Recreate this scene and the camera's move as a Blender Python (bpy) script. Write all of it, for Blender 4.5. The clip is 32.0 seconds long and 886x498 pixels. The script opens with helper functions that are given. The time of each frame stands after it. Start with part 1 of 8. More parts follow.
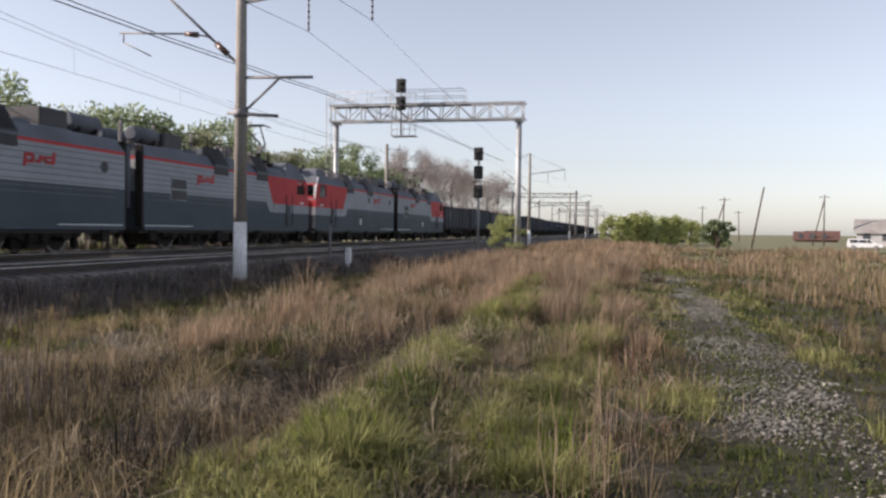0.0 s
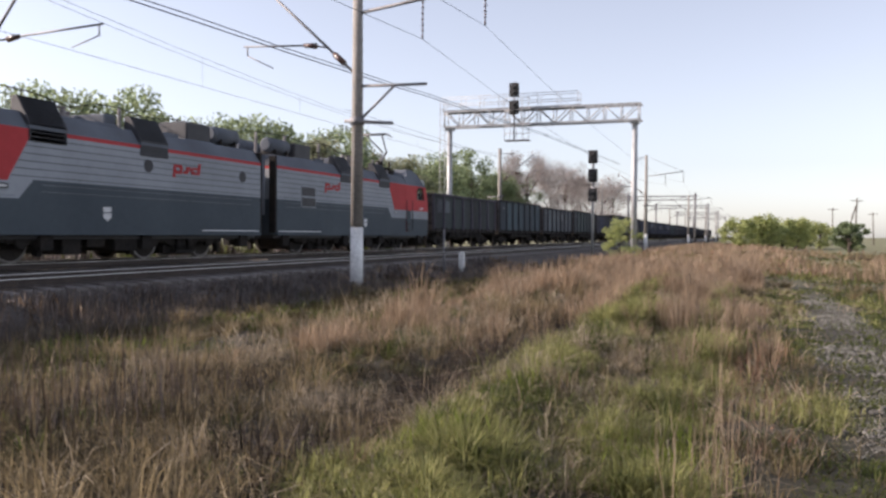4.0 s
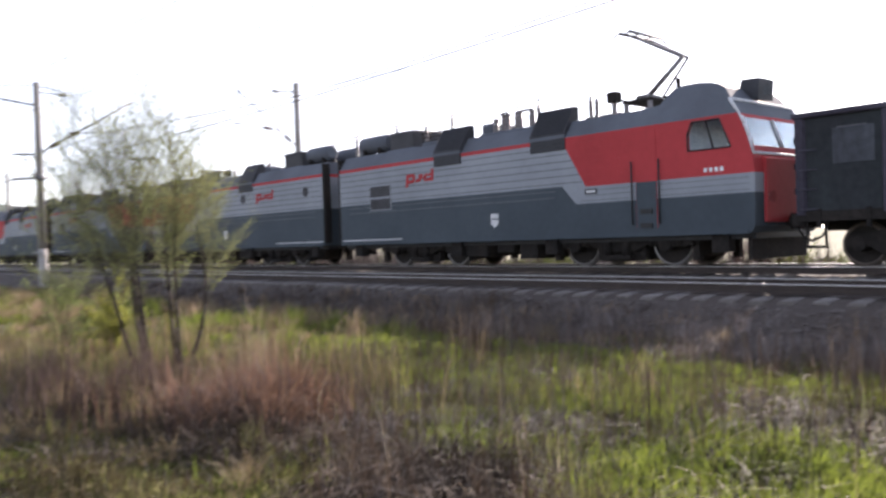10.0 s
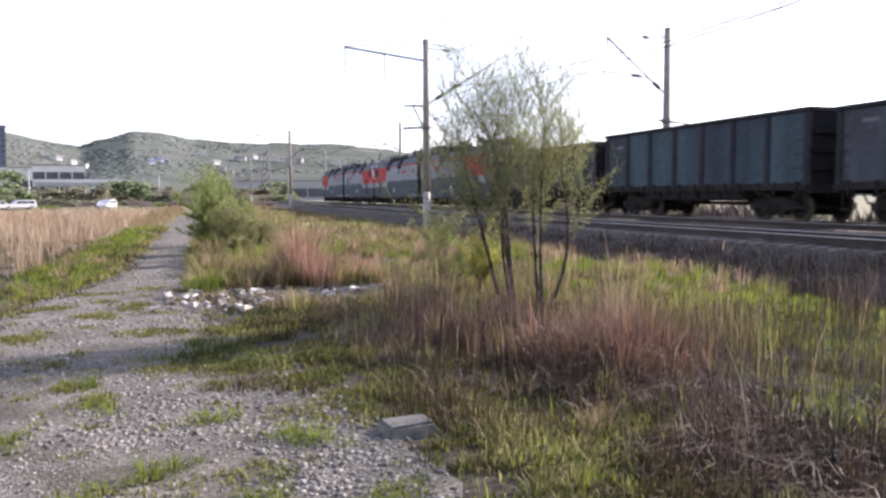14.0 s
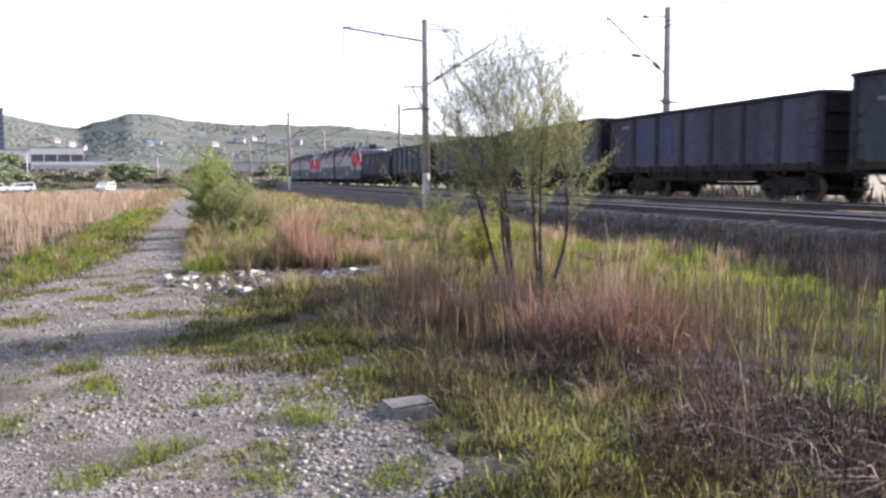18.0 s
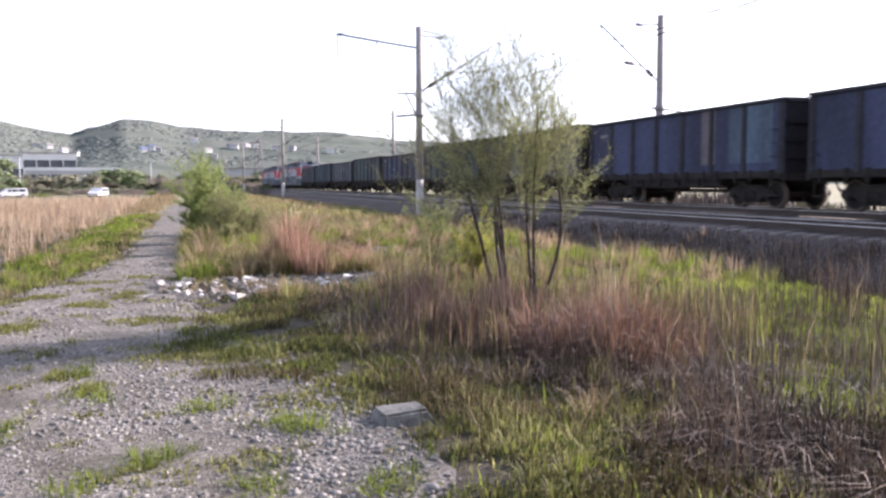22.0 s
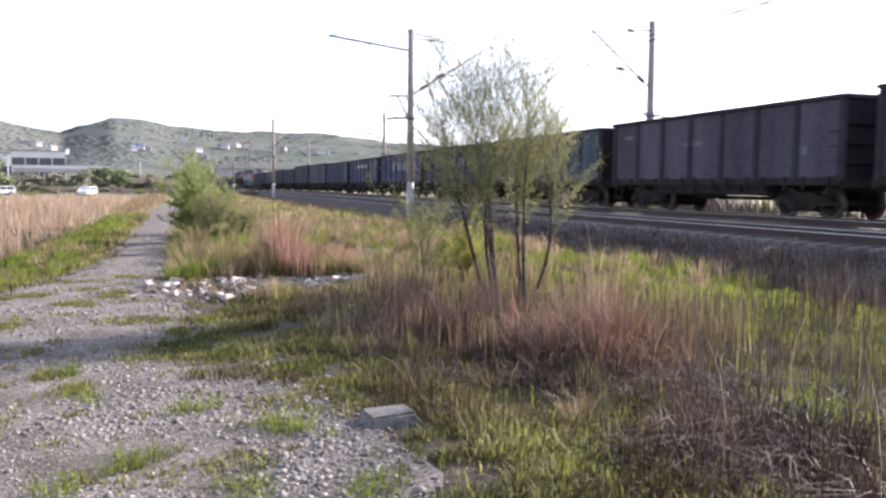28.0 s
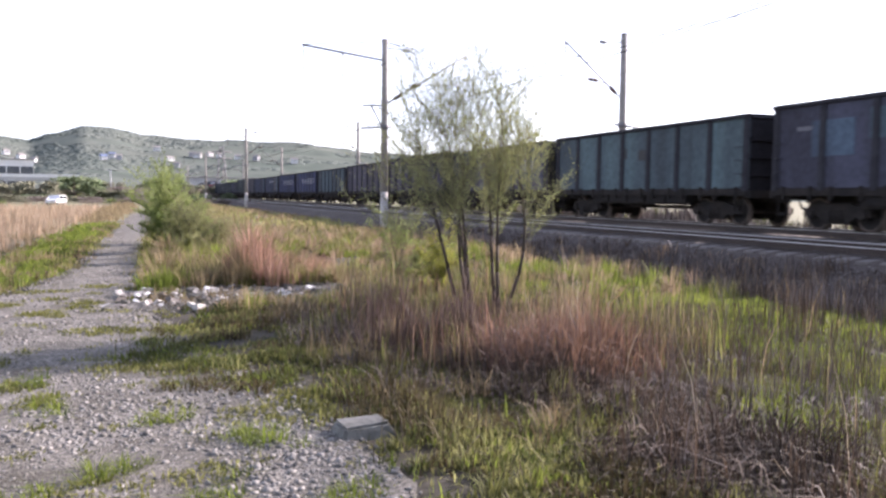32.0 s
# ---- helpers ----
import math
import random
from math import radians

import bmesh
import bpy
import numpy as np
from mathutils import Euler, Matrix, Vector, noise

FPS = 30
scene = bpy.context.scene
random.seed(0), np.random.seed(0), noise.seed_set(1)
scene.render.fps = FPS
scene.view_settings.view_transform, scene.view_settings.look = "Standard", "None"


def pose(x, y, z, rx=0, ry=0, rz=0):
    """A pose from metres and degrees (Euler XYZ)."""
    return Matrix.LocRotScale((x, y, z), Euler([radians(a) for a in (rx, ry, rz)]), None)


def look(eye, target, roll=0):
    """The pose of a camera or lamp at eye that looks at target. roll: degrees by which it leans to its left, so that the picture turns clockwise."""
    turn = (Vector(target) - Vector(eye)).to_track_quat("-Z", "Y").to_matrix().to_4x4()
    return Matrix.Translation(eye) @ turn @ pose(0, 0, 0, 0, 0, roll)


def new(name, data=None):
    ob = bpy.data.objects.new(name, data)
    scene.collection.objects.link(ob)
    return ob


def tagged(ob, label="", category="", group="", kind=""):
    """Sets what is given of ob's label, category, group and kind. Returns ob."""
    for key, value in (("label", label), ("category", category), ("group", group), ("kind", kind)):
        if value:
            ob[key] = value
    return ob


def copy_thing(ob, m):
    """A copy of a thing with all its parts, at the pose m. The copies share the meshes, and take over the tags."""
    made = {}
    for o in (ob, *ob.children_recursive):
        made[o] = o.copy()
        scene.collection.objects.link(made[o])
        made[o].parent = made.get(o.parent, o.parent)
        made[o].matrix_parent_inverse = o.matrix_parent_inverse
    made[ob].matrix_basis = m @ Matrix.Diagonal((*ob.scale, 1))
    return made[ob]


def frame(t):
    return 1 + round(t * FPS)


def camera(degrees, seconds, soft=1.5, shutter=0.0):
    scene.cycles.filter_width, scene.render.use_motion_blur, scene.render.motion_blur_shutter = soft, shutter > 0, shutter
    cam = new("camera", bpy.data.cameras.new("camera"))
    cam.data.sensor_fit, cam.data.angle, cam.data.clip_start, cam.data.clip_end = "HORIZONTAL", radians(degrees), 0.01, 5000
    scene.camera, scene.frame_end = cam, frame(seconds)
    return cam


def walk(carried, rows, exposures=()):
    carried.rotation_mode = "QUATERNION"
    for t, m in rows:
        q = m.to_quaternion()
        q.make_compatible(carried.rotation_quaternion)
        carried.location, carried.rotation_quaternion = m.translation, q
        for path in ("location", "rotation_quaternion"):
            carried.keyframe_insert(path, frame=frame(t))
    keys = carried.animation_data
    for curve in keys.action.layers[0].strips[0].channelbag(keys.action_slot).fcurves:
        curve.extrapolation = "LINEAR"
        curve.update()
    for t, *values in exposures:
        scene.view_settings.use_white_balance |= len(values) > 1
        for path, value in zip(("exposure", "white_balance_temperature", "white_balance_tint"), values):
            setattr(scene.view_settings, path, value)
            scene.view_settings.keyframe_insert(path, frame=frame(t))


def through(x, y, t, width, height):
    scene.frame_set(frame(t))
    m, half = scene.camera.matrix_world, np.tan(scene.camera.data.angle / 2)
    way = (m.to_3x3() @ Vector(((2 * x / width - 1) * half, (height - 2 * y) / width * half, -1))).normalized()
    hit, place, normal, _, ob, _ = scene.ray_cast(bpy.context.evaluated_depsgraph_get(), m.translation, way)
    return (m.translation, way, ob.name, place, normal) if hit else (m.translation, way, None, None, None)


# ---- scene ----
# Axes: x along the railway (positive towards the oncoming train), y across it, z up.
# The camera stands on the ground beside a gravel path; the near track lies at y = 15.2, the far one at y = 19.3.
EYE = 1.6
TURNS = [
    (0, -77.43, -1.25, 0.67), (0.5, -77.17, -0.80, 0.66), (1, -76.73, -0.54, 0.48), (1.5, -76.56, -1.28, 0.44), (2, -75.51, -1.18, 0.44),
    (2.5, -74.27, -1.30, -0.03), (4.5, -65.70, -0.61, -0.52), (5, -59.52, -0.21, -2.31), (5.5, -52.43, -0.06, -2.17), (6, -46.33, 0.96, -1.92),
    (6.5, -40.18, 1.13, -1.75), (7, -31.90, 0.89, -1.42), (7.5, -22.58, 1.97, -0.12), (8, -9.80, 1.85, -0.87), (8.5, 1.97, 1.00, 0.13),
    (9, 18.82, -0.50, -1.07), (9.5, 36.90, 1.03, -1.17), (10, 48.66, -0.65, -1.95), (10.5, 57.18, -2.61, -1.24), (11, 61.30, -2.61, -0.95),
    (11.5, 65.32, -2.46, -0.31), (12, 70.82, -3.81, 0.59), (12.5, 73.11, -3.72, 0.37), (13, 73.36, -3.27, 0.08), (13.5, 72.80, -3.53, 0.16),
    (14, 73.23, -3.67, -0.24), (14.5, 72.83, -3.48, 0.52), (16.5, 72.89, -3.57, -0.21), (17, 73.20, -3.84, -0.11), (17.5, 73.19, -4.26, -0.44),
    (18, 73.21, -4.95, -0.41), (18.5, 73.19, -5.15, -0.35), (19, 73.20, -4.73, -0.18), (19.5, 72.67, -4.27, -0.40), (20, 73.09, -3.89, 0.05),
    (20.5, 73.09, -4.03, 0.01), (21, 72.51, -3.83, -0.34), (21.5, 71.92, -4.22, -0.07), (22, 72.76, -4.50, -0.28), (22.5, 72.19, -4.44, -0.29),
    (23, 71.61, -4.27, -0.30), (23.5, 71.64, -4.04, -0.23), (24, 71.88, -4.51, -0.13), (24.5, 71.75, -4.39, -0.13), (25, 72.37, -4.65, -0.19),
    (25.5, 71.72, -4.66, 0.05), (27.5, 72.11, -4.83, 0.22), (28, 72.06, -4.30, 0.45), (28.5, 72.41, -4.32, -0.14), (29, 71.89, -4.53, -0.00),
    (29.5, 72.10, -4.15, 0.02), (30, 71.40, -4.03, 0.17), (30.5, 71.58, -4.34, -0.25), (31, 70.11, -3.82, -0.30), (31.5, 69.93, -3.43, 0.14),
    (32, 70.26, -3.63, 0.57),
]
cam = camera(56.05, 32.0, soft=2.6, shutter=0.4)
walk(cam, [(t, pose(0, 0, EYE, 90 + pitch, 0, yaw) @ pose(0, 0, 0, 0, 0, roll)) for t, yaw, pitch, roll in TURNS],
     exposures=[(0, 0.48, 6850, 20.5), (2.5, 0.51, 6850, 20.5), (5, 1.06, 6720, 23.5), (6, 1.38, 6600, 24), (8, 1.31, 6250, 25), (9, 1.35, 6400, 25.5), (10, 1.26, 6700, 23.5), (11, 1.40, 6750, 23.5), (13, 1.22, 6500, 26), (14.5, 1.28, 6470, 27), (19, 1.45, 6430, 28), (25, 1.48, 6430, 28), (32, 1.46, 6430, 28)])

# ---- light: low sun behind the train, clear hazy sky ----
SUN_UP, SUN_SIDE = radians(25), radians(-17)
to_sun = Vector((math.sin(SUN_SIDE) * math.cos(SUN_UP), math.cos(SUN_SIDE) * math.cos(SUN_UP), math.sin(SUN_UP)))
world = bpy.data.worlds.new("sky")
scene.world = world
world.use_nodes = True
wn = world.node_tree.nodes
sky = wn.new("ShaderNodeTexSky")
sky.sky_type, sky.sun_disc = "NISHITA", False
sky.sun_elevation, sky.sun_rotation = SUN_UP, SUN_SIDE
sky.air_density, sky.dust_density, sky.ozone_density = 1.0, 0.7, 1.6
wn["Background"].inputs["Strength"].default_value = 0.115
haze = wn.new("ShaderNodeHueSaturation")
haze.inputs["Saturation"].default_value, haze.inputs["Value"].default_value = 0.45, 1.05
veil = wn.new("ShaderNodeMix")
veil.data_type, veil.blend_type = "RGBA", "MULTIPLY"
veil.inputs["Factor"].default_value, veil.inputs["B"].default_value = 1.0, (0.945, 1.025, 1.088, 1)
world.node_tree.links.new(sky.outputs[0], haze.inputs["Color"])
world.node_tree.links.new(haze.outputs[0], veil.inputs["A"])
world.node_tree.links.new(veil.outputs["Result"], wn["Background"].inputs["Color"])
sun = new("sun", bpy.data.lights.new("sun", "SUN"))
sun.data.energy, sun.data.angle, sun.data.color = 4.9, radians(0.6), (1.0, 0.93, 0.82)
sun.matrix_world = look(to_sun * 100, (0, 0, 0))


# ---- materials ----
def material(name, base, second=None, rough=0.7, metal=0.0, grain=8.0, blotch=0.6, bump=0.15, amount=0.5, vary=0.0, third=None, spec=0.5, island=False, fleck=0.25):
    """A surface with two scales of variation: blotches of the second colour, fine grain and bump."""
    m = bpy.data.materials.new(name)
    m.use_nodes = True
    n, l = m.node_tree.nodes, m.node_tree.links
    p = n["Principled BSDF"]
    p.inputs["Roughness"].default_value, p.inputs["Metallic"].default_value = rough, metal
    p.inputs["Specular IOR Level"].default_value = spec
    at = n.new("ShaderNodeTexCoord")
    big, fine = n.new("ShaderNodeTexNoise"), n.new("ShaderNodeTexNoise")
    big.inputs["Scale"].default_value, fine.inputs["Scale"].default_value = blotch, grain
    big.inputs["Detail"].default_value, fine.inputs["Detail"].default_value = 4, 3
    l.new(at.outputs["Object"], big.inputs["Vector"]), l.new(at.outputs["Object"], fine.inputs["Vector"])
    ramp = n.new("ShaderNodeValToRGB")
    ramp.color_ramp.elements[0].position, ramp.color_ramp.elements[1].position = 0.5 - 0.3 * amount, 0.5 + 0.3 * amount + 0.05
    second = second or tuple(c * 0.7 for c in base)
    ramp.color_ramp.elements[0].color, ramp.color_ramp.elements[1].color = (*base, 1), (*second, 1)
    l.new(big.outputs["Fac"], ramp.inputs["Fac"])
    colour = ramp.outputs["Color"]
    mix = n.new("ShaderNodeMix")
    mix.data_type, mix.blend_type = "RGBA", "MULTIPLY"
    mix.inputs["Factor"].default_value = 1.0
    g = n.new("ShaderNodeMapRange")
    g.inputs["From Min"].default_value, g.inputs["From Max"].default_value = 0.25, 0.75
    g.inputs["To Min"].default_value, g.inputs["To Max"].default_value = 1 - fleck, 1 + fleck * 0.85
    l.new(fine.outputs["Fac"], g.inputs["Value"])
    l.new(colour, mix.inputs["A"]), l.new(g.outputs["Result"], mix.inputs["B"])
    colour = mix.outputs["Result"]
    if vary or third:
        if island:
            rnd = n.new("ShaderNodeNewGeometry").outputs["Random Per Island"]
        else:
            rnd = n.new("ShaderNodeObjectInfo").outputs["Random"]
        mix2 = n.new("ShaderNodeMix")
        mix2.data_type = "RGBA"
        v = n.new("ShaderNodeMath")
        v.operation = "MULTIPLY"
        v.inputs[1].default_value = vary
        l.new(rnd, v.inputs[0]), l.new(v.outputs[0], mix2.inputs["Factor"])
        l.new(colour, mix2.inputs["A"])
        mix2.inputs["B"].default_value = (*(third or second), 1)
        colour = mix2.outputs["Result"]
    l.new(colour, p.inputs["Base Color"])
    if bump:
        b = n.new("ShaderNodeBump")
        b.inputs["Strength"].default_value, b.inputs["Distance"].default_value = bump, 0.03
        l.new(fine.outputs["Fac"], b.inputs["Height"]), l.new(b.outputs["Normal"], p.inputs["Normal"])
    return m


def leafy(name, base, second, through=0.35, rough=0.6, contrast=0.5):
    """Leaves and blades: a colour for each one, and light that passes through."""
    m = bpy.data.materials.new(name)
    m.use_nodes = True
    n, l = m.node_tree.nodes, m.node_tree.links
    p = n["Principled BSDF"]
    p.inputs["Roughness"].default_value, p.inputs["Specular IOR Level"].default_value = rough, 0.2
    geo, mix = n.new("ShaderNodeNewGeometry"), n.new("ShaderNodeMix")
    mix.data_type = "RGBA"
    mix.inputs["A"].default_value, mix.inputs["B"].default_value = (*base, 1), (*second, 1)
    at, big = n.new("ShaderNodeTexCoord"), n.new("ShaderNodeTexNoise")
    big.inputs["Scale"].default_value = 1.5
    l.new(at.outputs["Object"], big.inputs["Vector"])
    s = n.new("ShaderNodeMath")
    s.operation = "MULTIPLY_ADD"
    s.inputs[1].default_value, s.use_clamp = 0.7, True
    b = n.new("ShaderNodeMath")
    b.operation = "MULTIPLY_ADD"
    b.inputs[1].default_value, b.inputs[2].default_value = 1.4, -0.55
    l.new(big.outputs["Fac"], b.inputs[0])
    l.new(geo.outputs["Random Per Island"], s.inputs[0]), l.new(b.outputs[0], s.inputs[2]), l.new(s.outputs[0], mix.inputs["Factor"])
    # each blade is lighter or darker than its neighbours
    wrap, tone, own = n.new("ShaderNodeMath"), n.new("ShaderNodeMapRange"), n.new("ShaderNodeMix")
    wrap.operation = "MULTIPLY"
    wrap.inputs[1].default_value = 37.0
    part_of = n.new("ShaderNodeMath")
    part_of.operation = "FRACT"
    tone.inputs["To Min"].default_value, tone.inputs["To Max"].default_value = 1 - contrast, 1 + 0.7 * contrast
    own.data_type, own.blend_type = "RGBA", "MULTIPLY"
    own.inputs["Factor"].default_value = 1.0
    l.new(geo.outputs["Random Per Island"], wrap.inputs[0]), l.new(wrap.outputs[0], part_of.inputs[0]), l.new(part_of.outputs[0], tone.inputs["Value"])
    l.new(mix.outputs["Result"], own.inputs["A"]), l.new(tone.outputs["Result"], own.inputs["B"])
    l.new(own.outputs["Result"], p.inputs["Base Color"])
    t, add = n.new("ShaderNodeBsdfTranslucent"), n.new("ShaderNodeMixShader")
    add.inputs[0].default_value = through
    l.new(own.outputs["Result"], t.inputs["Color"])
    l.new(p.outputs[0], add.inputs[1]), l.new(t.outputs[0], add.inputs[2])
    l.new(add.outputs[0], n["Material Output"].inputs["Surface"])
    return m


M = {
    "rail": material("rail_steel", (0.055, 0.04, 0.033), (0.038, 0.028, 0.024), 0.8, 0.0, 30, 2),
    "rail_head": material("polished_rail_head", (0.5, 0.48, 0.46), (0.38, 0.36, 0.345), 0.45, 1.0, 40, 1, 0.03),
    "sleeper": material("sleeper_concrete", (0.22, 0.20, 0.185), (0.12, 0.108, 0.098), 0.9, 0, 14, 1.5, 0.3, vary=0.6, third=(0.10, 0.085, 0.075)),
    "ballast": material("ballast_bed", (0.085, 0.068, 0.058), (0.055, 0.043, 0.036), 0.95, 0, 18, 0.35, 1.0),
    "stone": material("crushed_stone", (0.115, 0.095, 0.085), (0.065, 0.052, 0.045), 0.9, 0, 12, 1, 0.4, vary=0.6, third=(0.22, 0.195, 0.185), island=True),
    "pebble": material("path_pebble", (0.125, 0.118, 0.106), (0.055, 0.052, 0.045), 0.9, 0, 12, 1, 0.4, vary=0.85, third=(0.30, 0.29, 0.27), island=True),
    "old_stone": material("mossy_broken_stone", (0.085, 0.082, 0.07), (0.045, 0.042, 0.034), 0.9, 0, 12, 1, 0.4, vary=0.8, third=(0.25, 0.24, 0.22), island=True),
    "block": material("broken_concrete", (0.175, 0.178, 0.165), (0.095, 0.097, 0.088), 0.95, 0, 18, 6, 0.6),
    "pale_stone": material("pale_limestone", (0.52, 0.50, 0.47), (0.38, 0.36, 0.33), 0.9, 0, 12, 2, 0.3, vary=0.6, third=(0.30, 0.28, 0.26), island=True),
    "concrete": material("pole_concrete", (0.30, 0.275, 0.25), (0.22, 0.20, 0.18), 0.9, 0, 12, 0.7, 0.2),
    "whitewash": material("whitewash", (0.78, 0.78, 0.77), (0.58, 0.57, 0.55), 0.85, 0, 14, 1.2, 0.15),
    "worn_white": material("worn_whitewash", (0.46, 0.44, 0.42), (0.32, 0.30, 0.275), 0.9, 0, 14, 1.6, 0.2),
    "galv": material("dull_steel", (0.22, 0.22, 0.23), (0.14, 0.13, 0.13), 0.6, 0.4, 20, 2, 0.1),
    "galv_light": material("silver_painted_steel", (0.42, 0.43, 0.44), (0.30, 0.30, 0.31), 0.5, 0.3, 20, 2, 0.1),
    "insulator": material("brown_glaze", (0.10, 0.06, 0.05), (0.06, 0.04, 0.035), 0.25, 0, 20, 2, 0.0),
    "porcelain": material("grey_porcelain", (0.26, 0.24, 0.24), (0.18, 0.16, 0.16), 0.35, 0, 20, 2, 0.0),
    "wire": material("copper_wire", (0.055, 0.05, 0.045), None, 0.9, 0.0, 10, 1, 0.0, spec=0.1),
    "black": material("black_paint", (0.018, 0.018, 0.02), (0.03, 0.028, 0.028), 0.6, 0, 10, 1, 0.05),
    "soot": material("running_gear_grime", (0.02, 0.018, 0.017), (0.036, 0.03, 0.026), 0.9, 0.0, 12, 1.5, 0.3, spec=0.2),
    "rusty_tyre": material("rusty_wheel_tyre", (0.11, 0.085, 0.07), (0.06, 0.048, 0.04), 0.7, 0.2, 30, 2, 0.1),
    "tyre": material("bright_wheel_tyre", (0.32, 0.30, 0.285), (0.2, 0.185, 0.17), 0.45, 0.8, 30, 2, 0.05),
    "loco_dark": material("dark_grey_paint", (0.078, 0.096, 0.11), (0.062, 0.077, 0.09), 0.62, 0, 6, 0.4, 0.02, fleck=0.06, spec=0.12),
    "loco_light": material("light_grey_paint", (0.33, 0.352, 0.38), (0.265, 0.285, 0.31), 0.62, 0, 6, 0.4, 0.02, fleck=0.06, spec=0.12),
    # darker grey standing for shadow along the body ribs
    "loco_rib_shade": material("shadow_seam_paint", (0.15, 0.16, 0.18), None, 0.6, 0, 6, 0.4, 0.05),
    "loco_red": material("red_paint", (0.50, 0.062, 0.066), (0.41, 0.052, 0.055), 0.6, 0, 6, 0.5, 0.02, fleck=0.06, spec=0.12),
    "loco_roof": material("roof_grey_paint", (0.14, 0.155, 0.18), (0.10, 0.108, 0.125), 0.7, 0, 8, 0.5, 0.02, fleck=0.06, spec=0.12),
    "lining": material("cab_lining", (0.42, 0.45, 0.46), (0.36, 0.38, 0.39), 0.7, 0, 10, 1, 0.02),
    "slat": material("louvre_slat_paint", (0.045, 0.047, 0.055), (0.03, 0.032, 0.037), 0.7, 0, 20, 2, 0.05),
    "grille": material("dark_louvre", (0.035, 0.035, 0.04), (0.055, 0.055, 0.06), 0.6, 0.2, 20, 2, 0.1),
    "white_paint": material("white_paint", (0.75, 0.76, 0.77), (0.6, 0.6, 0.6), 0.5, 0, 10, 1, 0.03),
}
glass = bpy.data.materials.new("cab_glass")
glass.use_nodes = True
gp = glass.node_tree.nodes["Principled BSDF"]
gp.inputs["Base Color"].default_value, gp.inputs["Roughness"].default_value = (0.85, 0.9, 0.92, 1), 0.03
gp.inputs["Transmission Weight"].default_value, gp.inputs["IOR"].default_value = 1.0, 1.05
M["glass"] = glass


# ---- mesh helpers ----
def box(bm, x0, x1, y0, y1, z0, z1):
    v = [bm.verts.new(c) for c in ((x0, y0, z0), (x1, y0, z0), (x1, y1, z0), (x0, y1, z0), (x0, y0, z1), (x1, y0, z1), (x1, y1, z1), (x0, y1, z1))]
    for f in ((3, 2, 1, 0), (4, 5, 6, 7), (0, 1, 5, 4), (1, 2, 6, 5), (2, 3, 7, 6), (3, 0, 4, 7)):
        bm.faces.new([v[i] for i in f])
    return v


def prism(bm, outline, y0, y1):
    """An outline in x and z, counter-clockwise seen from -y, drawn out along y."""
    a = [bm.verts.new((x, y0, z)) for x, z in outline]
    b = [bm.verts.new((x, y1, z)) for x, z in outline]
    bm.faces.new(a), bm.faces.new(b[::-1])
    for i in range(len(a)):
        j = (i + 1) % len(a)
        bm.faces.new((a[j], a[i], b[i], b[j]))


def rod(bm, p, q, r, r2=None, n=8, smooth=True):
    p, q = Vector(p), Vector(q)
    r2 = r if r2 is None else r2
    turn = (q - p).to_track_quat("Z", "Y").to_matrix()
    ring = [Vector((math.cos(2 * math.pi * i / n), math.sin(2 * math.pi * i / n), 0)) for i in range(n)]
    a = [bm.verts.new(p + turn @ (c * r)) for c in ring]
    b = [bm.verts.new(q + turn @ (c * r2)) for c in ring]
    for i in range(n):
        bm.faces.new((a[i], a[(i + 1) % n], b[(i + 1) % n], b[i])).smooth = smooth
    bm.faces.new(a[::-1]), bm.faces.new(b)


def turned(bm, x, y, profile, n=10):
    """A solid of revolution about an upright axis, from (radius, height) pairs."""
    rings = [[bm.verts.new((x + r * math.cos(6.2832 * i / n), y + r * math.sin(6.2832 * i / n), z)) for i in range(n)] for r, z in profile]
    for a, b in zip(rings, rings[1:]):
        for i in range(n):
            bm.faces.new((a[i], a[(i + 1) % n], b[(i + 1) % n], b[i])).smooth = True
    bm.faces.new(rings[0][::-1]), bm.faces.new(rings[-1])


def part(name, bm, mat, parent=None, label=""):
    me = bpy.data.meshes.new(name)
    bm.to_mesh(me)
    bm.free()
    for m in (mat if isinstance(mat, (list, tuple)) else [mat]):
        me.materials.append(m)
    ob = new(name, me)
    if parent is not None:
        ob.parent = parent
    if label:
        tagged(ob, label)
    return ob


def boxpart(name, dims, mat, parent=None, label="", bevel=0.0):
    bm = bmesh.new()
    box(bm, *dims)
    if bevel:
        bmesh.ops.bevel(bm, geom=bm.edges[:], offset=bevel, segments=1, affect="EDGES")
    return part(name, bm, mat, parent, label)


def rodpart(name, p, q, r, mat, parent=None, label="", r2=None, n=8):
    bm = bmesh.new()
    rod(bm, p, q, r, r2, n)
    return part(name, bm, mat, parent, label)


def again(ob, parent, x=0, y=0, z=0, rz=0):
    """Another object on the same mesh."""
    c = new(ob.name.split(".")[0], ob.data)
    c.parent = parent
    c.matrix_basis = pose(x, y, z, 0, 0, rz)
    if "label" in ob:
        c["label"] = ob["label"]
    return c


def thing(name, label, category, group="", m=None, kind=""):
    e = new(name)
    e.empty_display_size = 0.3
    tagged(e, label, category, group, kind)
    if m is not None:
        e.matrix_basis = m
    return e


def mesh_from(name, verts, faces, mat, parent=None, smooth=False):
    me = bpy.data.meshes.new(name)
    me.from_pydata(verts, [], faces)
    for m in (mat if isinstance(mat, (list, tuple)) else [mat]):
        me.materials.append(m)
    if smooth:
        me.shade_smooth()
    ob = new(name, me)
    ob.parent = parent
    return ob


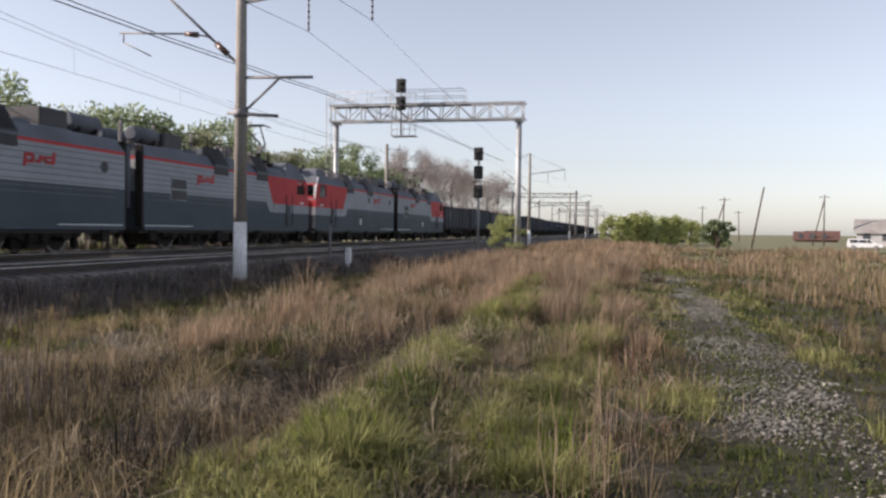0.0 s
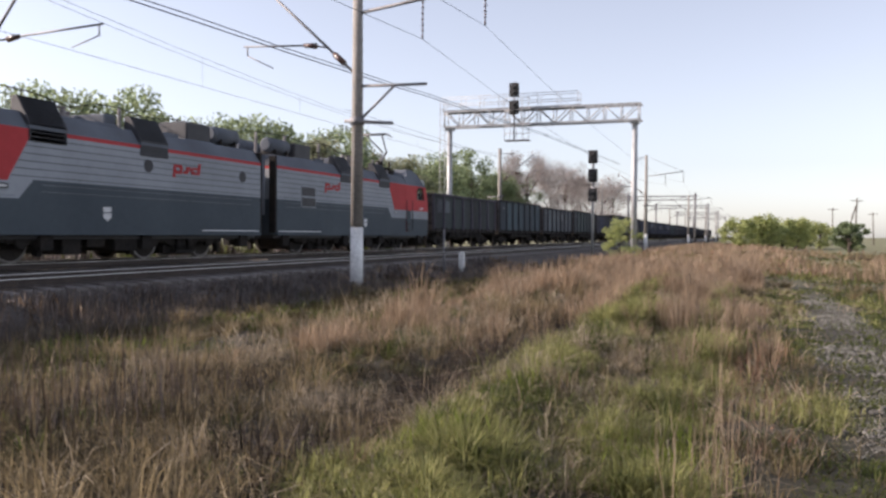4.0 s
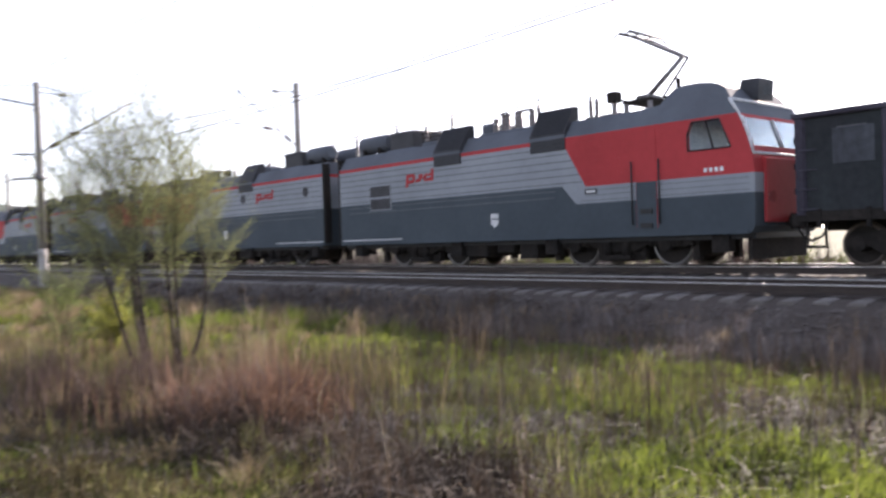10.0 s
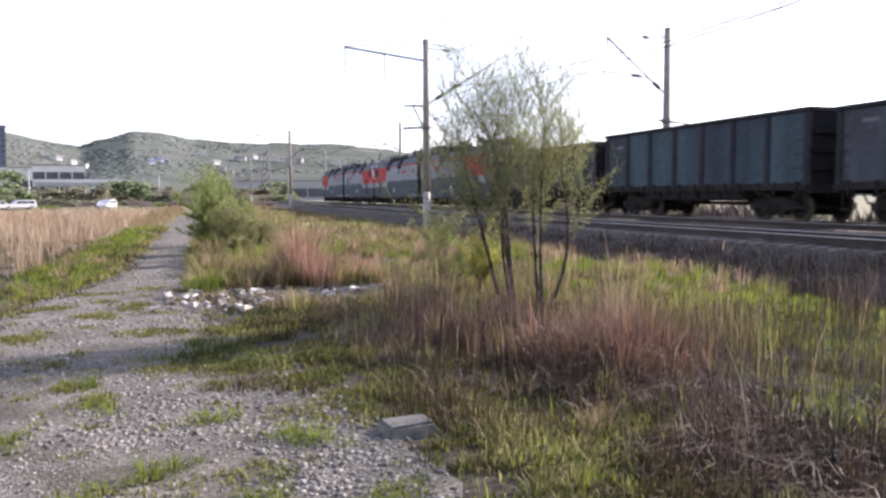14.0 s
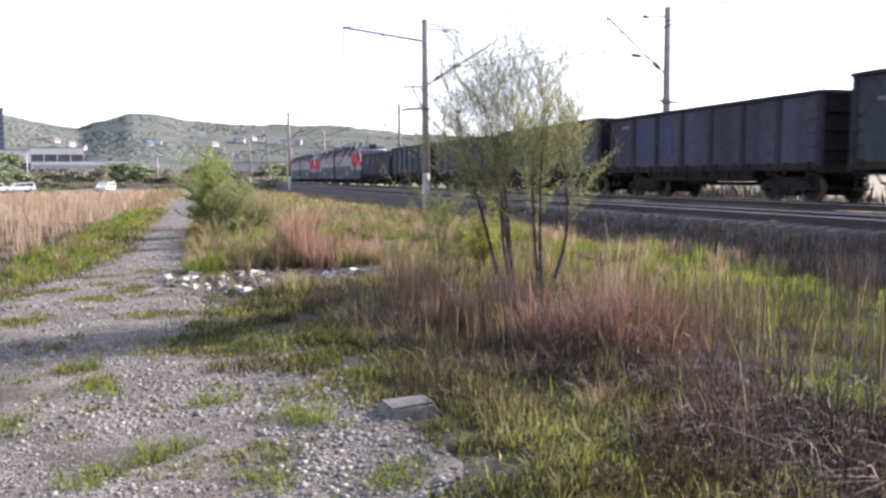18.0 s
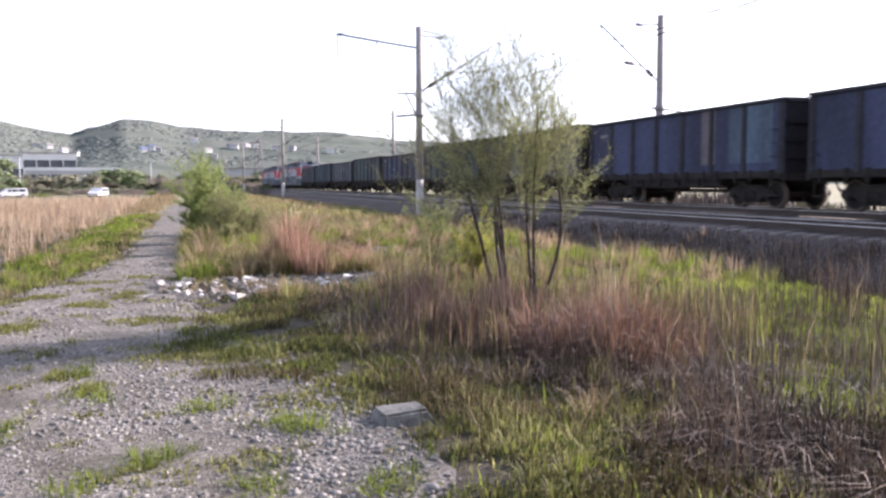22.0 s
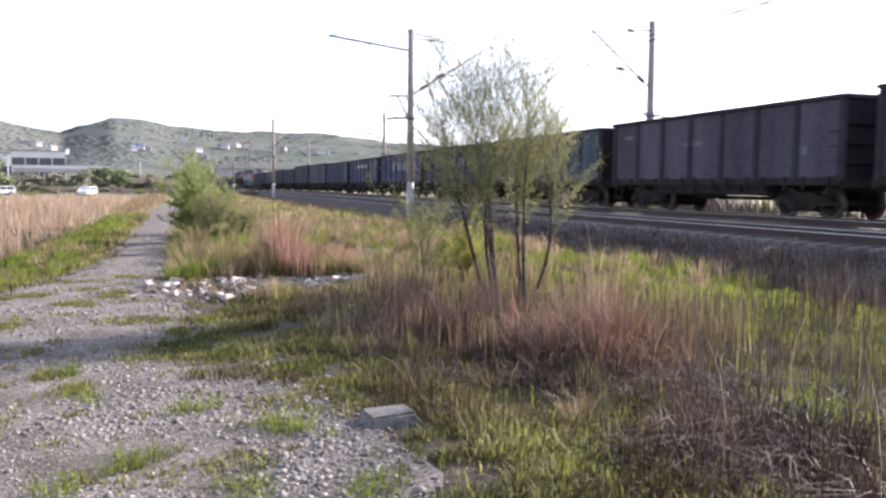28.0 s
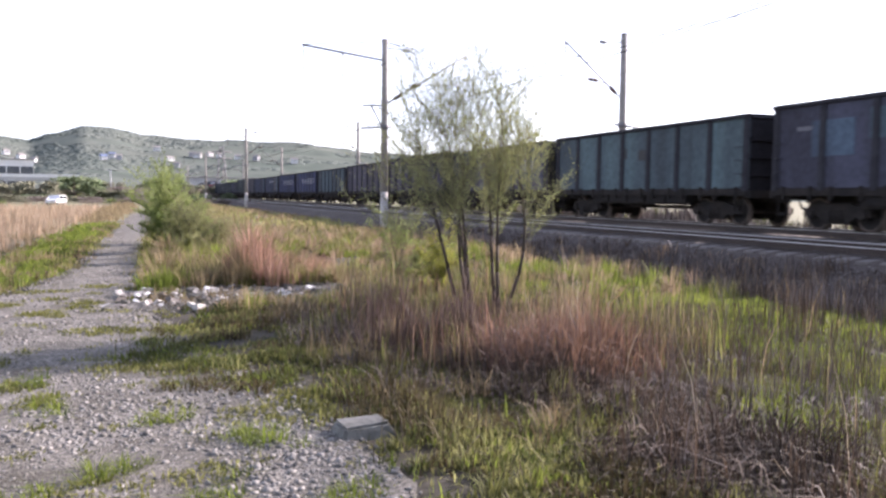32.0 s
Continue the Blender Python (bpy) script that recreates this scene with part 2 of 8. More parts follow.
def fast_mesh(name, verts, faces, mat):
    """From arrays: verts (n, 3); faces (m, 3) or (m, 4)."""
    me = bpy.data.meshes.new(name)
    k = faces.shape[1]
    me.vertices.add(len(verts)), me.loops.add(faces.size), me.polygons.add(len(faces))
    me.vertices.foreach_set("co", np.ascontiguousarray(verts, np.float32).ravel())
    me.loops.foreach_set("vertex_index", np.ascontiguousarray(faces, np.int32).ravel())
    me.polygons.foreach_set("loop_start", np.arange(0, faces.size, k, dtype=np.int32))
    me.update(calc_edges=True)
    me.materials.append(mat)
    return me


rs = np.random.RandomState(5)
LAT = rs.rand(64, 64)


def lumps(x, y, size, seed=0):
    """Smooth value noise between 0 and 1, for arrays."""
    u, v = np.asarray(x) / size + 17.3 * seed, np.asarray(y) / size + 9.7 * seed
    i, j = np.floor(u).astype(int), np.floor(v).astype(int)
    a, b = u - i, v - j
    a, b = a * a * (3 - 2 * a), b * b * (3 - 2 * b)
    g = lambda p, q: LAT[p % 64, q % 64]
    return (g(i, j) * (1 - a) + g(i + 1, j) * a) * (1 - b) + (g(i, j + 1) * (1 - a) + g(i + 1, j + 1) * a) * b


# ---- ground ----
NEAR_Y, FAR_Y, NEAR_RAIL, FAR_RAIL = 15.2, 19.3, 0.60, 0.72


def path_middle(x):
    return np.interp(x, [-70, -32, -18, -13, -11, -9, -7, -4, 0, 4, 8, 12, 30, 60], [-0.15, -0.62, -0.78, -1.2, -1.35, -0.95, -0.3, 0.0, -0.6, -1.2, -1.45, -1.5, -1.55, -1.6])


def path_half(x):
    return np.interp(x, [-70, -32, -18, -13, -11, -9, -7, -4, 0, 4, 8, 12, 30, 60], [0.85, 0.8, 0.74, 1.3, 1.55, 1.45, 1.4, 1.22, 0.9, 0.55, 0.6, 0.6, 0.3, 0.3])


def ground_z(x, y):
    x, y = np.asarray(x, float), np.asarray(y, float)
    z = np.interp(y, [-60, -8, -3.2, -2.2, 0.2, 1.2, 7.5, 11, 12.5, 24, 27, 60], [-0.3, -0.2, -0.12, -0.02, -0.02, 0.03, 0.0, -0.2, -0.2, -0.2, -0.35, -0.3])
    near = np.exp(-((x / 60) ** 2 + (y / 40) ** 2))
    wild = np.clip((np.abs(y - path_middle(x)) - path_half(x)) / 0.8 + 0.15, 0, 1)
    z = z + ((lumps(x, y, 2.6, 1) - 0.5) * 0.14 * near + (lumps(x, y, 0.7, 2) - 0.5) * 0.07 * near * (np.hypot(x, y) < 30)) * wild
    # a low bank along the grassed track, and the hollow beside it
    along = np.clip((x - 3.0) / 2.0, 0, 1) * np.clip((40 - x) / 15, 0, 1)
    z = z + along * (0.15 * np.exp(-(((y - 1.95) / 0.45) ** 2)) - 0.16 * np.exp(-(((y - 3.05) / 0.55) ** 2)))
    # a low swell beside the line further on
    return z + 0.25 * np.exp(-(((x - 24) / 13) ** 2)) * np.exp(-(((y - 3.5) / 3.0) ** 2))


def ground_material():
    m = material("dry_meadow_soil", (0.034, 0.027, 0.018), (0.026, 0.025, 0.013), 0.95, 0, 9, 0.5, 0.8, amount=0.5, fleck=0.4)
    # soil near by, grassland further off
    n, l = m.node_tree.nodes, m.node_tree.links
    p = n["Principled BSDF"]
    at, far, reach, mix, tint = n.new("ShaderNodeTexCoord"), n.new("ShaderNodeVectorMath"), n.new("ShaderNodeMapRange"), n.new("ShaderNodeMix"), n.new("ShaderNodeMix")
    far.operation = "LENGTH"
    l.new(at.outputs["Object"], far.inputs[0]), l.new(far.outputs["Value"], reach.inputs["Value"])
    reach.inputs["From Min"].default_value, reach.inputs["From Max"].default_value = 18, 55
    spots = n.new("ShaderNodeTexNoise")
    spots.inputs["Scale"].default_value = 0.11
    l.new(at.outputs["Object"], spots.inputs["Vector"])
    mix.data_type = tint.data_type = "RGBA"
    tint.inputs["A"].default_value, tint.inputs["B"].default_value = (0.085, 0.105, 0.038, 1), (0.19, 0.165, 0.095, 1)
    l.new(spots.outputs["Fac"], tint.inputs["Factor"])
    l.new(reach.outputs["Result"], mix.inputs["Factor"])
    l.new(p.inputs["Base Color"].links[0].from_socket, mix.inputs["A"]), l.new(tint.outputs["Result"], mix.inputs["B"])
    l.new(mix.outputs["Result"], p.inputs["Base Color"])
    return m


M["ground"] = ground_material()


def path_material():
    """Fine gravel: cells of many greys over dirt, with bump."""
    m = material("gravel_track", (0.15, 0.141, 0.125), (0.055, 0.049, 0.036), 0.95, 0, 30, 1.7, 0.0, amount=0.5, fleck=0.3)
    n, l = m.node_tree.nodes, m.node_tree.links
    p = n["Principled BSDF"]
    at, cell = n.new("ShaderNodeTexCoord"), n.new("ShaderNodeTexVoronoi")
    cell.inputs["Scale"].default_value = 62
    l.new(at.outputs["Object"], cell.inputs["Vector"])
    grey, mix, tone = n.new("ShaderNodeRGBToBW"), n.new("ShaderNodeMix"), n.new("ShaderNodeMapRange")
    l.new(cell.outputs["Color"], grey.inputs[0])
    tone.inputs["From Min"].default_value, tone.inputs["From Max"].default_value = 0.2, 0.8
    tone.inputs["To Min"].default_value, tone.inputs["To Max"].default_value = 0.4, 1.7
    l.new(grey.outputs[0], tone.inputs["Value"])
    mix.data_type, mix.blend_type = "RGBA", "MULTIPLY"
    mix.inputs["Factor"].default_value = 1.0
    l.new(p.inputs["Base Color"].links[0].from_socket, mix.inputs["A"]), l.new(tone.outputs["Result"], mix.inputs["B"])
    l.new(mix.outputs["Result"], p.inputs["Base Color"])
    b = n.new("ShaderNodeBump")
    b.invert = True
    b.inputs["Strength"].default_value, b.inputs["Distance"].default_value = 0.55, 0.015
    l.new(cell.outputs["Distance"], b.inputs["Height"]), l.new(b.outputs["Normal"], p.inputs["Normal"])
    return m


M["path"] = path_material()


def ground():
    k = np.linspace(-1, 1, 301)
    xs = np.sinh(k * 8.2) / np.sinh(8.2) * 3200
    ys = xs.copy()
    X, Y = np.meshgrid(xs, ys, indexing="ij")
    Z = ground_z(X, Y)
    n = len(xs)
    idx = np.arange(n * n).reshape(n, n)
    f = np.stack([idx[:-1, :-1], idx[1:, :-1], idx[1:, 1:], idx[:-1, 1:]], -1).reshape(-1, 4)
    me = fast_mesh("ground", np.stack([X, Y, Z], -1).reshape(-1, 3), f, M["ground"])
    me.shade_smooth()
    tagged(new("ground", me), "rough meadow ground of dry grass and soil", "ground", kind="structure")


def strip(name, label, category, mat, xs, low, high, across, lift):
    """A sheet along x between two edges, laid on the ground."""
    X = np.repeat(np.asarray(xs)[:, None], across, 1)
    w = np.linspace(0, 1, across)[None, :]
    Y = np.asarray(low)[:, None] * (1 - w) + np.asarray(high)[:, None] * w
    edge = np.minimum(w, 1 - w) * 2
    Z = ground_z(X, Y) + lift * np.minimum(1, edge * 6) - 0.03 * (edge < 0.02)
    n = len(xs)
    idx = np.arange(n * across).reshape(n, across)
    f = np.stack([idx[:-1, :-1], idx[1:, :-1], idx[1:, 1:], idx[:-1, 1:]], -1).reshape(-1, 4)
    me = fast_mesh(name, np.stack([X, Y, Z], -1).reshape(-1, 3), f, mat)
    me.shade_smooth()
    return tagged(new(name, me), label, category, kind="structure")


ground()
px = np.concatenate([np.arange(-70, -20, 1.0), np.arange(-20, 4.61, 0.2)])
narrow = np.clip((4.7 - px) / 3.2, 0.03, 1) ** 0.7
wob = lambda s: (lumps(px, px * 0 + 3 * s, 1.3, s) - 0.5) * 0.55 + (lumps(px, px * 0, 0.5, s + 2) - 0.5) * 0.3
strip("path", "grey gravel farm track with worn edges", "path", M["path"], px, path_middle(px) - narrow * path_half(px) + wob(1) * np.minimum(1, path_half(px)) * narrow, path_middle(px) + narrow * path_half(px) + wob(2) * np.minimum(1, path_half(px)) * narrow, 24, 0.025)


def ballast_bed():
    """The stone bed of both tracks, with sloping shoulders."""
    prof = [(12.1, -0.22), (12.5, -0.12), (13.5, 0.20), (13.8, 0.27), (14.1, 0.345), (14.5, 0.385), (15.2, 0.375), (15.9, 0.385), (16.4, 0.35), (16.8, 0.33), (17.4, 0.40), (18, 0.45), (19.3, 0.46), (20.8, 0.44), (21.2, 0.40), (23.2, -0.25)]
    yy = np.concatenate([np.linspace(a[0], b[0], 4)[:-1] for a, b in zip(prof, prof[1:])] + [[23.2]])
    zz = np.interp(yy, [p[0] for p in prof], [p[1] for p in prof])
    xs = np.concatenate([np.linspace(-700, -60, 60)[:-1], np.arange(-60, 60, 0.35), np.linspace(60, 700, 60)])
    X, Y = np.meshgrid(xs, yy, indexing="ij")
    Z = np.repeat(zz[None, :], len(xs), 0) + (lumps(X, Y, 0.45, 4) - 0.5) * 0.05
    n, k = X.shape
    idx = np.arange(n * k).reshape(n, k)
    f = np.stack([idx[:-1, :-1], idx[1:, :-1], idx[1:, 1:], idx[:-1, 1:]], -1).reshape(-1, 4)
    me = fast_mesh("ballast", np.stack([X, Y, Z], -1).reshape(-1, 3), f, M["ballast"])
    tagged(new("ballast", me), "dark crushed-stone bed of a double railway", "ballast", kind="structure")


ballast_bed()


def track(y, top, label, each):
    """Two rails on concrete sleepers; the sleepers near the camera are parts, the others one joined part."""
    t = thing("railway_track", label, "track", kind="structure", m=pose(0, y, top))
    for side in (-0.79, 0.79):
        bm = bmesh.new()
        prism_x = [(-0.066, -0.18), (0.066, -0.18), (0.066, -0.165), (0.012, -0.145), (0.01, -0.045), (0.036, -0.03), (0.036, -0.021), (-0.036, -0.021), (-0.036, -0.03), (-0.01, -0.045), (-0.012, -0.145), (-0.066, -0.165)]
        a = [bm.verts.new((-700, u, w)) for u, w in prism_x]
        b = [bm.verts.new((700, u, w)) for u, w in prism_x]
        for i in range(12):
            bm.faces.new((a[i], b[i], b[(i + 1) % 12], a[(i + 1) % 12]))
        r = part("rail", bm, M["rail"], t, "rust-brown rail with polished head")
        r.location.y = side
        crown = [(-0.037, -0.021), (-0.036, -0.009), (-0.027, 0.0), (0.027, 0.0), (0.036, -0.009), (0.037, -0.021)]
        bm = bmesh.new()
        a = [bm.verts.new((-700, u, w)) for u, w in crown]
        b = [bm.verts.new((700, u, w)) for u, w in crown]
        for i in range(6):
            bm.faces.new((a[i], b[i], b[(i + 1) % 6], a[(i + 1) % 6]))
        bmesh.ops.recalc_face_normals(bm, faces=bm.faces[:])
        part("rail_head", bm, M["rail_head"], r)
    prof = [(-1.35, -0.36), (-1.35, -0.26), (-1.33, -0.245), (-0.95, -0.215), (-0.6, -0.2), (0, -0.235), (0.6, -0.2), (0.95, -0.215), (1.33, -0.245), (1.35, -0.26), (1.35, -0.36)]
    V, F = [], []
    for x, tap in ((-0.14, 0), (-0.10, 1), (0.10, 1), (0.14, 0)):
        for u, w in prof:
            V.append((x, u, w if tap or w < -0.3 else w - 0.03))
    k = len(prof)
    for s in range(3):
        for i in range(k - 1):
            F.append((s * k + i, s * k + i + 1, (s + 1) * k + i + 1, (s + 1) * k + i))
    F += [tuple(range(k - 1, -1, -1)), tuple(range(3 * k, 4 * k))]
    step, base = 0.575, None
    xs = np.arange(-330, 330, step)
    order = xs[np.argsort(np.abs(xs + 5))]
    first = sorted(order[:each])
    rest = sorted(order[each:])
    for x in first:
        j = random.uniform(-0.02, 0.02)
        if base is None:
            base = mesh_from("sleeper", V, F, M["sleeper"], t)
            base.location = (x, j, 0)
        else:
            again(base, t, x, j, random.uniform(-0.012, 0.004), random.uniform(-0.8, 0.8))
    v = np.array(V)
    verts = np.concatenate([v + (x, 0, 0) for x in rest])
    quads = np.array([f for f in F if len(f) == 4])
    faces = np.concatenate([quads + i * len(V) for i in range(len(rest))])
    o = new("sleeper_run", fast_mesh("sleeper_run", verts, faces, M["sleeper"]))
    o.parent = t
    tagged(o, "rows of concrete sleepers running into the distance", kind="stuff")
    return t


# ---- the train ----
# Distance run by the train, in metres, against seconds.
RUN = [(0, -74.92), (2, -57.92), (4, -40.61), (6, -22.9), (8, -4.71), (10, 14.0), (12, 33.25), (14, 53.07), (16, 73.43),
       (18, 94.31), (20, 115.65), (22, 137.39), (24, 159.45), (26, 181.71), (28, 204.07), (30, 226.38), (32, 248.49)]
MOVING = []


def wheelset(parent, x, radius, spokes=False):
    """Axle with two wheels: a dark disc and a bright tyre each."""
    axle = rodpart("axle", (0, -0.85, 0), (0, 0.85, 0), 0.08, M["soot"], parent)
    axle.matrix_basis = pose(x, 0, radius)
    for s in (-1, 1):
        bm = bmesh.new()
        rod(bm, (0, s * 0.72, 0), (0, s * 0.83, 0), radius - 0.07, n=20)
        rod(bm, (0, s * 0.83, 0), (0, s * 0.9, 0), 0.16, 0.12, n=12)
        w = part("wheel", bm, M["soot"], axle)
        bm = bmesh.new()
        n = 28
        rings = [(radius + 0.028, s * 0.715), (radius + 0.026, s * 0.745), (radius, s * 0.76), (radius - 0.006, s * 0.85), (radius - 0.075, s * 0.852), (radius - 0.075, s * 0.715)]
        vs = [[bm.verts.new((r * math.cos(2 * math.pi * i / n), y, r * math.sin(2 * math.pi * i / n))) for i in range(n)] for r, y in rings]
        for a, b in zip(vs, vs[1:] + vs[:1]):
            for i in range(n):
                q = (a[i], a[(i + 1) % n], b[(i + 1) % n], b[i])
                bm.faces.new(q if s < 0 else q[::-1]).smooth = True
        part("tyre", bm, M["tyre"] if radius > 0.55 else M["rusty_tyre"], axle, "bright worn steel tyre" if radius > 0.55 else "dull rusty tyre")


def coupler(parent, x, sgn):
    bm = bmesh.new()
    box(bm, min(x, x + sgn * 0.42), max(x, x + sgn * 0.42), -0.11, 0.11, 0.93, 1.15)
    box(bm, x + sgn * 0.30 - 0.14, x + sgn * 0.30 + 0.14, -0.2, 0.2, 0.86, 1.22)
    part("coupler", bm, M["soot"], parent, "grimy steel automatic coupler")
    bm = bmesh.new()
    p = [Vector((x, 0.38, 0.95)), Vector((x + sgn * 0.2, 0.38, 0.66)), Vector((x + sgn * 0.42, 0.34, 0.55)), Vector((x + sgn * 0.56, 0.2, 0.62))]
    for a, b in zip(p, p[1:]):
        rod(bm, a, b, 0.03, n=6)
    part("brake_hose", bm, M["black"], parent)


def onside(s, W, x0, x1, deep, proud, z0, z1):
    a, b = s * (W - deep), s * (W + proud)
    return x0, x1, min(a, b), max(a, b), z0, z1


def loco_section(name, label, raised):
    """One section of the electric locomotive: cab at +x, gangway end at -x, origin on the rails under its middle."""
    W = 1.575
    e = thing(name, label, "locomotive", "sections of the electric locomotives")
    low, r_bot, w_top, stripe_top = 0.80, 2.17, 3.45, 3.56

    bm = bmesh.new()
    prism(bm, [(-8.2, low), (8.1, low), (8.2, 0.95), (8.22, 1.72), (3.05, 1.72), (2.57, 2.23), (-8.2, 2.23)], -W, W)
    part("lower_body", bm, M["loco_dark"], e, "dark blue-grey painted lower body side")
    bm = bmesh.new()
    prism(bm, [(-8.2, 2.23), (2.57, 2.23), (3.05, 1.72), (8.22, 1.72), (8.22, r_bot), (3.4, r_bot), (2.62, w_top), (-8.2, w_top)], -W, W)
    part("side_band", bm, M["loco_light"], e, "light grey painted upper body side")
    bm = bmesh.new()
    prism(bm, [(-8.2, w_top), (2.62, w_top), (2.56, stripe_top), (-8.2, stripe_top)], -W, W)
    part("red_stripe", bm, M["loco_red"], e)
    # the red cab, left open where its side windows are
    wz0, wz1 = 2.80, 3.48
    pane = [(6.53, wz0), (7.66, wz0), (7.38, wz1), (6.66, wz1), (6.53, 3.2)]
    nose = lambda z: float(np.interp(z, [0.8, 1.7, 2.2, 2.5, 3.0, 3.3, 3.56, 3.92, 4.25], [8.15, 8.22, 8.22, 8.19, 8.06, 7.95, 7.83, 7.62, 7.36]))
    bm = bmesh.new()
    prism(bm, [(3.4, r_bot), (6.53, r_bot), (6.53, stripe_top), (2.56, stripe_top)], -W, W)
    prism(bm, [(6.53, r_bot), (nose(r_bot), r_bot), (nose(2.5), 2.5), (nose(wz0), wz0), (6.53, wz0)], -W, W)
    prism(bm, [(6.53, wz1), (nose(wz1), wz1), (nose(stripe_top), stripe_top), (6.53, stripe_top)], -W, W)
    for s in (-1, 1):
        y0, y1 = min(s * W, s * (W - 0.08)), max(s * W, s * (W - 0.08))
        prism(bm, [(7.66, wz0), (nose(wz0), wz0), (nose(3.2), 3.2), (nose(wz1), wz1), (7.38, wz1)], y0, y1)
        prism(bm, [(6.53, 3.2), (6.66, wz1), (6.53, wz1)], y0, y1)
    cab = part("cab", bm, M["loco_red"], e, "red painted driver's cab with raked front")
    bm = bmesh.new()
    box(bm, 6.533, 6.545, -W + 0.09, W - 0.09, wz0, wz1), box(bm, 6.55, 7.6, -W + 0.09, W - 0.09, wz1 - 0.012, wz1 - 0.003), box(bm, 6.55, 7.9, -W + 0.09, W - 0.09, wz0 + 0.003, wz0 + 0.012)
    part("cab_lining", bm, M["lining"], cab, "pale grey lining inside the cab")
    for s in (-1, 1):
        bm = bmesh.new()
        prism(bm, pane, s * (W - 0.05) - 0.005, s * (W - 0.05) + 0.005)
        g = part("side_window", bm, M["glass"], cab, "clear cab side window")
        g.visible_shadow = False
        bm = bmesh.new()
        for (xa, za), (xb, zb) in zip(pane, pane[1:] + pane[:1]):
            rod(bm, (xa, s * W, za), (xb, s * W, zb), 0.022, n=6)
        part("window_frame", bm, M["black"], cab)
        bm = bmesh.new()
        rod(bm, (7.02, s * (W - 0.02), wz1), (7.2, s * (W - 0.02), wz0), 0.025, n=6)
        part("window_post", bm, M["black"], cab)
    # windscreen
    bm = bmesh.new()
    v = [bm.verts.new(c) for c in ((nose(wz0) - 0.01, -1.45, wz0), (nose(wz0) - 0.01, 1.45, wz0), (nose(wz1) - 0.01, 1.4, wz1), (nose(wz1) - 0.01, -1.4, wz1))]
    bm.faces.new(v)
    bmesh.ops.solidify(bm, geom=bm.faces[:], thickness=0.012)
    g = part("windscreen", bm, M["glass"], cab, "clear raked windscreen")
    g.visible_shadow = False
    for y in (-1.45, 0, 1.45):
        rodpart("windscreen_pillar", (nose(wz0), y, wz0), (nose(wz1), y * 0.97, wz1), 0.045, M["white_paint"], cab)
    # roof
    bm = bmesh.new()
    for a, b, h, inset in ((-8.2, 5.1, 4.03, 0.33),):
        vs = [(a, -W, stripe_top), (b, -W, stripe_top), (b, -W + inset, h), (a, -W + inset, h), (a, W, stripe_top), (b, W, stripe_top), (b, W - inset, h), (a, W - inset, h)]
        vs = [bm.verts.new(c) for c in vs]
        for f in ((0, 1, 2, 3), (5, 4, 7, 6), (3, 2, 6, 7), (4, 0, 3, 7), (1, 5, 6, 2)):
            bm.faces.new([vs[i] for i in f])
    cabr = [(5.1, stripe_top), (nose(stripe_top), stripe_top), (nose(3.75), 3.75), (nose(3.92), 3.92), (nose(4.1), 4.1), (nose(4.25), 4.25), (7.18, 4.36), (6.95, 4.44), (6.6, 4.49), (6.2, 4.49), (5.95, 4.45), (5.8, 4.3), (5.62, 4.06), (5.1, 4.03)]
    a = [bm.verts.new((x, -W + (z - stripe_top) * 0.5, z)) for x, z in cabr]
    b = [bm.verts.new((x, W - (z - stripe_top) * 0.5, z)) for x, z in cabr]
    bm.faces.new(a), bm.faces.new(b[::-1])
    for i in range(len(a)):
        j = (i + 1) % len(a)
        bm.faces.new((a[j], a[i], b[i], b[j]))
    roof = part("roof", bm, M["loco_roof"], e, "blue-grey painted roof")
    # corrugation lines; the grey ribs have the grooves' shadow in their colour
    for s in (-1, 1):
        for i in range(6):
            z = 2.3 + 0.2 * i
            x1 = 2.6 + (w_top - z) * 0.6
            boxpart("rib", onside(s, W, -8.15, x1, 0.012, 0.012, z, z + 0.03), M["loco_rib_shade"], e)
        for i in range(7):
            z = 2.3 + 0.18 * i
            x0 = 2.75 + (w_top - z) * 0.6
            boxpart("rib", onside(s, W, x0, 4.9, 0.01, 0.01, z, z + 0.016), M["loco_red"], e)
        for z in (1.92, 2.1):
            boxpart("rib", onside(s, W, -7.6, 2.3, 0.012, 0.008, z, z + 0.02), M["loco_rib_shade"], e)
        for i in range(3):
            boxpart("rib", onside(s, W, 3.2 + 0.2 * i, 8.1, 0.008, 0.008, 1.78 + 0.14 * i, 1.795 + 0.14 * i), M["loco_rib_shade"], e)
        boxpart("sill", onside(s, W, -8.2, 8.05, 0.02, 0.025, low - 0.02, low + 0.08), M["loco_dark"], e)
        boxpart("white_lining", onside(s, W, -8.1, -4.6, 0.004, 0.004, 0.93, 0.965), M["white_paint"], e)
        # body grille in two halves on one side, portholes on the other
        if s > 0:
            for x in (-7.0, -1.87):
                rodpart("porthole", (x, s * (W - 0.02), 2.95), (x, s * (W + 0.02), 2.95), 0.2, M["grille"], e, "round dark porthole", n=20)
        g = None if s > 0 else boxpart("side_grille", onside(s, W, -6.32, -5.12, 0.03, 0.02, 1.98, 2.86), M["loco_light"], e, "framed dark ventilation grille")
        for z0 in (2.01, 2.45) if s < 0 else ():
            boxpart("grille_panel", onside(s, W, -6.28, -5.16, 0.02, 0.032, z0, z0 + 0.37), M["grille"], g)
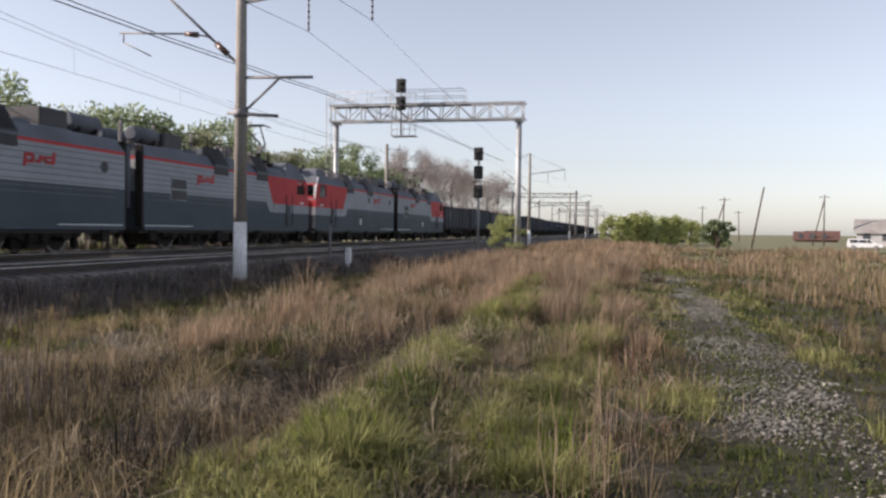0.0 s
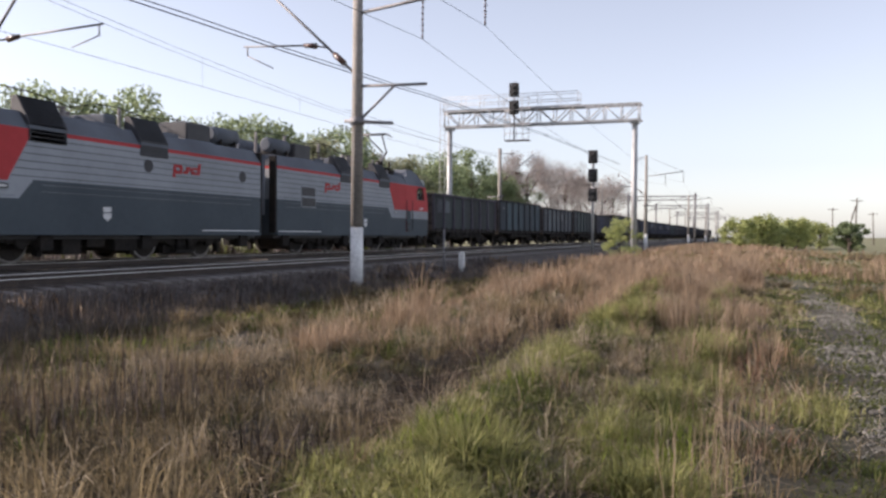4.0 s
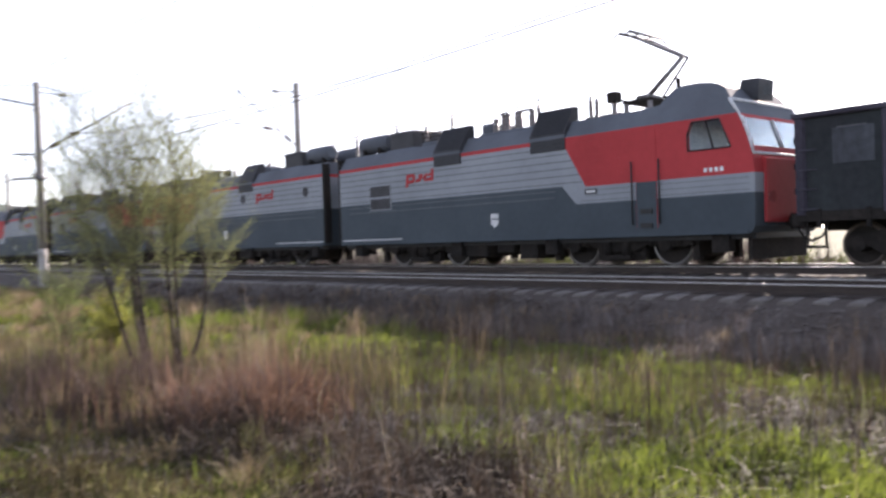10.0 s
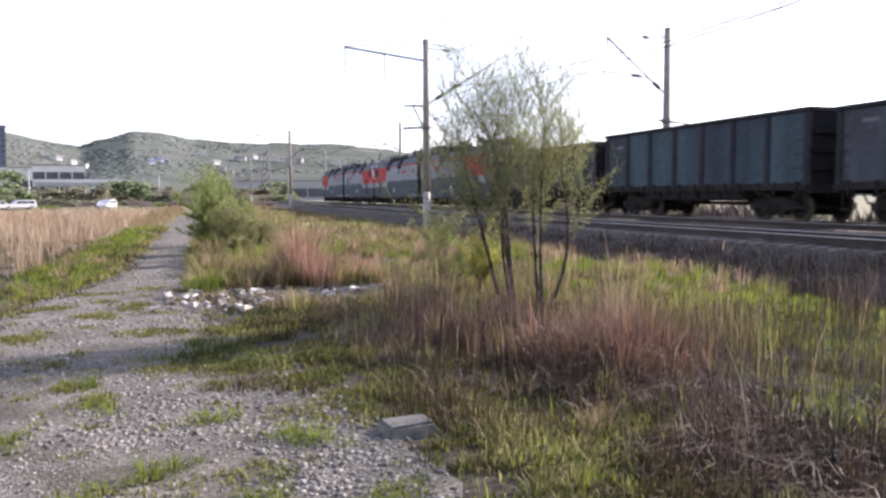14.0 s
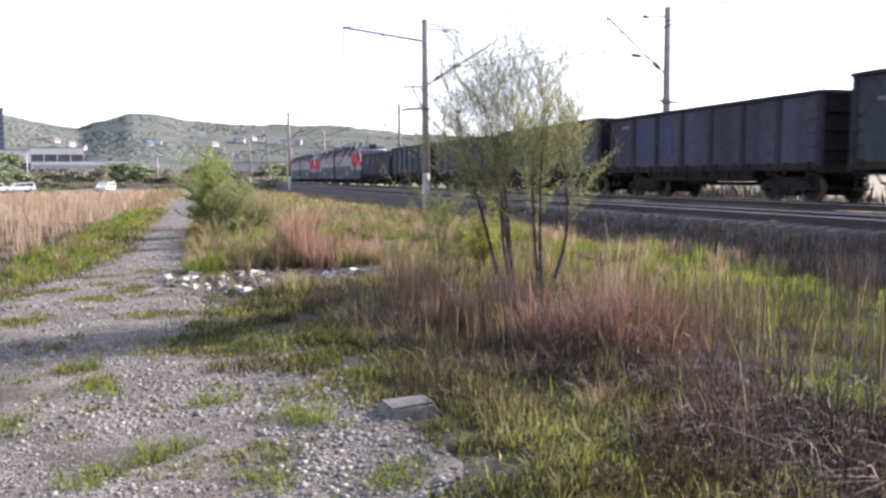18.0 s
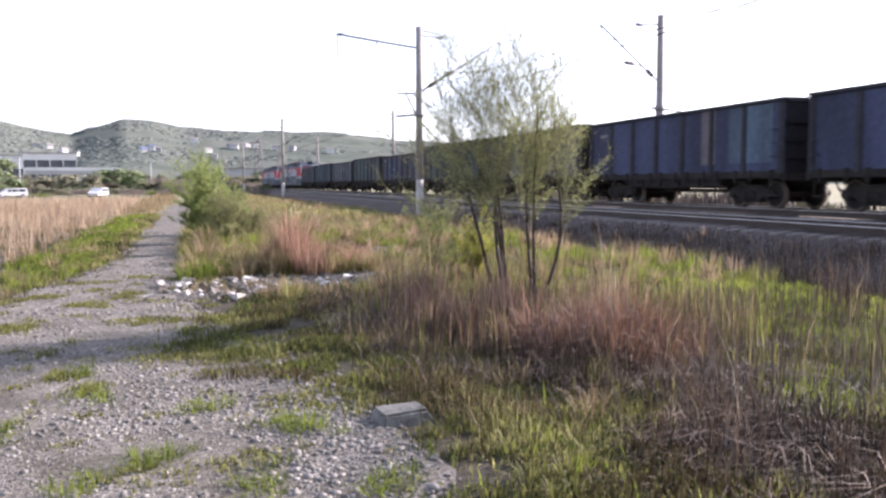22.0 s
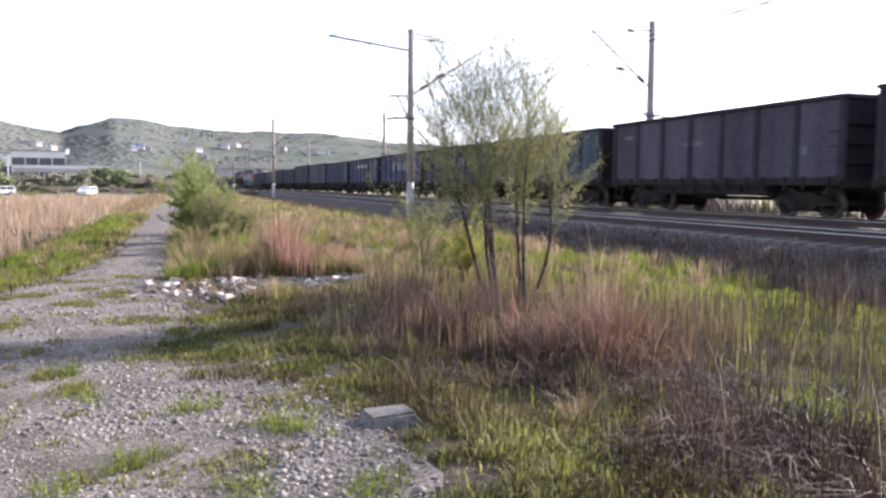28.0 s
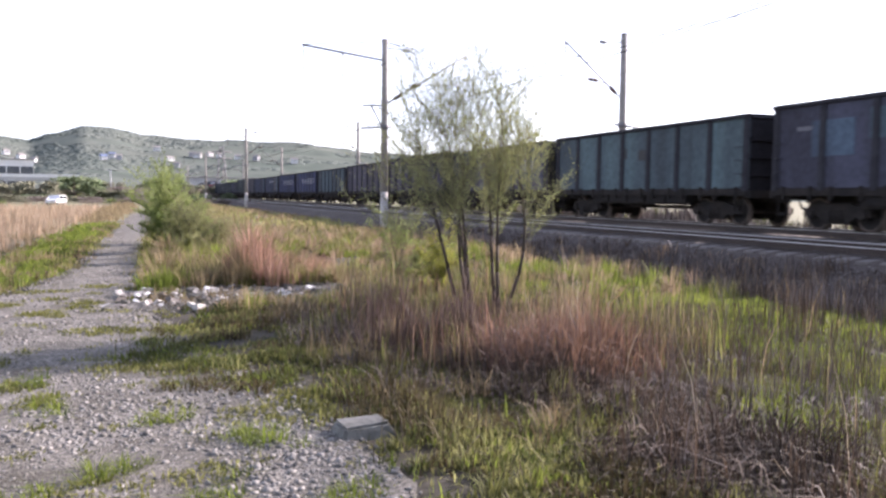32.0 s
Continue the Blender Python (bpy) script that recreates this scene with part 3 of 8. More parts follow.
        # roof-edge louvres
        for x0 in (-2.78, 1.45):
            bm = bmesh.new()
            y0, y1 = s * (W + 0.03), s * (W - 0.62)
            sec = [(y0, 3.24), (y0, 3.72), (s * (W - 0.2), 4.1), (s * (W - 0.42), 4.46), (y1, 4.46), (y1, 3.24)]
            A = [bm.verts.new((x0, y, z)) for y, z in sec]
            B = [bm.verts.new((x0 + 1.28, y, z)) for y, z in sec]
            bm.faces.new(A), bm.faces.new(B[::-1])
            for i in range(6):
                bm.faces.new((A[i], B[i], B[(i + 1) % 6], A[(i + 1) % 6]))
            bmesh.ops.recalc_face_normals(bm, faces=bm.faces[:])
            box_ = part("air_intake", bm, M["grille"], e, "roof-edge air intake with dark louvres")
            for (ya, za), (yb, zb) in zip(sec[:3], sec[1:4]):
                for k in range(4):
                    f0, f1 = (k + 0.18) / 4, (k + 0.92) / 4
                    bm = bmesh.new()
                    o = 0.012
                    q = [(x0 + 0.06, ya + (yb - ya) * f0 + s * o, za + (zb - za) * f0), (x0 + 1.22, ya + (yb - ya) * f0 + s * o, za + (zb - za) * f0),
                         (x0 + 1.22, ya + (yb - ya) * f1 + s * o, za + (zb - za) * f1), (x0 + 0.06, ya + (yb - ya) * f1 + s * o, za + (zb - za) * f1)]
                    bm.faces.new([bm.verts.new(c) for c in q])
                    bmesh.ops.solidify(bm, geom=bm.faces[:], thickness=0.01)
                    part("louvre_slat", bm, M["slat"], box_)
        for x0 in (-2.78, 1.45):
            boxpart("intake_band", onside(s, W, x0 - 0.005, x0 + 1.285, 0.02, 0.046, 3.56, 3.66), M["loco_roof"], e)
        # cab door, handrails, steps, badge, plate
        d = boxpart("cab_door", onside(s, W, 5.02, 5.64, 0.01, 0.012, 0.98, 3.4), M["loco_red"], e, "red and grey cab side door")
        boxpart("door_lower", onside(s, W, 5.03, 5.63, 0.008, 0.016, 0.98, 2.16), M["loco_dark"], d)
        for x in (4.93, 5.74):
            rodpart("handrail", (x, s * (W + 0.07), 1.1), (x, s * (W + 0.07), 2.7), 0.022, M["black"], e)
        for z in (1.0, 1.36):
            boxpart("step", onside(s, W, 5.15, 5.5, 0.02, 0.05, z, z + 0.12), M["black"], e)
        p = boxpart("number_plate", onside(s, W, 3.38, 3.78, 0.01, 0.02, 1.96, 2.1), M["black"], e, "small plate with unreadable marks")
        boxpart("plate_mark", onside(s, W, 3.43, 3.73, 0.005, 0.025, 2.0, 2.06), M["white_paint"], p)
        bm = bmesh.new()
        prism(bm, [(-0.26, 1.42), (-0.26, 1.3), (-0.1, 1.18), (0.06, 1.3), (0.06, 1.42)], s * W - 0.01, s * W + 0.012)
        prism(bm, [(-0.26, 1.6), (-0.26, 1.45), (0.06, 1.45), (0.06, 1.6)], s * W - 0.01, s * W + 0.012)
        part("shield_badge", bm, M["white_paint"], e, "white shield-shaped badge")
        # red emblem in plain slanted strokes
        mark = None
        for x0, z0, x1, z1 in ((-4.25, 2.68, -4.13, 3.1), (-4.13, 3.0, -3.86, 3.1), (-3.92, 2.84, -3.8, 3.06), (-4.13, 2.8, -3.84, 2.89), (-3.74, 2.82, -3.5, 2.91), (-3.6, 2.91, -3.4, 3.06), (-3.3, 2.82, -2.98, 2.91), (-3.34, 2.86, -3.23, 3.04), (-3.28, 2.98, -2.98, 3.06), (-2.98, 2.82, -2.86, 3.2)):
            sh = 0.12 * (z0 - 2.86), 0.12 * (z1 - 2.86)
            q = [(x0 + sh[0], z0), (x1 + sh[0], z0), (x1 + sh[1], z1), (x0 + sh[1], z1)]
            bm = bmesh.new()
            prism(bm, q if s < 0 else [(-7.3 - x, z) for x, z in q[::-1]], s * W - 0.02, s * W + 0.02)
            if mark is None:
                mark = part("emblem", bm, M["loco_red"], e, "red slanted stroke emblem")
            else:
                part("stroke", bm, M["loco_red"], mark)
        for i in range(4):
            boxpart("cab_mark", onside(s, W, 6.95 + 0.14 * i, 7.04 + 0.14 * i, 0.005, 0.006, 2.26, 2.36), M["white_paint"], e)
    # headlight box and front frame
    bm = bmesh.new()
    prism(bm, [(7.2, 4.1), (7.72, 4.0), (7.76, 4.5), (7.3, 4.52)], -0.36, 0.36)
    lamp = part("headlight_box", bm, M["slat"], e, "dark roof headlight box above the windscreen")
    rodpart("headlight", (7.74, 0, 4.24), (7.79, 0, 4.24), 0.14, M["glass"], lamp, n=18)
    bm = bmesh.new()
    for y in (-1.5, 1.5):
        for z0, z1 in ((2.6, 3.0), (3.0, 3.3), (3.3, 3.56), (3.56, 3.92)):
            rod(bm, (nose(z0), y, z0), (nose(z1), y, z1), 0.04, n=6)
    for z in (2.62, 3.92):
        rod(bm, (nose(z), -1.5, z), (nose(z), 1.5, z), 0.04, n=6)
    part("windscreen_frame", bm, M["white_paint"], cab, "white windscreen frame")
    bm = bmesh.new()
    prism(bm, [(8.1, 1.0), (8.27, 1.05), (8.29, 2.5), (8.1, 2.6)], -1.15, 1.15)
    part("nose_panel", bm, M["loco_red"], cab)
    for y in (-0.95, 0.95):
        rodpart("buffer_light", (8.28, y, 1.62), (8.34, y, 1.62), 0.12, M["glass"], cab, n=14)

    # roof equipment
    def roof_box(name, x0, x1, h, half, z=4.0, mat="loco_roof"):
        boxpart(name, (x0, x1, -half, half, z, z + h), M[mat], e, bevel=0.05)
    for y in (-0.72, 0.72):
        bm = bmesh.new()
        rod(bm, (-7.75, y, 4.47), (-7.65, y, 4.47), 0.2, 0.3, n=18), rod(bm, (-7.65, y, 4.47), (-6.25, y, 4.47), 0.3, n=18), rod(bm, (-6.25, y, 4.47), (-6.15, y, 4.47), 0.3, 0.2, n=18)
        tank = part("air_tank", bm, M["loco_roof"], e, "grey cylindrical roof tank")
        for x in (-7.4, -6.5):
            boxpart("tank_saddle", (x - 0.05, x + 0.05, y - 0.28, y + 0.28, 3.98, 4.3), M["soot"], tank)
    roof_box("resistor_housing", -5.85, -4.5, 0.66, 1.0, 4.05, mat="grille")
    roof_box("housing_base", -6.0, -4.3, 0.1, 1.1)
    roof_box("roof_hatch", -4.1, -3.3, 0.2, 1.0)
    roof_box("transformer_cover", -1.3, 1.1, 0.16, 0.95)
    roof_box("fan_cowl", -1.45, -0.95, 0.5, 0.7, mat="loco_roof")
    masts = ((-8.3, 0.85, 0), (-5.95, 0.95, 0), (-4.2, 0.75, 0), (-2.98, 0.95, 0), (-0.82, 0.5, 1), (-0.55, 0.6, 1), (-0.3, 0.6, 1), (0.02, 0.62, 1), (0.2, 0.62, 1), (0.62, 0.6, 1), (0.98, 0.75, 0), (2.85, 0.72, 0), (3.14, 0.6, 0))
    for k, (x, h, fat) in enumerate(masts):
        bm = bmesh.new()
        y = -0.55 if k % 2 else -0.65
        r = 0.085 if fat else 0.05
        profile = [(r, 4.0)]
        for q in range(int((h - 0.1) / 0.07)):
            profile += [(r, 4.098 + 0.07 * q), (r + 0.025, 4.1 + 0.07 * q), (r + 0.008, 4.14 + 0.07 * q), (r, 4.142 + 0.07 * q)]
        profile += [(r, 4.05 + h)] + ([(0.1, 4.052 + h), (0.1, 4.1 + h)] if fat else [])
        turned(bm, x, y, profile)
        part("insulator", bm, M["porcelain"], e)
    for x0, x1, z in ((-0.6, -0.25, 4.66), (0.2, 0.66, 4.68)):
        boxpart("insulator_link", (x0, x1, -0.66, -0.56, z, z + 0.06), M["galv"], e)
    rodpart("aerial", (0.98, -0.6, 4.7), (0.93, -0.6, 5.05), 0.012, M["wire"], e, n=5)
    for k, (xa, xb) in enumerate(((5.15, 5.8),)):
        bm = bmesh.new()
        prism(bm, [(xa, 4.42), (xa + 0.16, 4.3), (xa + 0.25, 4.04), (xb - 0.2, 4.04), (xb - 0.1, 4.3), (xb, 4.36), (xb, 4.42)], -0.5, 0.5)
        part("horn_tray", bm, M["soot"], e, "dark tray with horns on the roof")
    q = [(-8.75, -0.65, 4.86), (-8.3, -0.65, 4.92), (-5.95, -0.6, 5.02), (-4.2, -0.6, 4.86), (-2.95, -0.6, 5.02), (-1.9, -0.55, 4.98), (-0.85, -0.55, 4.72), (0.62, -0.55, 4.95), (2.0, -0.5, 4.98), (2.85, -0.5, 4.9), (3.9, -0.3, 4.5)]
    for a, b in zip(q, q[1:]):
        rodpart("roof_busbar", a, b, 0.02, M["wire"], e, n=6)
    for z in (4.22, 4.36, 4.5):
        rodpart("roof_pipe", (-4.2, -0.9, z), (-3.1, -0.9, z), 0.018, M["soot"], e, n=5)
    for x in (-4.1, -3.7, -3.2):
        rodpart("pipe_post", (x, -0.9, 4.0), (x, -0.9, 4.55), 0.02, M["soot"], e, n=5)
    rodpart("arrester_post", (3.66, -0.55, 4.0), (3.66, -0.55, 4.5), 0.07, M["porcelain"], e)
    boxpart("surge_arrester", (3.5, 3.82, -0.7, -0.4, 4.46, 4.76), M["soot"], e, bevel=0.03)
    rodpart("horn_mast", (5.52, -0.3, 4.4), (5.52, -0.3, 4.86), 0.06, M["soot"], e)
    for y in (-1.42, 1.42):
        boxpart("end_pillar", (-8.32, -8.2, y - 0.14, y + 0.14, 0.9, 3.95), M["soot"], e)
    rodpart("gangway_pipe", (-8.5, -1.05, 1.6), (-8.5, -1.05, 3.9), 0.13, M["loco_roof"], e, n=12)
    bm = bmesh.new()
    for k in range(5):
        rod(bm, (-8.35, -0.9 + 0.35 * k, 1.0), (-8.62, -0.9 + 0.35 * k, 0.6), 0.035, n=6)
        rod(bm, (-8.62, -0.9 + 0.35 * k, 0.6), (-8.85, -0.9 + 0.35 * k, 0.85), 0.035, n=6)
    part("jumper_cables", bm, M["black"], e)
    # underframe fittings
    for x0, x1, z0 in ((-1.75, -0.75, 0.3), (-0.35, 0.35, 0.42), (0.6, 1.3, 0.22)):
        boxpart("equipment_box", (x0, x1, -1.28, 1.28, z0, 0.8), M["soot"], e, bevel=0.03)
    for x in (-7.3, -1.98, 2.0, 7.25):
        for y in (-1.3, 1.3):
            boxpart("sand_box", (x - 0.22, x + 0.22, y - 0.15, y + 0.15, 0.36, 0.82), M["soot"], e)
    # pantograph
    base = boxpart("pantograph", (3.95, 4.85, -0.6, 0.6, 4.38, 4.46), M["soot"], e, "single-arm pantograph" + (", raised to the wire" if raised else ", folded flat"))
    knee, top = (((5.56, 5.43), (4.2, 6.2)) if raised else ((5.1, 4.6), (3.75, 4.64)))
    bm = bmesh.new()
    rod(bm, (4.4, -0.12, 4.5), (knee[0], -0.12, knee[1]), 0.075, 0.06)
    rod(bm, (4.7, 0.12, 4.44), (knee[0], 0.12, knee[1]), 0.035)
    box(bm, 4.2, 4.6, -0.3, 0.3, 4.44, 4.6)
    part("lower_arm", bm, M["galv"], base)
    for x in (4.02, 4.78):
        for y in (-0.5, 0.5):
            rodpart("pantograph_insulator", (x, y, 4.0), (x, y, 4.4), 0.07, M["porcelain"], base)
    bm = bmesh.new()
    for s in (-1, 1):
        rod(bm, (knee[0], s * 0.12, knee[1]), (top[0], s * 0.45, top[1]), 0.045, 0.035)
    part("upper_arm", bm, M["galv"], base)
    bm = bmesh.new()
    for dx in (-0.16, 0.16):
        rod(bm, (top[0] + dx, -0.75, top[1] + 0.06), (top[0] + dx, 0.75, top[1] + 0.06), 0.045, n=6)
        for s in (-1, 1):
            rod(bm, (top[0] + dx, s * 0.75, top[1] + 0.06), (top[0] + dx, s * 1.0, top[1] - 0.1), 0.025, n=6)
    rod(bm, (top[0] - 0.16, 0.3, top[1] + 0.03), (top[0] + 0.16, 0.3, top[1] + 0.03), 0.02, n=6)
    rod(bm, (top[0] - 0.16, -0.3, top[1] + 0.03), (top[0] + 0.16, -0.3, top[1] + 0.03), 0.02, n=6)
    part("collector_head", bm, M["galv"], base)
    # gangway bellows
    boxpart("gangway", (-8.75, -8.2, -0.75, 0.75, 1.0, 3.3), M["black"], e, "black rubber gangway bellows", bevel=0.04)
    # bogies
    for c in (-4.0, 4.12):
        b = boxpart("bogie", (c - 0.9, c + 0.9, -0.5, 0.5, 0.5, 0.78), M["soot"], e, "grimy four-wheel bogie")
        for s in (-1, 1):
            bm = bmesh.new()
            prism(bm, [(c - 2.25, 0.55), (c - 1.9, 0.5), (c - 0.9, 0.58), (c - 0.5, 0.4), (c + 0.5, 0.4), (c + 0.9, 0.58), (c + 1.9, 0.5), (c + 2.25, 0.55), (c + 2.2, 0.78), (c - 2.2, 0.78)], s * 1.12 - 0.08, s * 1.12 + 0.08)
            part("side_frame", bm, M["soot"], b)
            for dx in (-1.46, 1.46):
                rodpart("axle_box", (c + dx, s * 1.05, 0.6), (c + dx, s * 1.26, 0.6), 0.2, M["soot"], b, n=12)
                for k in (-0.42, 0.42):
                    rodpart("spring", (c + dx + k, s * 1.15, 0.52), (c + dx + k, s * 1.15, 0.86), 0.09, M["soot"], b, n=10)
            bm = bmesh.new()
            for k in (-0.3, 0.3):
                rod(bm, (c + k, s * 1.25, 0.3), (c + k, s * 1.25, 0.8), 0.1, n=10)
            box(bm, c - 0.45, c + 0.45, s * 1.22 - 0.1, s * 1.22 + 0.1, 0.2, 0.3)
            part("suspension", bm, M["soot"], b)
        for dx in (-1.46, 1.46):
            wheelset(e, c + dx, 0.615)
            boxpart("traction_motor", (c + dx - 0.62, c + dx + 0.62, -0.62, 0.62, 0.2, 0.78), M["soot"], b, bevel=0.08)
            for s in (-1, 1):
                for k in (-0.78, 0.78):
                    boxpart("brake_block", (c + dx + k - 0.09, c + dx + k + 0.09, s * 0.95 - 0.1, s * 0.95 + 0.1, 0.16, 0.72), M["soot"], b)
        boxpart("bolster", (c - 0.84, c + 0.84, -0.62, 0.62, 0.16, 0.76), M["soot"], b, bevel=0.06)
        for s in (-1, 1):
            boxpart("brake_rod", (c - 0.62, c + 0.62, s * 1.0 - 0.05, s * 1.0 + 0.05, 0.14, 0.5), M["soot"], b)
    boxpart("underframe", (-8.15, 8.1, -1.35, 1.35, 0.66, 0.8), M["black"], e)
    boxpart("rail_guard", (7.9, 8.0, -1.35, 1.35, 0.18, 0.72), M["soot"], e)
    coupler(e, 8.2, 1), coupler(e, -8.3, -1)
    return e


def wagon_paint(name, a, b, c=(0.03, 0.028, 0.03)):
    keep = 1.0 if max(a) > 0.2 or a[2] > a[1] * 1.5 else 0.72
    mute = lambda k: tuple(keep * v + (1 - keep) * w for v, w in zip(k, (0.105, 0.094, 0.10)))
    m = material(name, tuple(v * w for v, w in zip(mute(a), (0.84, 0.84, 0.98))), tuple(v * w for v, w in zip(mute(b), (0.5, 0.48, 0.58))), 0.75, 0.0, 7, 0.75, 0.15, amount=0.6, vary=0.0, spec=0.25)
    # rain streaks: the blotches run down the sides
    n, l = m.node_tree.nodes, m.node_tree.links
    run = n.new("ShaderNodeMapping")
    run.inputs["Scale"].default_value = (1.0, 1.0, 0.16)
    l.new(n["Texture Coordinate"].outputs["Object"], run.inputs["Vector"])
    l.new(run.outputs["Vector"], n["Noise Texture"].inputs["Vector"])
    return m


PAINT = {
    "black_green": wagon_paint("blackened_green_paint", (0.03, 0.055, 0.042), (0.02, 0.028, 0.024)),
    "teal": wagon_paint("dark_teal_paint", (0.065, 0.130, 0.130), (0.046, 0.065, 0.072)),
    "grey_green": wagon_paint("grey_green_paint", (0.156, 0.189, 0.176), (0.078, 0.088, 0.085)),
    "dark_green": wagon_paint("dark_green_paint", (0.065, 0.111, 0.085), (0.046, 0.058, 0.055)),
    "slate": wagon_paint("slate_blue_paint", (0.075, 0.085, 0.11), (0.05, 0.055, 0.065)),
    "grey": wagon_paint("weathered_grey_paint", (0.176, 0.176, 0.182), (0.104, 0.098, 0.098)),
    "blue": wagon_paint("deep_blue_paint", (0.056, 0.068, 0.14), (0.05, 0.056, 0.10)),
    "blue_grey": wagon_paint("faded_blue_paint", (0.066, 0.08, 0.125), (0.052, 0.058, 0.085)),
    "brown": wagon_paint("brown_grey_paint", (0.104, 0.094, 0.108), (0.068, 0.062, 0.075)),
    "mint": wagon_paint("faded_mint_paint", (0.115, 0.195, 0.175), (0.075, 0.11, 0.105)),
    "sea": wagon_paint("dull_sea_green_paint", (0.091, 0.182, 0.182), (0.058, 0.098, 0.104)),
    "tan": wagon_paint("tan_repair_paint", (0.21, 0.185, 0.165), (0.15, 0.13, 0.115)),
    "cyan": wagon_paint("pale_teal_repair_paint", (0.10, 0.17, 0.20), (0.075, 0.11, 0.13)),
}


# wagon posts and rails: their shadow-side darkness is put into the paint
M["post_shade"] = material("sooty_post_paint", (0.04, 0.04, 0.047), (0.026, 0.025, 0.03), 0.8, 0, 8, 1.2, 0.1, spec=0.2)
# wagon ends coloured near black for the shadow in the gap between wagons
M["end_shade"] = material("blackened_end_paint", (0.022, 0.021, 0.025), (0.014, 0.013, 0.016), 0.9, 0, 8, 1.2, 0.1, spec=0.1)
M["faded_mark"] = material("faded_pale_marking", (0.16, 0.16, 0.175), (0.09, 0.09, 0.10), 0.8, 0, 9, 1.5, 0.05)
M["lettering"] = material("dusty_white_lettering", (0.5, 0.5, 0.53), (0.36, 0.36, 0.39), 0.7, 0, 9, 1.5, 0.03)


def gondola(label, paint, high, pillar=None, marks=(), patches=()):
    """An open-top wagon on two bogies, origin on the rails under its middle."""
    e = thing("gondola_wagon", label, "wagon", "open wagons of the freight train")
    L, W, fl = 6.38, 1.5, 1.16
    p, q = PAINT[paint], PAINT[pillar] if pillar else M["post_shade"]
    for s in (-1, 1):
        side = boxpart("side_wall", (-L, L, min(s * W, s * (W - 0.06)), max(s * W, s * (W - 0.06)), fl + 0.06, high - 0.08), p, e)
        for i in range(8):
            x = -L + 0.09 + i * (2 * L - 0.18) / 7
            bm = bmesh.new()
            w = 0.075
            sec = [(x - w - 0.05, s * W), (x - w, s * (W + 0.1)), (x + w, s * (W + 0.1)), (x + w + 0.05, s * W)]
            A = [bm.verts.new((u, v, fl - 0.02)) for u, v in sec]
            B = [bm.verts.new((u, v if k in (0, 3) else s * (W + 0.07), high - 0.1)) for k, (u, v) in enumerate(sec)]
            for k in range(3):
                bm.faces.new((A[k], A[k + 1], B[k + 1], B[k]))
            bm.faces.new(A), bm.faces.new(B[::-1])
            bmesh.ops.recalc_face_normals(bm, faces=bm.faces[:])
            part("side_post", bm, q, side)
        boxpart("top_rail", (-L - 0.06, L + 0.06, s * (W + 0.02) - 0.08, s * (W + 0.02) + 0.08, high - 0.12, high), q, e, bevel=0.02)
        boxpart("side_sill", (-L, L, s * (W - 0.02) - 0.07, s * (W - 0.02) + 0.1, fl - 0.16, fl + 0.06), M["soot"], e)
        bm = bmesh.new()
        for i in range(7):
            x = -L + 0.09 + (i + 0.5) * (2 * L - 0.18) / 7
            box(bm, x - 0.55, x - 0.47, s * (W + 0.05) - 0.04, s * (W + 0.05) + 0.04, fl - 0.3, fl + 0.1)
            box(bm, x + 0.47, x + 0.55, s * (W + 0.05) - 0.04, s * (W + 0.05) + 0.04, fl - 0.3, fl + 0.1)
        tagged(part("latch_bar", bm, M["soot"], e), kind="stuff")
        rung = None
        for x in (-L + 0.12, L - 0.5):
            for k in range(4):
                if rung is None:
                    rung = rodpart("rung", (0, 0, 0), (0.38, 0, 0), 0.014, q, e, n=5)
                    rung.matrix_basis = pose(x, s * (W + 0.14), fl + 0.1 + 0.42 * k)
                else:
                    again(rung, e, x, s * (W + 0.14), fl + 0.1 + 0.42 * k)
        for x0, x1, z0, z1, mat in marks:
            boxpart("painted_mark", onside(s, W, x0, x1, 0.01, 0.006, z0, z1), M[mat], side)
        for x0, x1, z0, z1, mat in patches:
            boxpart("repair_panel", onside(s, W, x0, x1, 0.01, 0.016, z0, z1), PAINT[mat], side)
    for s in (-1, 1):
        end = boxpart("end_wall", (min(s * L, s * (L - 0.06)), max(s * L, s * (L - 0.06)), -W + 0.06, W - 0.06, fl, high - 0.06), M["end_shade"], e)
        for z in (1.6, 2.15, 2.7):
            boxpart("end_rib", (min(s * L, s * (L + 0.09)), max(s * L, s * (L + 0.09)), -W + 0.05, W - 0.05, z, z + 0.13), M["end_shade"], end)
        boxpart("end_rail", (s * L - 0.08, s * L + 0.08, -W + 0.1, W - 0.1, high - 0.12, high - 0.004), M["post_shade"], end)
        boxpart("buffer_beam", (s * (L + 0.02) - 0.12, s * (L + 0.02) + 0.12, -W, W, 0.92, fl + 0.0), M["soot"], e)
        coupler(e, s * 6.5, s)
    boxpart("floor", (-L + 0.06, L - 0.06, -W + 0.06, W - 0.06, fl - 0.02, fl + 0.05), M["soot"], e)
    boxpart("centre_sill", (-L, L, -0.25, 0.25, 0.78, fl - 0.02), M["soot"], e)
    hatch = None
    for s in (-1, 1):
        for i in range(5):
            if hatch is None:
                bm = bmesh.new()
                prism(bm, [(-0.62, fl - 0.1), (-0.56, fl - 0.42), (0.56, fl - 0.42), (0.62, fl - 0.1)], -0.5, 0.5)
                hatch = part("discharge_hatch", bm, M["soot"], e)
                hatch.location = (-2.6, -0.95, 0)
            else:
                again(hatch, e, -2.6 + 1.3 * i, s * 0.95)
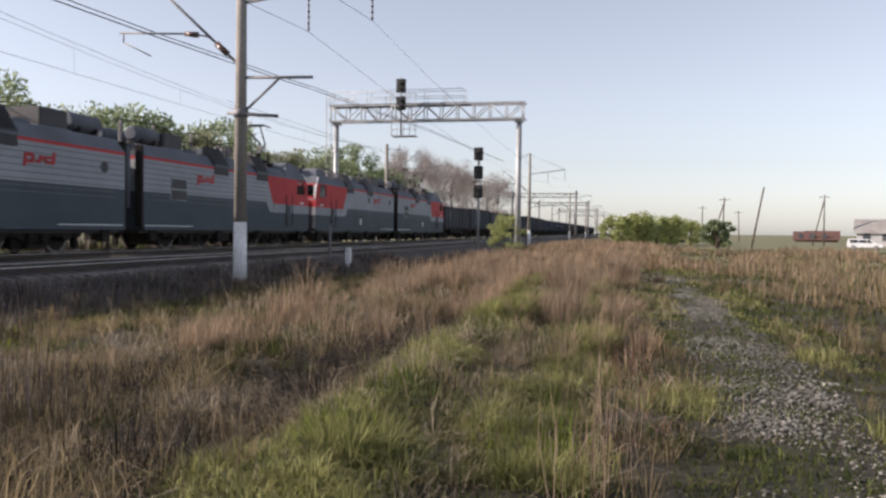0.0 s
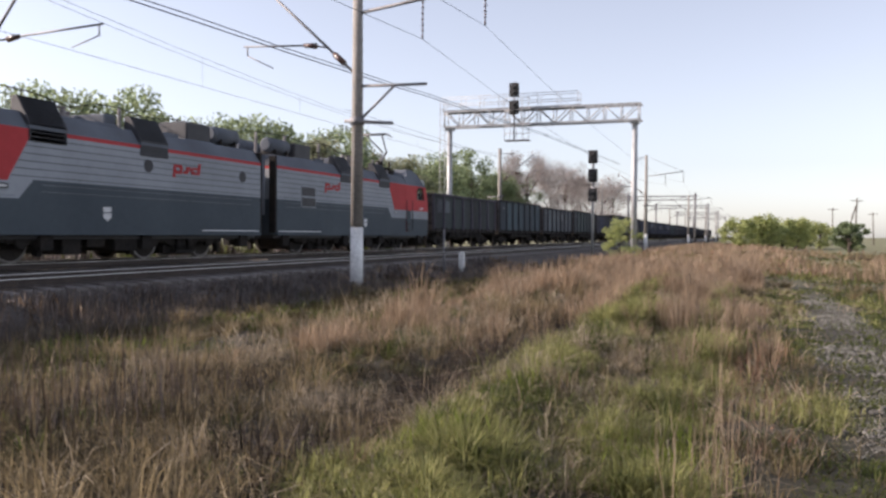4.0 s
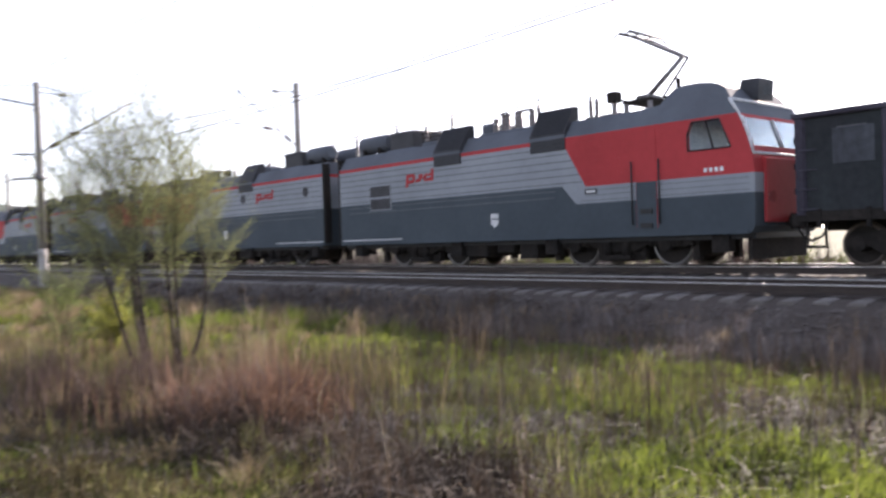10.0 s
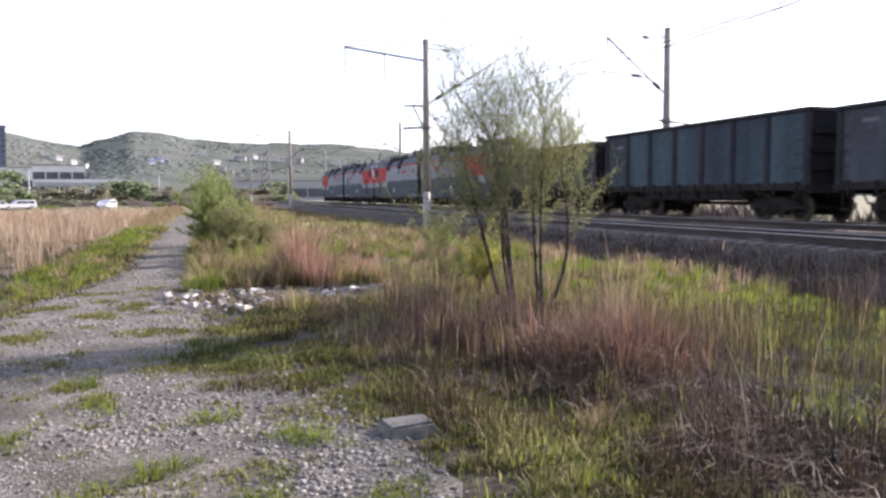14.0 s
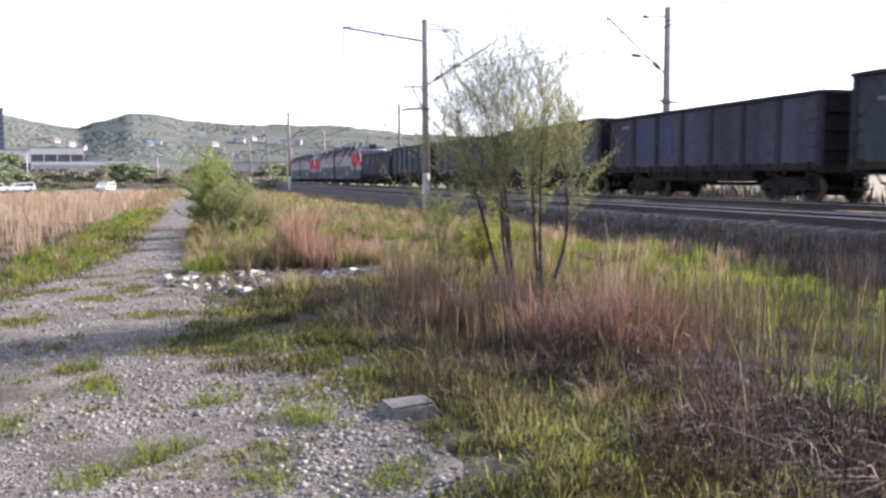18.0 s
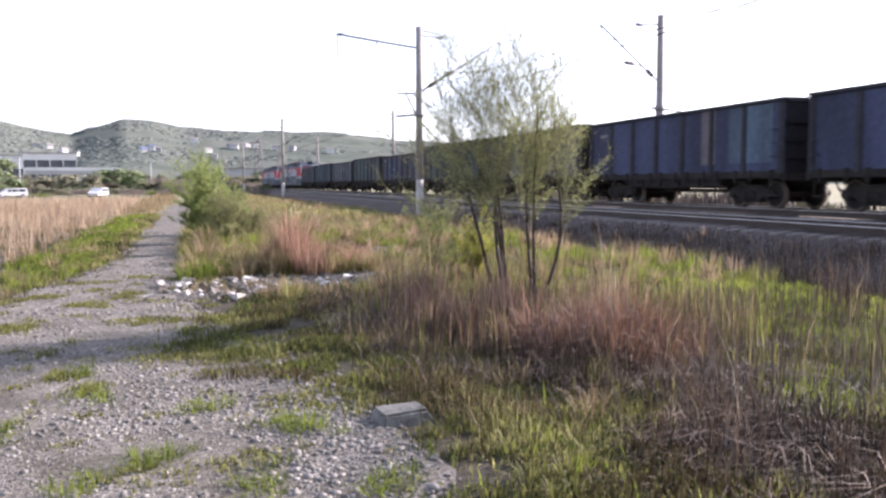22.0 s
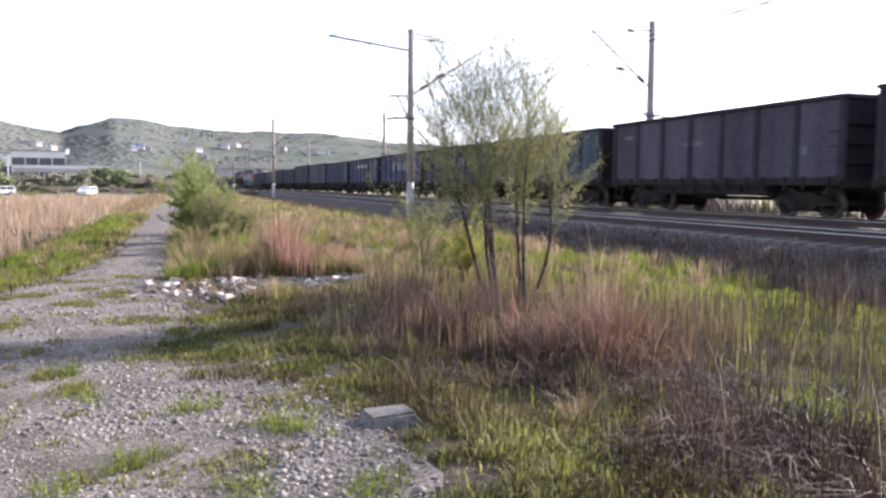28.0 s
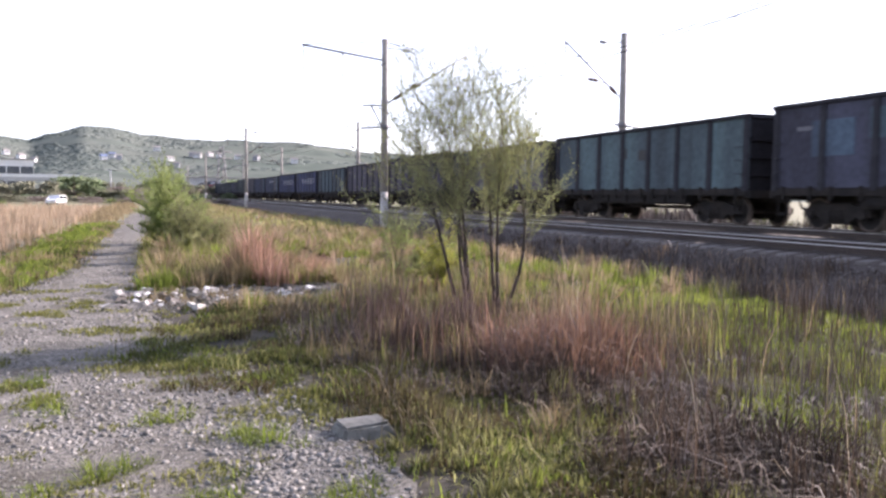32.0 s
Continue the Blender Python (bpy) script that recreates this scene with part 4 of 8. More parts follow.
    for s in (-1, 1):
        boxpart("hatch_rail", (-3.3, 3.3, s * 1.3 - 0.05, s * 1.3 + 0.05, 0.66, 0.76), M["soot"], e)
        boxpart("step", (s * 6.0 - 0.22, s * 6.0 + 0.22, -1.52, -1.4, 0.42, 0.48), M["soot"], e)
        for x in (-0.2, 0.2):
            boxpart("step_hanger", (s * 6.0 + x - 0.02, s * 6.0 + x + 0.02, -1.48, -1.44, 0.48, 1.05), M["soot"], e)
    boxpart("brake_rigging", (-2.9, 2.9, -0.3, 0.3, 0.5, 0.62), M["soot"], e)
    rodpart("brake_cylinder", (-1.2, -0.75, 0.72), (-0.4, -0.75, 0.72), 0.2, M["soot"], e, n=14)
    rodpart("air_reservoir", (0.7, 0.75, 0.7), (1.7, 0.75, 0.7), 0.2, M["soot"], e, n=14)
    boxpart("brake_valve", (-0.2, 0.1, -0.9, -0.6, 0.6, 0.95), M["soot"], e)
    for c in (-4.33, 4.33):
        b = boxpart("bogie", (c - 0.2, c + 0.2, -1.1, 1.1, 0.42, 0.72), M["soot"], e, "grimy cast bogie")
        for s in (-1, 1):
            bm = bmesh.new()
            prism(bm, [(c - 1.2, 0.42), (c - 0.7, 0.42), (c - 0.38, 0.2), (c + 0.38, 0.2), (c + 0.7, 0.42), (c + 1.2, 0.42), (c + 1.2, 0.6), (c + 0.5, 0.78), (c - 0.5, 0.78), (c - 1.2, 0.6)], s * 1.02 - 0.09, s * 1.02 + 0.09)
            part("side_frame", bm, M["soot"], b)
            boxpart("bogie_beam", (c - 0.78, c + 0.78, s * 0.55 - 0.2, s * 0.55 + 0.2, 0.2, 0.8), M["soot"], b)
            bm = bmesh.new()
            for k in (-0.2, 0, 0.2):
                rod(bm, (c + k, s * 1.13, 0.26), (c + k, s * 1.13, 0.6), 0.075, n=8)
            part("spring_nest", bm, M["soot"], b)
            for dx in (-0.925, 0.925):
                rodpart("axle_box", (c + dx, s * 1.0, 0.475), (c + dx, s * 1.2, 0.475), 0.14, M["soot"], b, n=10)
        for dx in (-0.925, 0.925):
            wheelset(e, c + dx, 0.475)
    return e


def place(ob, u, turned=False):
    ob.matrix_basis = pose(u + 74.92, FAR_Y, FAR_RAIL, 0, 0, 180 if turned else 0)
    MOVING.append((ob, u, turned))


def train():
    d = loco_section("locomotive_section", "grey electric locomotive section with red cab, pantograph raised", True)
    place(d, -3.65)
    b = copy_thing(d, pose(0, 0, 0))
    place(b, -38.75)
    c = loco_section("locomotive_section", "grey electric locomotive section with red cab, pantograph folded", False)
    place(c, -21.25, True)
    a = copy_thing(c, pose(0, 0, 0))
    place(a, -56.35, True)
    text = [(-2.1 + 0.83 * i + k, -2.1 + 0.83 * i + k + 0.12, 2.12, 2.76, "lettering") for i in range(9) for k in (0, 0.3)]
    small = [(-3.0 + 0.55 * i, -3.0 + 0.55 * i + 0.3, 2.65, 2.95, "lettering") for i in range(9)]
    tag = [(-5.5, -4.9, 2.85, 2.97, "faded_mark")]
    kinds = {
        "first": gondola("low blackened green open wagon with pale panels", "black_green", 3.34, "brown", tag, [(-5.6, -4.75, 2.2, 2.95, "grey_green"), (-4.2, -3.4, 2.2, 2.95, "grey_green")]),
        "teal": gondola("dark teal open freight wagon, soot-stained", "teal", 3.5, None, tag),
        "graffiti": gondola("grey-green open wagon with worn white scribbles", "grey_green", 3.38, None, tag + [(1.0, 1.9, 2.3, 2.9, "faded_mark"), (2.6, 2.9, 2.0, 3.0, "faded_mark"), (3.0, 3.9, 2.1, 2.3, "faded_mark")]),
        "dark_green": gondola("dark green open freight wagon", "dark_green", 3.5, None, tag + [(4.7, 4.9, 1.9, 2.1, "faded_mark")]),
        "slate": gondola("slate blue open wagon with lighter repair panels", "slate", 3.36, None, tag, [(-4.3, -3.2, 1.7, 3.0, "blue_grey"), (-2.4, -1.6, 1.7, 3.0, "blue_grey")]),
        "tall_green": gondola("tall dark green open freight wagon", "dark_green", 3.68, None, tag),
        "grey": gondola("weathered grey open freight wagon", "grey", 3.62, None, [(0.7, 1.3, 2.2, 2.7, "faded_mark")]),
        "patched": gondola("faded blue open wagon with tan and teal repair panels", "blue_grey", 3.5, None, tag, [(2.1, 2.9, 1.5, 3.4, "tan"), (3.7, 5.9, 1.5, 3.4, "cyan")]),
        "lettered": gondola("blue open wagon with small white marks and repair panels", "blue_grey", 3.5, None, small, [(3.0, 3.9, 1.5, 3.4, "tan"), (4.6, 5.9, 1.5, 3.4, "cyan")]),
        "blue": gondola("deep blue open wagon with large white lettering shapes", "blue", 3.53, None, text + tag),
        "brown": gondola("brown-grey open freight wagon, dusty", "brown", 3.55, None, tag + [(4.7, 4.95, 1.9, 2.15, "faded_mark"), (-1.3, -0.2, 2.4, 2.55, "faded_mark")]),
        "tall_brown": gondola("tall brown-grey open freight wagon", "brown", 3.66, None, tag),
        "mint": gondola("faded mint green open wagon with rusty streaks", "mint", 3.55, None, [(-0.9, -0.6, 2.4, 2.8, "black"), (0.2, 0.9, 2.3, 2.7, "black")]),
        "sea": gondola("tall dark slate open wagon with faded teal panels", "slate", 3.66, None, tag, [(-4.9, -3.4, 2.1, 3.1, "cyan"), (-2.9, -1.7, 2.5, 3.3, "sea"), (-1.2, 0.2, 2.5, 3.3, "sea")]),
    }
    order = ["first", "teal", "graffiti", "dark_green", "slate", "tall_green", "grey", "patched", "lettered", "blue", "blue", "teal", "brown",
             "tall_brown", "blue", "mint", "sea", "dark_green", "grey", "teal", "brown", "dark_green", "slate", "teal", "grey", "brown"]
    used = set()
    for n, k in enumerate(order):
        w = kinds[k]
        if k in used:
            w = copy_thing(w, pose(0, 0, 0))
        used.add(k)
        place(w, 5.45 + 6.44 + 13.92 * n)


def motions():
    for ob, u, turned in MOVING:
        walk(ob, [(t, pose(u - s, FAR_Y, FAR_RAIL, 0, 0, 180 if turned else 0)) for t, s in RUN])
    # the wheels roll
    for ob, u, turned in MOVING:
        r = 0.615 if ob.name.startswith("locomotive") else 0.475
        beat = np.linspace(0, 32, 417 if r > 0.5 else 545)
        run = np.interp(beat, [t for t, _ in RUN], [s for _, s in RUN])
        for c in ob.children:
            if c.name.startswith("axle"):
                at = c.matrix_basis.translation.copy()
                walk(c, [(float(t), pose(at.x, at.y, at.z, 0, (1 if turned else -1) * math.degrees(s / r) % 360, 0)) for t, s in zip(beat, run)])

# ---- overhead line ----
def string(bm, p, length, r=0.06):
    """A hanging string of insulator discs."""
    p = Vector(p)
    k = max(2, int(length / 0.16))
    profile = [(0.02, p.z - length)]
    for i in reversed(range(k)):
        z = p.z - length * (i + 0.3) / k
        profile += [(0.02, z - 0.062), (r, z - 0.06), (r * 0.5, z), (0.02, z + 0.002)]
    turned(bm, p.x, p.y, profile + [(0.02, p.z)], 8)


def catenary_pole(x, y, top, sgn, base=-0.25, feeder=True, radius=(0.21, 0.15), white=1.8, label="grey concrete catenary pole with whitewashed foot", tip=(3.35, 9.2), root=6.6, arm=0.0, reach=4.3, field=2.4, foot="whitewash"):
    """A concrete pole with its bracket over the track; sgn is +1 where the track lies towards +y."""
    e = thing("catenary_pole", label, "pole", "poles of the overhead line", pose(x, y, 0))
    bm = bmesh.new()
    r = lambda z: radius[0] + (radius[1] - radius[0]) * (z - base) / (top - base)
    rod(bm, (0, 0, white), (0, 0, top), r(white), radius[1], n=18)
    part("shaft", bm, M["concrete"], e)
    bm = bmesh.new()
    rod(bm, (0, 0, base - 0.4), (0, 0, white), radius[0] + 0.01, r(white) + 0.003, n=18)
    part("whitewashed_foot", bm, M[foot] if white > base + 0.1 else M["concrete"], e, "chalky white painted foot" if foot == "whitewash" else "pale foot with worn whitewash")
    bm = bmesh.new()
    rod(bm, (0, 0, top), (0, 0, top + 0.04), radius[1] + 0.02, n=18)
    part("cap", bm, M["concrete"], e)
    # cantilever: strut, stay, registration arm
    s = sgn
    along = lambda f: (0, s * (0.18 + (tip[0] - 0.18) * f), root + (tip[1] - root) * f)
    c = rodpart("cantilever", along(0), along(1), 0.045, M["galv"], e, "rusty steel cantilever strut")
    rodpart("insulator", along(0.08), along(0.18), 0.1, M["insulator"], c, n=10)
    rodpart("insulator", (0, s * 1.5, 7.45 + arm), (0, s * 1.95, 7.5 + arm), 0.1, M["insulator"], c, r2=0.07, n=10)
    bm = bmesh.new()
    rod(bm, along(0.25), (0, s * 1.5, 7.45 + arm), 0.03, n=6)
    rod(bm, (0, s * 1.9, 7.5 + arm), (0, s * reach, 7.62 + arm), 0.032, n=6)
    rod(bm, (0, s * (reach - 0.15), 7.61 + arm), (0, s * (reach - 0.15), 7.3 + arm), 0.025, n=5)
    rod(bm, (0, s * (reach - 0.15), 7.3 + arm), (0, s * (reach - 1.15), 6.98 + arm * 0.5), 0.02, n=5)
    part("registration_arm", bm, M["galv"], c)
    bm = bmesh.new()
    string(bm, along(0.985), 0.55)
    part("insulator_string", bm, M["insulator"], c)
    bm = bmesh.new()
    rod(bm, (0, 0, top - 0.4), (0, s * 1.4, top - 0.45), 0.03, n=6)
    rod(bm, (0, s * 1.0, top - 0.46), (0, s * 1.35, top - 0.46), 0.08, n=8)
    part("top_bracket", bm, M["galv"], e)
    bm = bmesh.new()
    rod(bm, (0, 0, 5.1), (0, 0, 5.35), r(5.2) + 0.05, n=16)
    rod(bm, (0, -s * 1.25, 5.12), (0, s * 0.45, 5.25), 0.06, n=6)
    part("clamp_bracket", bm, M["galv"], e)
    if feeder:
        bm = bmesh.new()
        rod(bm, (0, -s * 0.1, 6.35), (0, -s * field, 6.3), 0.05, n=6)
        rod(bm, (0, -s * 0.2, 5.35), (0, -s * min(1.3, field * 0.6), 6.3), 0.04, n=6)
        part("field_bracket", bm, M["galv"], e)
        bm = bmesh.new()
        rod(bm, (0, -s * 0.1, 8.7), (0, -s * 4.35, 9.22), 0.055, n=6)
        rod(bm, (0, 0, top - 0.1), (0, -s * 4.3, 9.25), 0.02, n=5)
        rod(bm, (0, 0, top - 0.1), (0, s * 1.75, top - 0.4), 0.03, n=5)
        arm = part("feeder_arm", bm, M["galv"], e)
        for y, z in ((4.3, 9.2), (2.25, 8.95)):
            bm = bmesh.new()
            string(bm, (0, -s * y, z), 1.25, 0.05)
            part("insulator_string", bm, M["insulator"], arm)
    return e


def sagging(name, label, spans, r, sag, n=10):
    """A wire hung between points."""
    bm = bmesh.new()
    for a, b in zip(spans, spans[1:]):
        a, b = Vector(a), Vector(b)
        prev = a
        for i in range(1, n + 1):
            f = i / n
            p = a.lerp(b, f) - Vector((0, 0, sag * 4 * f * (1 - f)))
            rod(bm, prev, p, r * 1.5, n=4)
            prev = p
    return tagged(part(name, bm, M["wire"]), label, "wire")


NEAR_X = [-330, -255, -179, -106.5, -42.8, 24.3, 102.3, 174, 240, 310]
FARP_X = [-260, -205, -146, -91.1, -36.4, 18.95, 76, 133, 190, 250, 310]


def overhead():
    for x in NEAR_X:
        tall = 0 < x < 60
        catenary_pole(x, 12.0, 11.2 if x == 102.3 else 10.6 if tall else 9.75, 1, tip=(3.8, 10.12) if tall else (4.6, 9.24) if x == -42.8 else (3.35, 9.2), root=6.85 if tall else 6.5, arm=0.3 if tall else 0.0, field=2.4 if tall else 1.2, foot="whitewash" if x > 0 else "worn_white")
    for x in FARP_X:
        near = x == 18.95
        catenary_pole(x, 22.5, 9.7, -1, feeder=False, white=-0.3, tip=(2.66, 9.56) if near else (3.3, 9.15), reach=5.1 if near else 3.6, arm=-0.1, label="grey concrete catenary pole behind the far track")
    # near track: a pair of wires that climbs away beyond the first pole, and the next pair below it
    climb = [(-700, 6.5), (-330, 6.5), (-106.5, 6.5), (-42.8, 6.55), (-24, 6.5), (-12, 6.75), (0, 7.1), (10.7, 7.4), (20, 7.7), (30, 8.05), (39, 8.45), (63, 9.3), (102.3, 10.2)]
    sagging("contact_wire", "copper contact wire climbing to its anchor", [(x, 15.2, z) for x, z in climb], 0.013, 0.02, 2)
    sagging("messenger_wire", "bearer wire close above the contact wire", [(x, 15.2, z + 0.14 + (0.9 if x < -40 else 0)) for x, z in climb], 0.011, 0.04, 2)
    sagging("contact_wire", "thin copper contact wire above the near track", [(x, 15.4, 6.6) for x in (30, 102.3, 174, 240, 310, 700)], 0.005, 0.03, 2)
    ends = [-700] + FARP_X + [700]
    sagging("messenger_wire", "thin bearer wire of the overhead line", [(x, 19.3, 8.5) for x in ends], 0.005, 0.9)
    sagging("contact_wire", "thin copper contact wire above the rails", [(x, 19.3 + (0.3 if i % 2 else -0.3), 6.98) for i, x in enumerate(ends)], 0.005, 0.03, 2)
    bm = bmesh.new()
    for a, b in zip(ends[1:-1], ends[2:-1]):
        for k in range(1, 8):
            f = k / 8
            rod(bm, (a + (b - a) * f, 19.3, 6.98), (a + (b - a) * f, 19.3, 8.5 - 3.6 * f * (1 - f)), 0.005, n=3)
    tagged(part("dropper_wires", bm, M["wire"]), "thin droppers between bearer and contact wire", "wire", kind="stuff")
    for dy, z in ((-4.3, 7.95), (-2.25, 7.7)):
        sagging("feeder_wire", "thin feeder wire on the field side", [(x, 12 + dy, z) for x in [-700] + NEAR_X + [700]], 0.005, 1.1)
    sagging("return_wire", "thin wire on the pole tops", [(x, 21.2, 9.1) for x in [-700] + FARP_X + [700]], 0.005, 1.0)


def signal_head(parent, x, y, z, lamps, name="signal_head"):
    """A black head with hooded lamps, facing -x."""
    bm = bmesh.new()
    h = 0.42 * lamps + 0.2
    box(bm, x - 0.06, x + 0.28, y - 0.36, y + 0.36, z, z + h)
    bmesh.ops.bevel(bm, geom=bm.edges[:], offset=0.04, segments=1, affect="EDGES")
    head = part(name, bm, M["black"], parent, "black signal head with hooded lamps")
    for k in range(lamps):
        zc = z + 0.3 + 0.42 * k
        bm = bmesh.new()
        rod(bm, (x - 0.38, y, zc + 0.02), (x - 0.05, y, zc), 0.16, 0.15, n=14)
        part("lamp_hood", bm, M["black"], head)
    return head


def gantry():
    X, yn, yf, zt, zb = 63.4, 8.3, 23.0, 11.4, 10.2
    e = thing("signal_gantry", "silver lattice signal gantry across both tracks with railings", "gantry", m=pose(X, 0, 0))
    for y in (yn, yf):
        bm = bmesh.new()
        rod(bm, (0, y, -0.5), (0, y, zb), 0.24, 0.2, n=14)
        box(bm, -0.4, 0.4, y - 0.3, y + 0.3, zb - 0.25, zb)
        part("leg", bm, M["galv_light"], e)
    for dx in (-0.5, 0.5):
        for z in (zb, zt):
            boxpart("truss_chord", (dx - 0.07, dx + 0.07, yn - 0.5, yf + 0.4, z - 0.07, z + 0.07), M["galv_light"], e)
        n = 12
        st = (yf - yn + 0.6) / n
        for i in range(n + 1):
            y = yn - 0.3 + st * i
            rodpart("truss_post", (dx, y, zb), (dx, y, zt), 0.045, M["galv_light"], e, n=6)
            if i < n:
                a, b = (zb, zt) if i % 2 else (zt, zb)
                rodpart("truss_diagonal", (dx, y, a), (dx, y + st, b), 0.045, M["galv_light"], e, n=6)
    boxpart("walkway", (-0.55, 0.55, yn + 4, yf + 0.4, zt + 0.07, zt + 0.12), M["galv"], e)
    for dx in (-0.55, 0.55):
        for z in (zt + 0.6, zt + 1.15):
            rodpart("railing", (dx, yn + 4.2, z), (dx, yf + 0.4, z), 0.025, M["galv_light"], e, n=6)
        for i in range(8):
            y = yn + 4.2 + i * (yf + 0.4 - yn - 4.2) / 7
            rodpart("railing_post", (dx, y, zt), (dx, y, zt + 1.15), 0.025, M["galv_light"], e, n=6)
    # basket with the signal
    yc = X / math.tan(radians(74.9))
    k = boxpart("basket_floor", (-1.25, -0.5, yc - 0.95, yc + 0.95, 8.85, 8.92), M["galv"], e)
    for z in (9.4, 9.95, 10.5, 11.2, 12.1):
        for p, q in (((-1.25, yc - 0.95), (-1.25, yc + 0.95)), ((-1.25, yc - 0.95), (-0.5, yc - 0.95)), ((-1.25, yc + 0.95), (-0.5, yc + 0.95))):
            rodpart("basket_rail", (*p, z), (*q, z), 0.025, M["galv_light"], e, n=6)
    for y in (-0.95, -0.5, 0, 0.5, 0.95):
        rodpart("basket_bar", (-1.25, yc + y, 8.9), (-1.25, yc + y, 10.6 if abs(y) < 0.9 else 12.1), 0.025, M["galv_light"], e, n=6)
    rodpart("signal_mast", (-1.0, yc + 0.25, 8.9), (-1.0, yc + 0.25, 13.4), 0.06, M["galv"], e)
    signal_head(e, -1.2, yc + 0.25, 10.9, 2)
    signal_head(e, -1.2, yc + 0.25, 12.25, 2)
    for dy in (-0.22, 0.22):
        rodpart("ladder_rail", (0.3, yf + 0.75 + dy, 0), (0.3, yf + 0.75 + dy, zt + 1.2), 0.03, M["galv_light"], e, n=6)
    for i in range(28):
        rodpart("ladder_rung", (0.3, yf + 0.53, 0.4 + 0.42 * i), (0.3, yf + 0.97, 0.4 + 0.42 * i), 0.018, M["galv_light"], e, n=5)


def mast_signal():
    e = thing("railway_signal", "black three-part colour-light signal on a silver mast", "signal", m=pose(66.8, 12.0, 0))
    rodpart("mast", (0, 0, -0.4), (0, 0, 8.4), 0.11, M["galv_light"], e, n=12)
    for z, n in ((7.35, 2), (5.85, 2), (4.3, 2)):
        signal_head(e, -0.2, 0, z, n)
    boxpart("bracket", (-0.1, 0.1, -0.55, 0.55, 5.6, 5.68), M["galv"], e)


def small_posts():
    for x, y, h, w in ((35.6, 12.3, 0.95, 0.12),):
        bm = bmesh.new()
        box(bm, -w, w, -w, w, -0.3, h)
        bmesh.ops.bevel(bm, geom=bm.edges[:], offset=0.04, segments=2, affect="EDGES")
        o = part("marker_post", bm, M["whitewash"])
        o.matrix_basis = pose(x, y, -0.15)
        tagged(o, "short whitewashed concrete marker post", "post")
    o = rodpart("thin_post", (0, 0, -0.3), (0, 0, 2.0), 0.05, M["galv"])
    o.matrix_basis = pose(33.0, 12.2, -0.2)
    tagged(o, "thin grey metal post beside the track", "post")


# ---- plants ----
M["bark"] = material("dark_bark", (0.075, 0.055, 0.042), (0.045, 0.035, 0.03), 0.95, 0, 20, 3, 0.6)
# tree leaves are lightened in colour to stand for haze and glare
M["leaf_tree"] = leafy("spring_tree_leaf", (0.17, 0.225, 0.125), (0.29, 0.34, 0.20), through=0.72)
M["leaf_dull"] = leafy("dull_olive_leaf", (0.22, 0.235, 0.15), (0.34, 0.35, 0.23), through=0.72)
M["leaf_bright"] = leafy("fresh_bright_leaf", (0.19, 0.26, 0.075), (0.33, 0.38, 0.14), through=0.6)
M["twig"] = leafy("bare_grey_twig", (0.27, 0.235, 0.225), (0.40, 0.36, 0.34), through=0.45)
M["leaf_olive"] = leafy("olive_shrub_leaf", (0.19, 0.205, 0.085), (0.31, 0.32, 0.15), through=0.65, contrast=0.3)
M["leaf_lemon"] = leafy("yellow_green_leaf", (0.25, 0.27, 0.05), (0.40, 0.41, 0.10), through=0.6)
M["leaf_willow"] = leafy("young_willow_leaf", (0.28, 0.325, 0.12), (0.47, 0.49, 0.23), through=0.62, contrast=0.3)
# scrub before the town: far-off haze painted in as pale, even colour
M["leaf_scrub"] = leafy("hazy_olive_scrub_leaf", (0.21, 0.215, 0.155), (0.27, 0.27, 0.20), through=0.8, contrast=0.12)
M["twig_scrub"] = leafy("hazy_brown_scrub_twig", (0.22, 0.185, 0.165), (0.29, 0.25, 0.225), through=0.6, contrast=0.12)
# hill and canopy colours are greyed and lightened to hold the distance haze
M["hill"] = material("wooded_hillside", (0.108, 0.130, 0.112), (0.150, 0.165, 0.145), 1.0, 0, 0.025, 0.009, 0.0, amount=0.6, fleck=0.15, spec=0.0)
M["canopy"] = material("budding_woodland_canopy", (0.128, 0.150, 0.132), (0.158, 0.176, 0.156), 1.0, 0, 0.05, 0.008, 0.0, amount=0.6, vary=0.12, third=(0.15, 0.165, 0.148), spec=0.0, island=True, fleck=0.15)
M["tower_glass"] = material("blue_tower_glazing", (0.07, 0.10, 0.17), (0.11, 0.14, 0.21), 0.3, 0, 0.3, 0.1, 0.0)
M["plaster"] = material("white_plaster", (0.72, 0.72, 0.71), (0.58, 0.58, 0.58), 0.9, 0, 4, 0.1, 0.05)
M["facade"] = material("grey_facade", (0.42, 0.43, 0.44), (0.33, 0.33, 0.34), 0.9, 0, 4, 0.1, 0.05)
M["window"] = material("dark_window", (0.05, 0.06, 0.075), (0.08, 0.09, 0.1), 0.2, 0, 2, 0.3, 0.0)
M["roof_blue"] = material("blue_roof_sheet", (0.17, 0.22, 0.36), (0.13, 0.17, 0.28), 0.5, 0, 4, 0.5, 0.05)
M["roof_grey"] = material("grey_roof_sheet", (0.30, 0.29, 0.28), (0.22, 0.2, 0.19), 0.7, 0, 4, 0.5, 0.05)
M["brick"] = material("red_brown_boards", (0.12, 0.06, 0.048), (0.085, 0.045, 0.038), 0.9, 0, 4, 0.5, 0.1)
M["timber"] = material("weathered_timber", (0.12, 0.095, 0.075), (0.08, 0.065, 0.055), 0.9, 0, 15, 2, 0.3)
M["car_white"] = material("white_car_paint", (0.72, 0.73, 0.75), (0.65, 0.66, 0.68), 0.25, 0, 4, 1, 0.0)


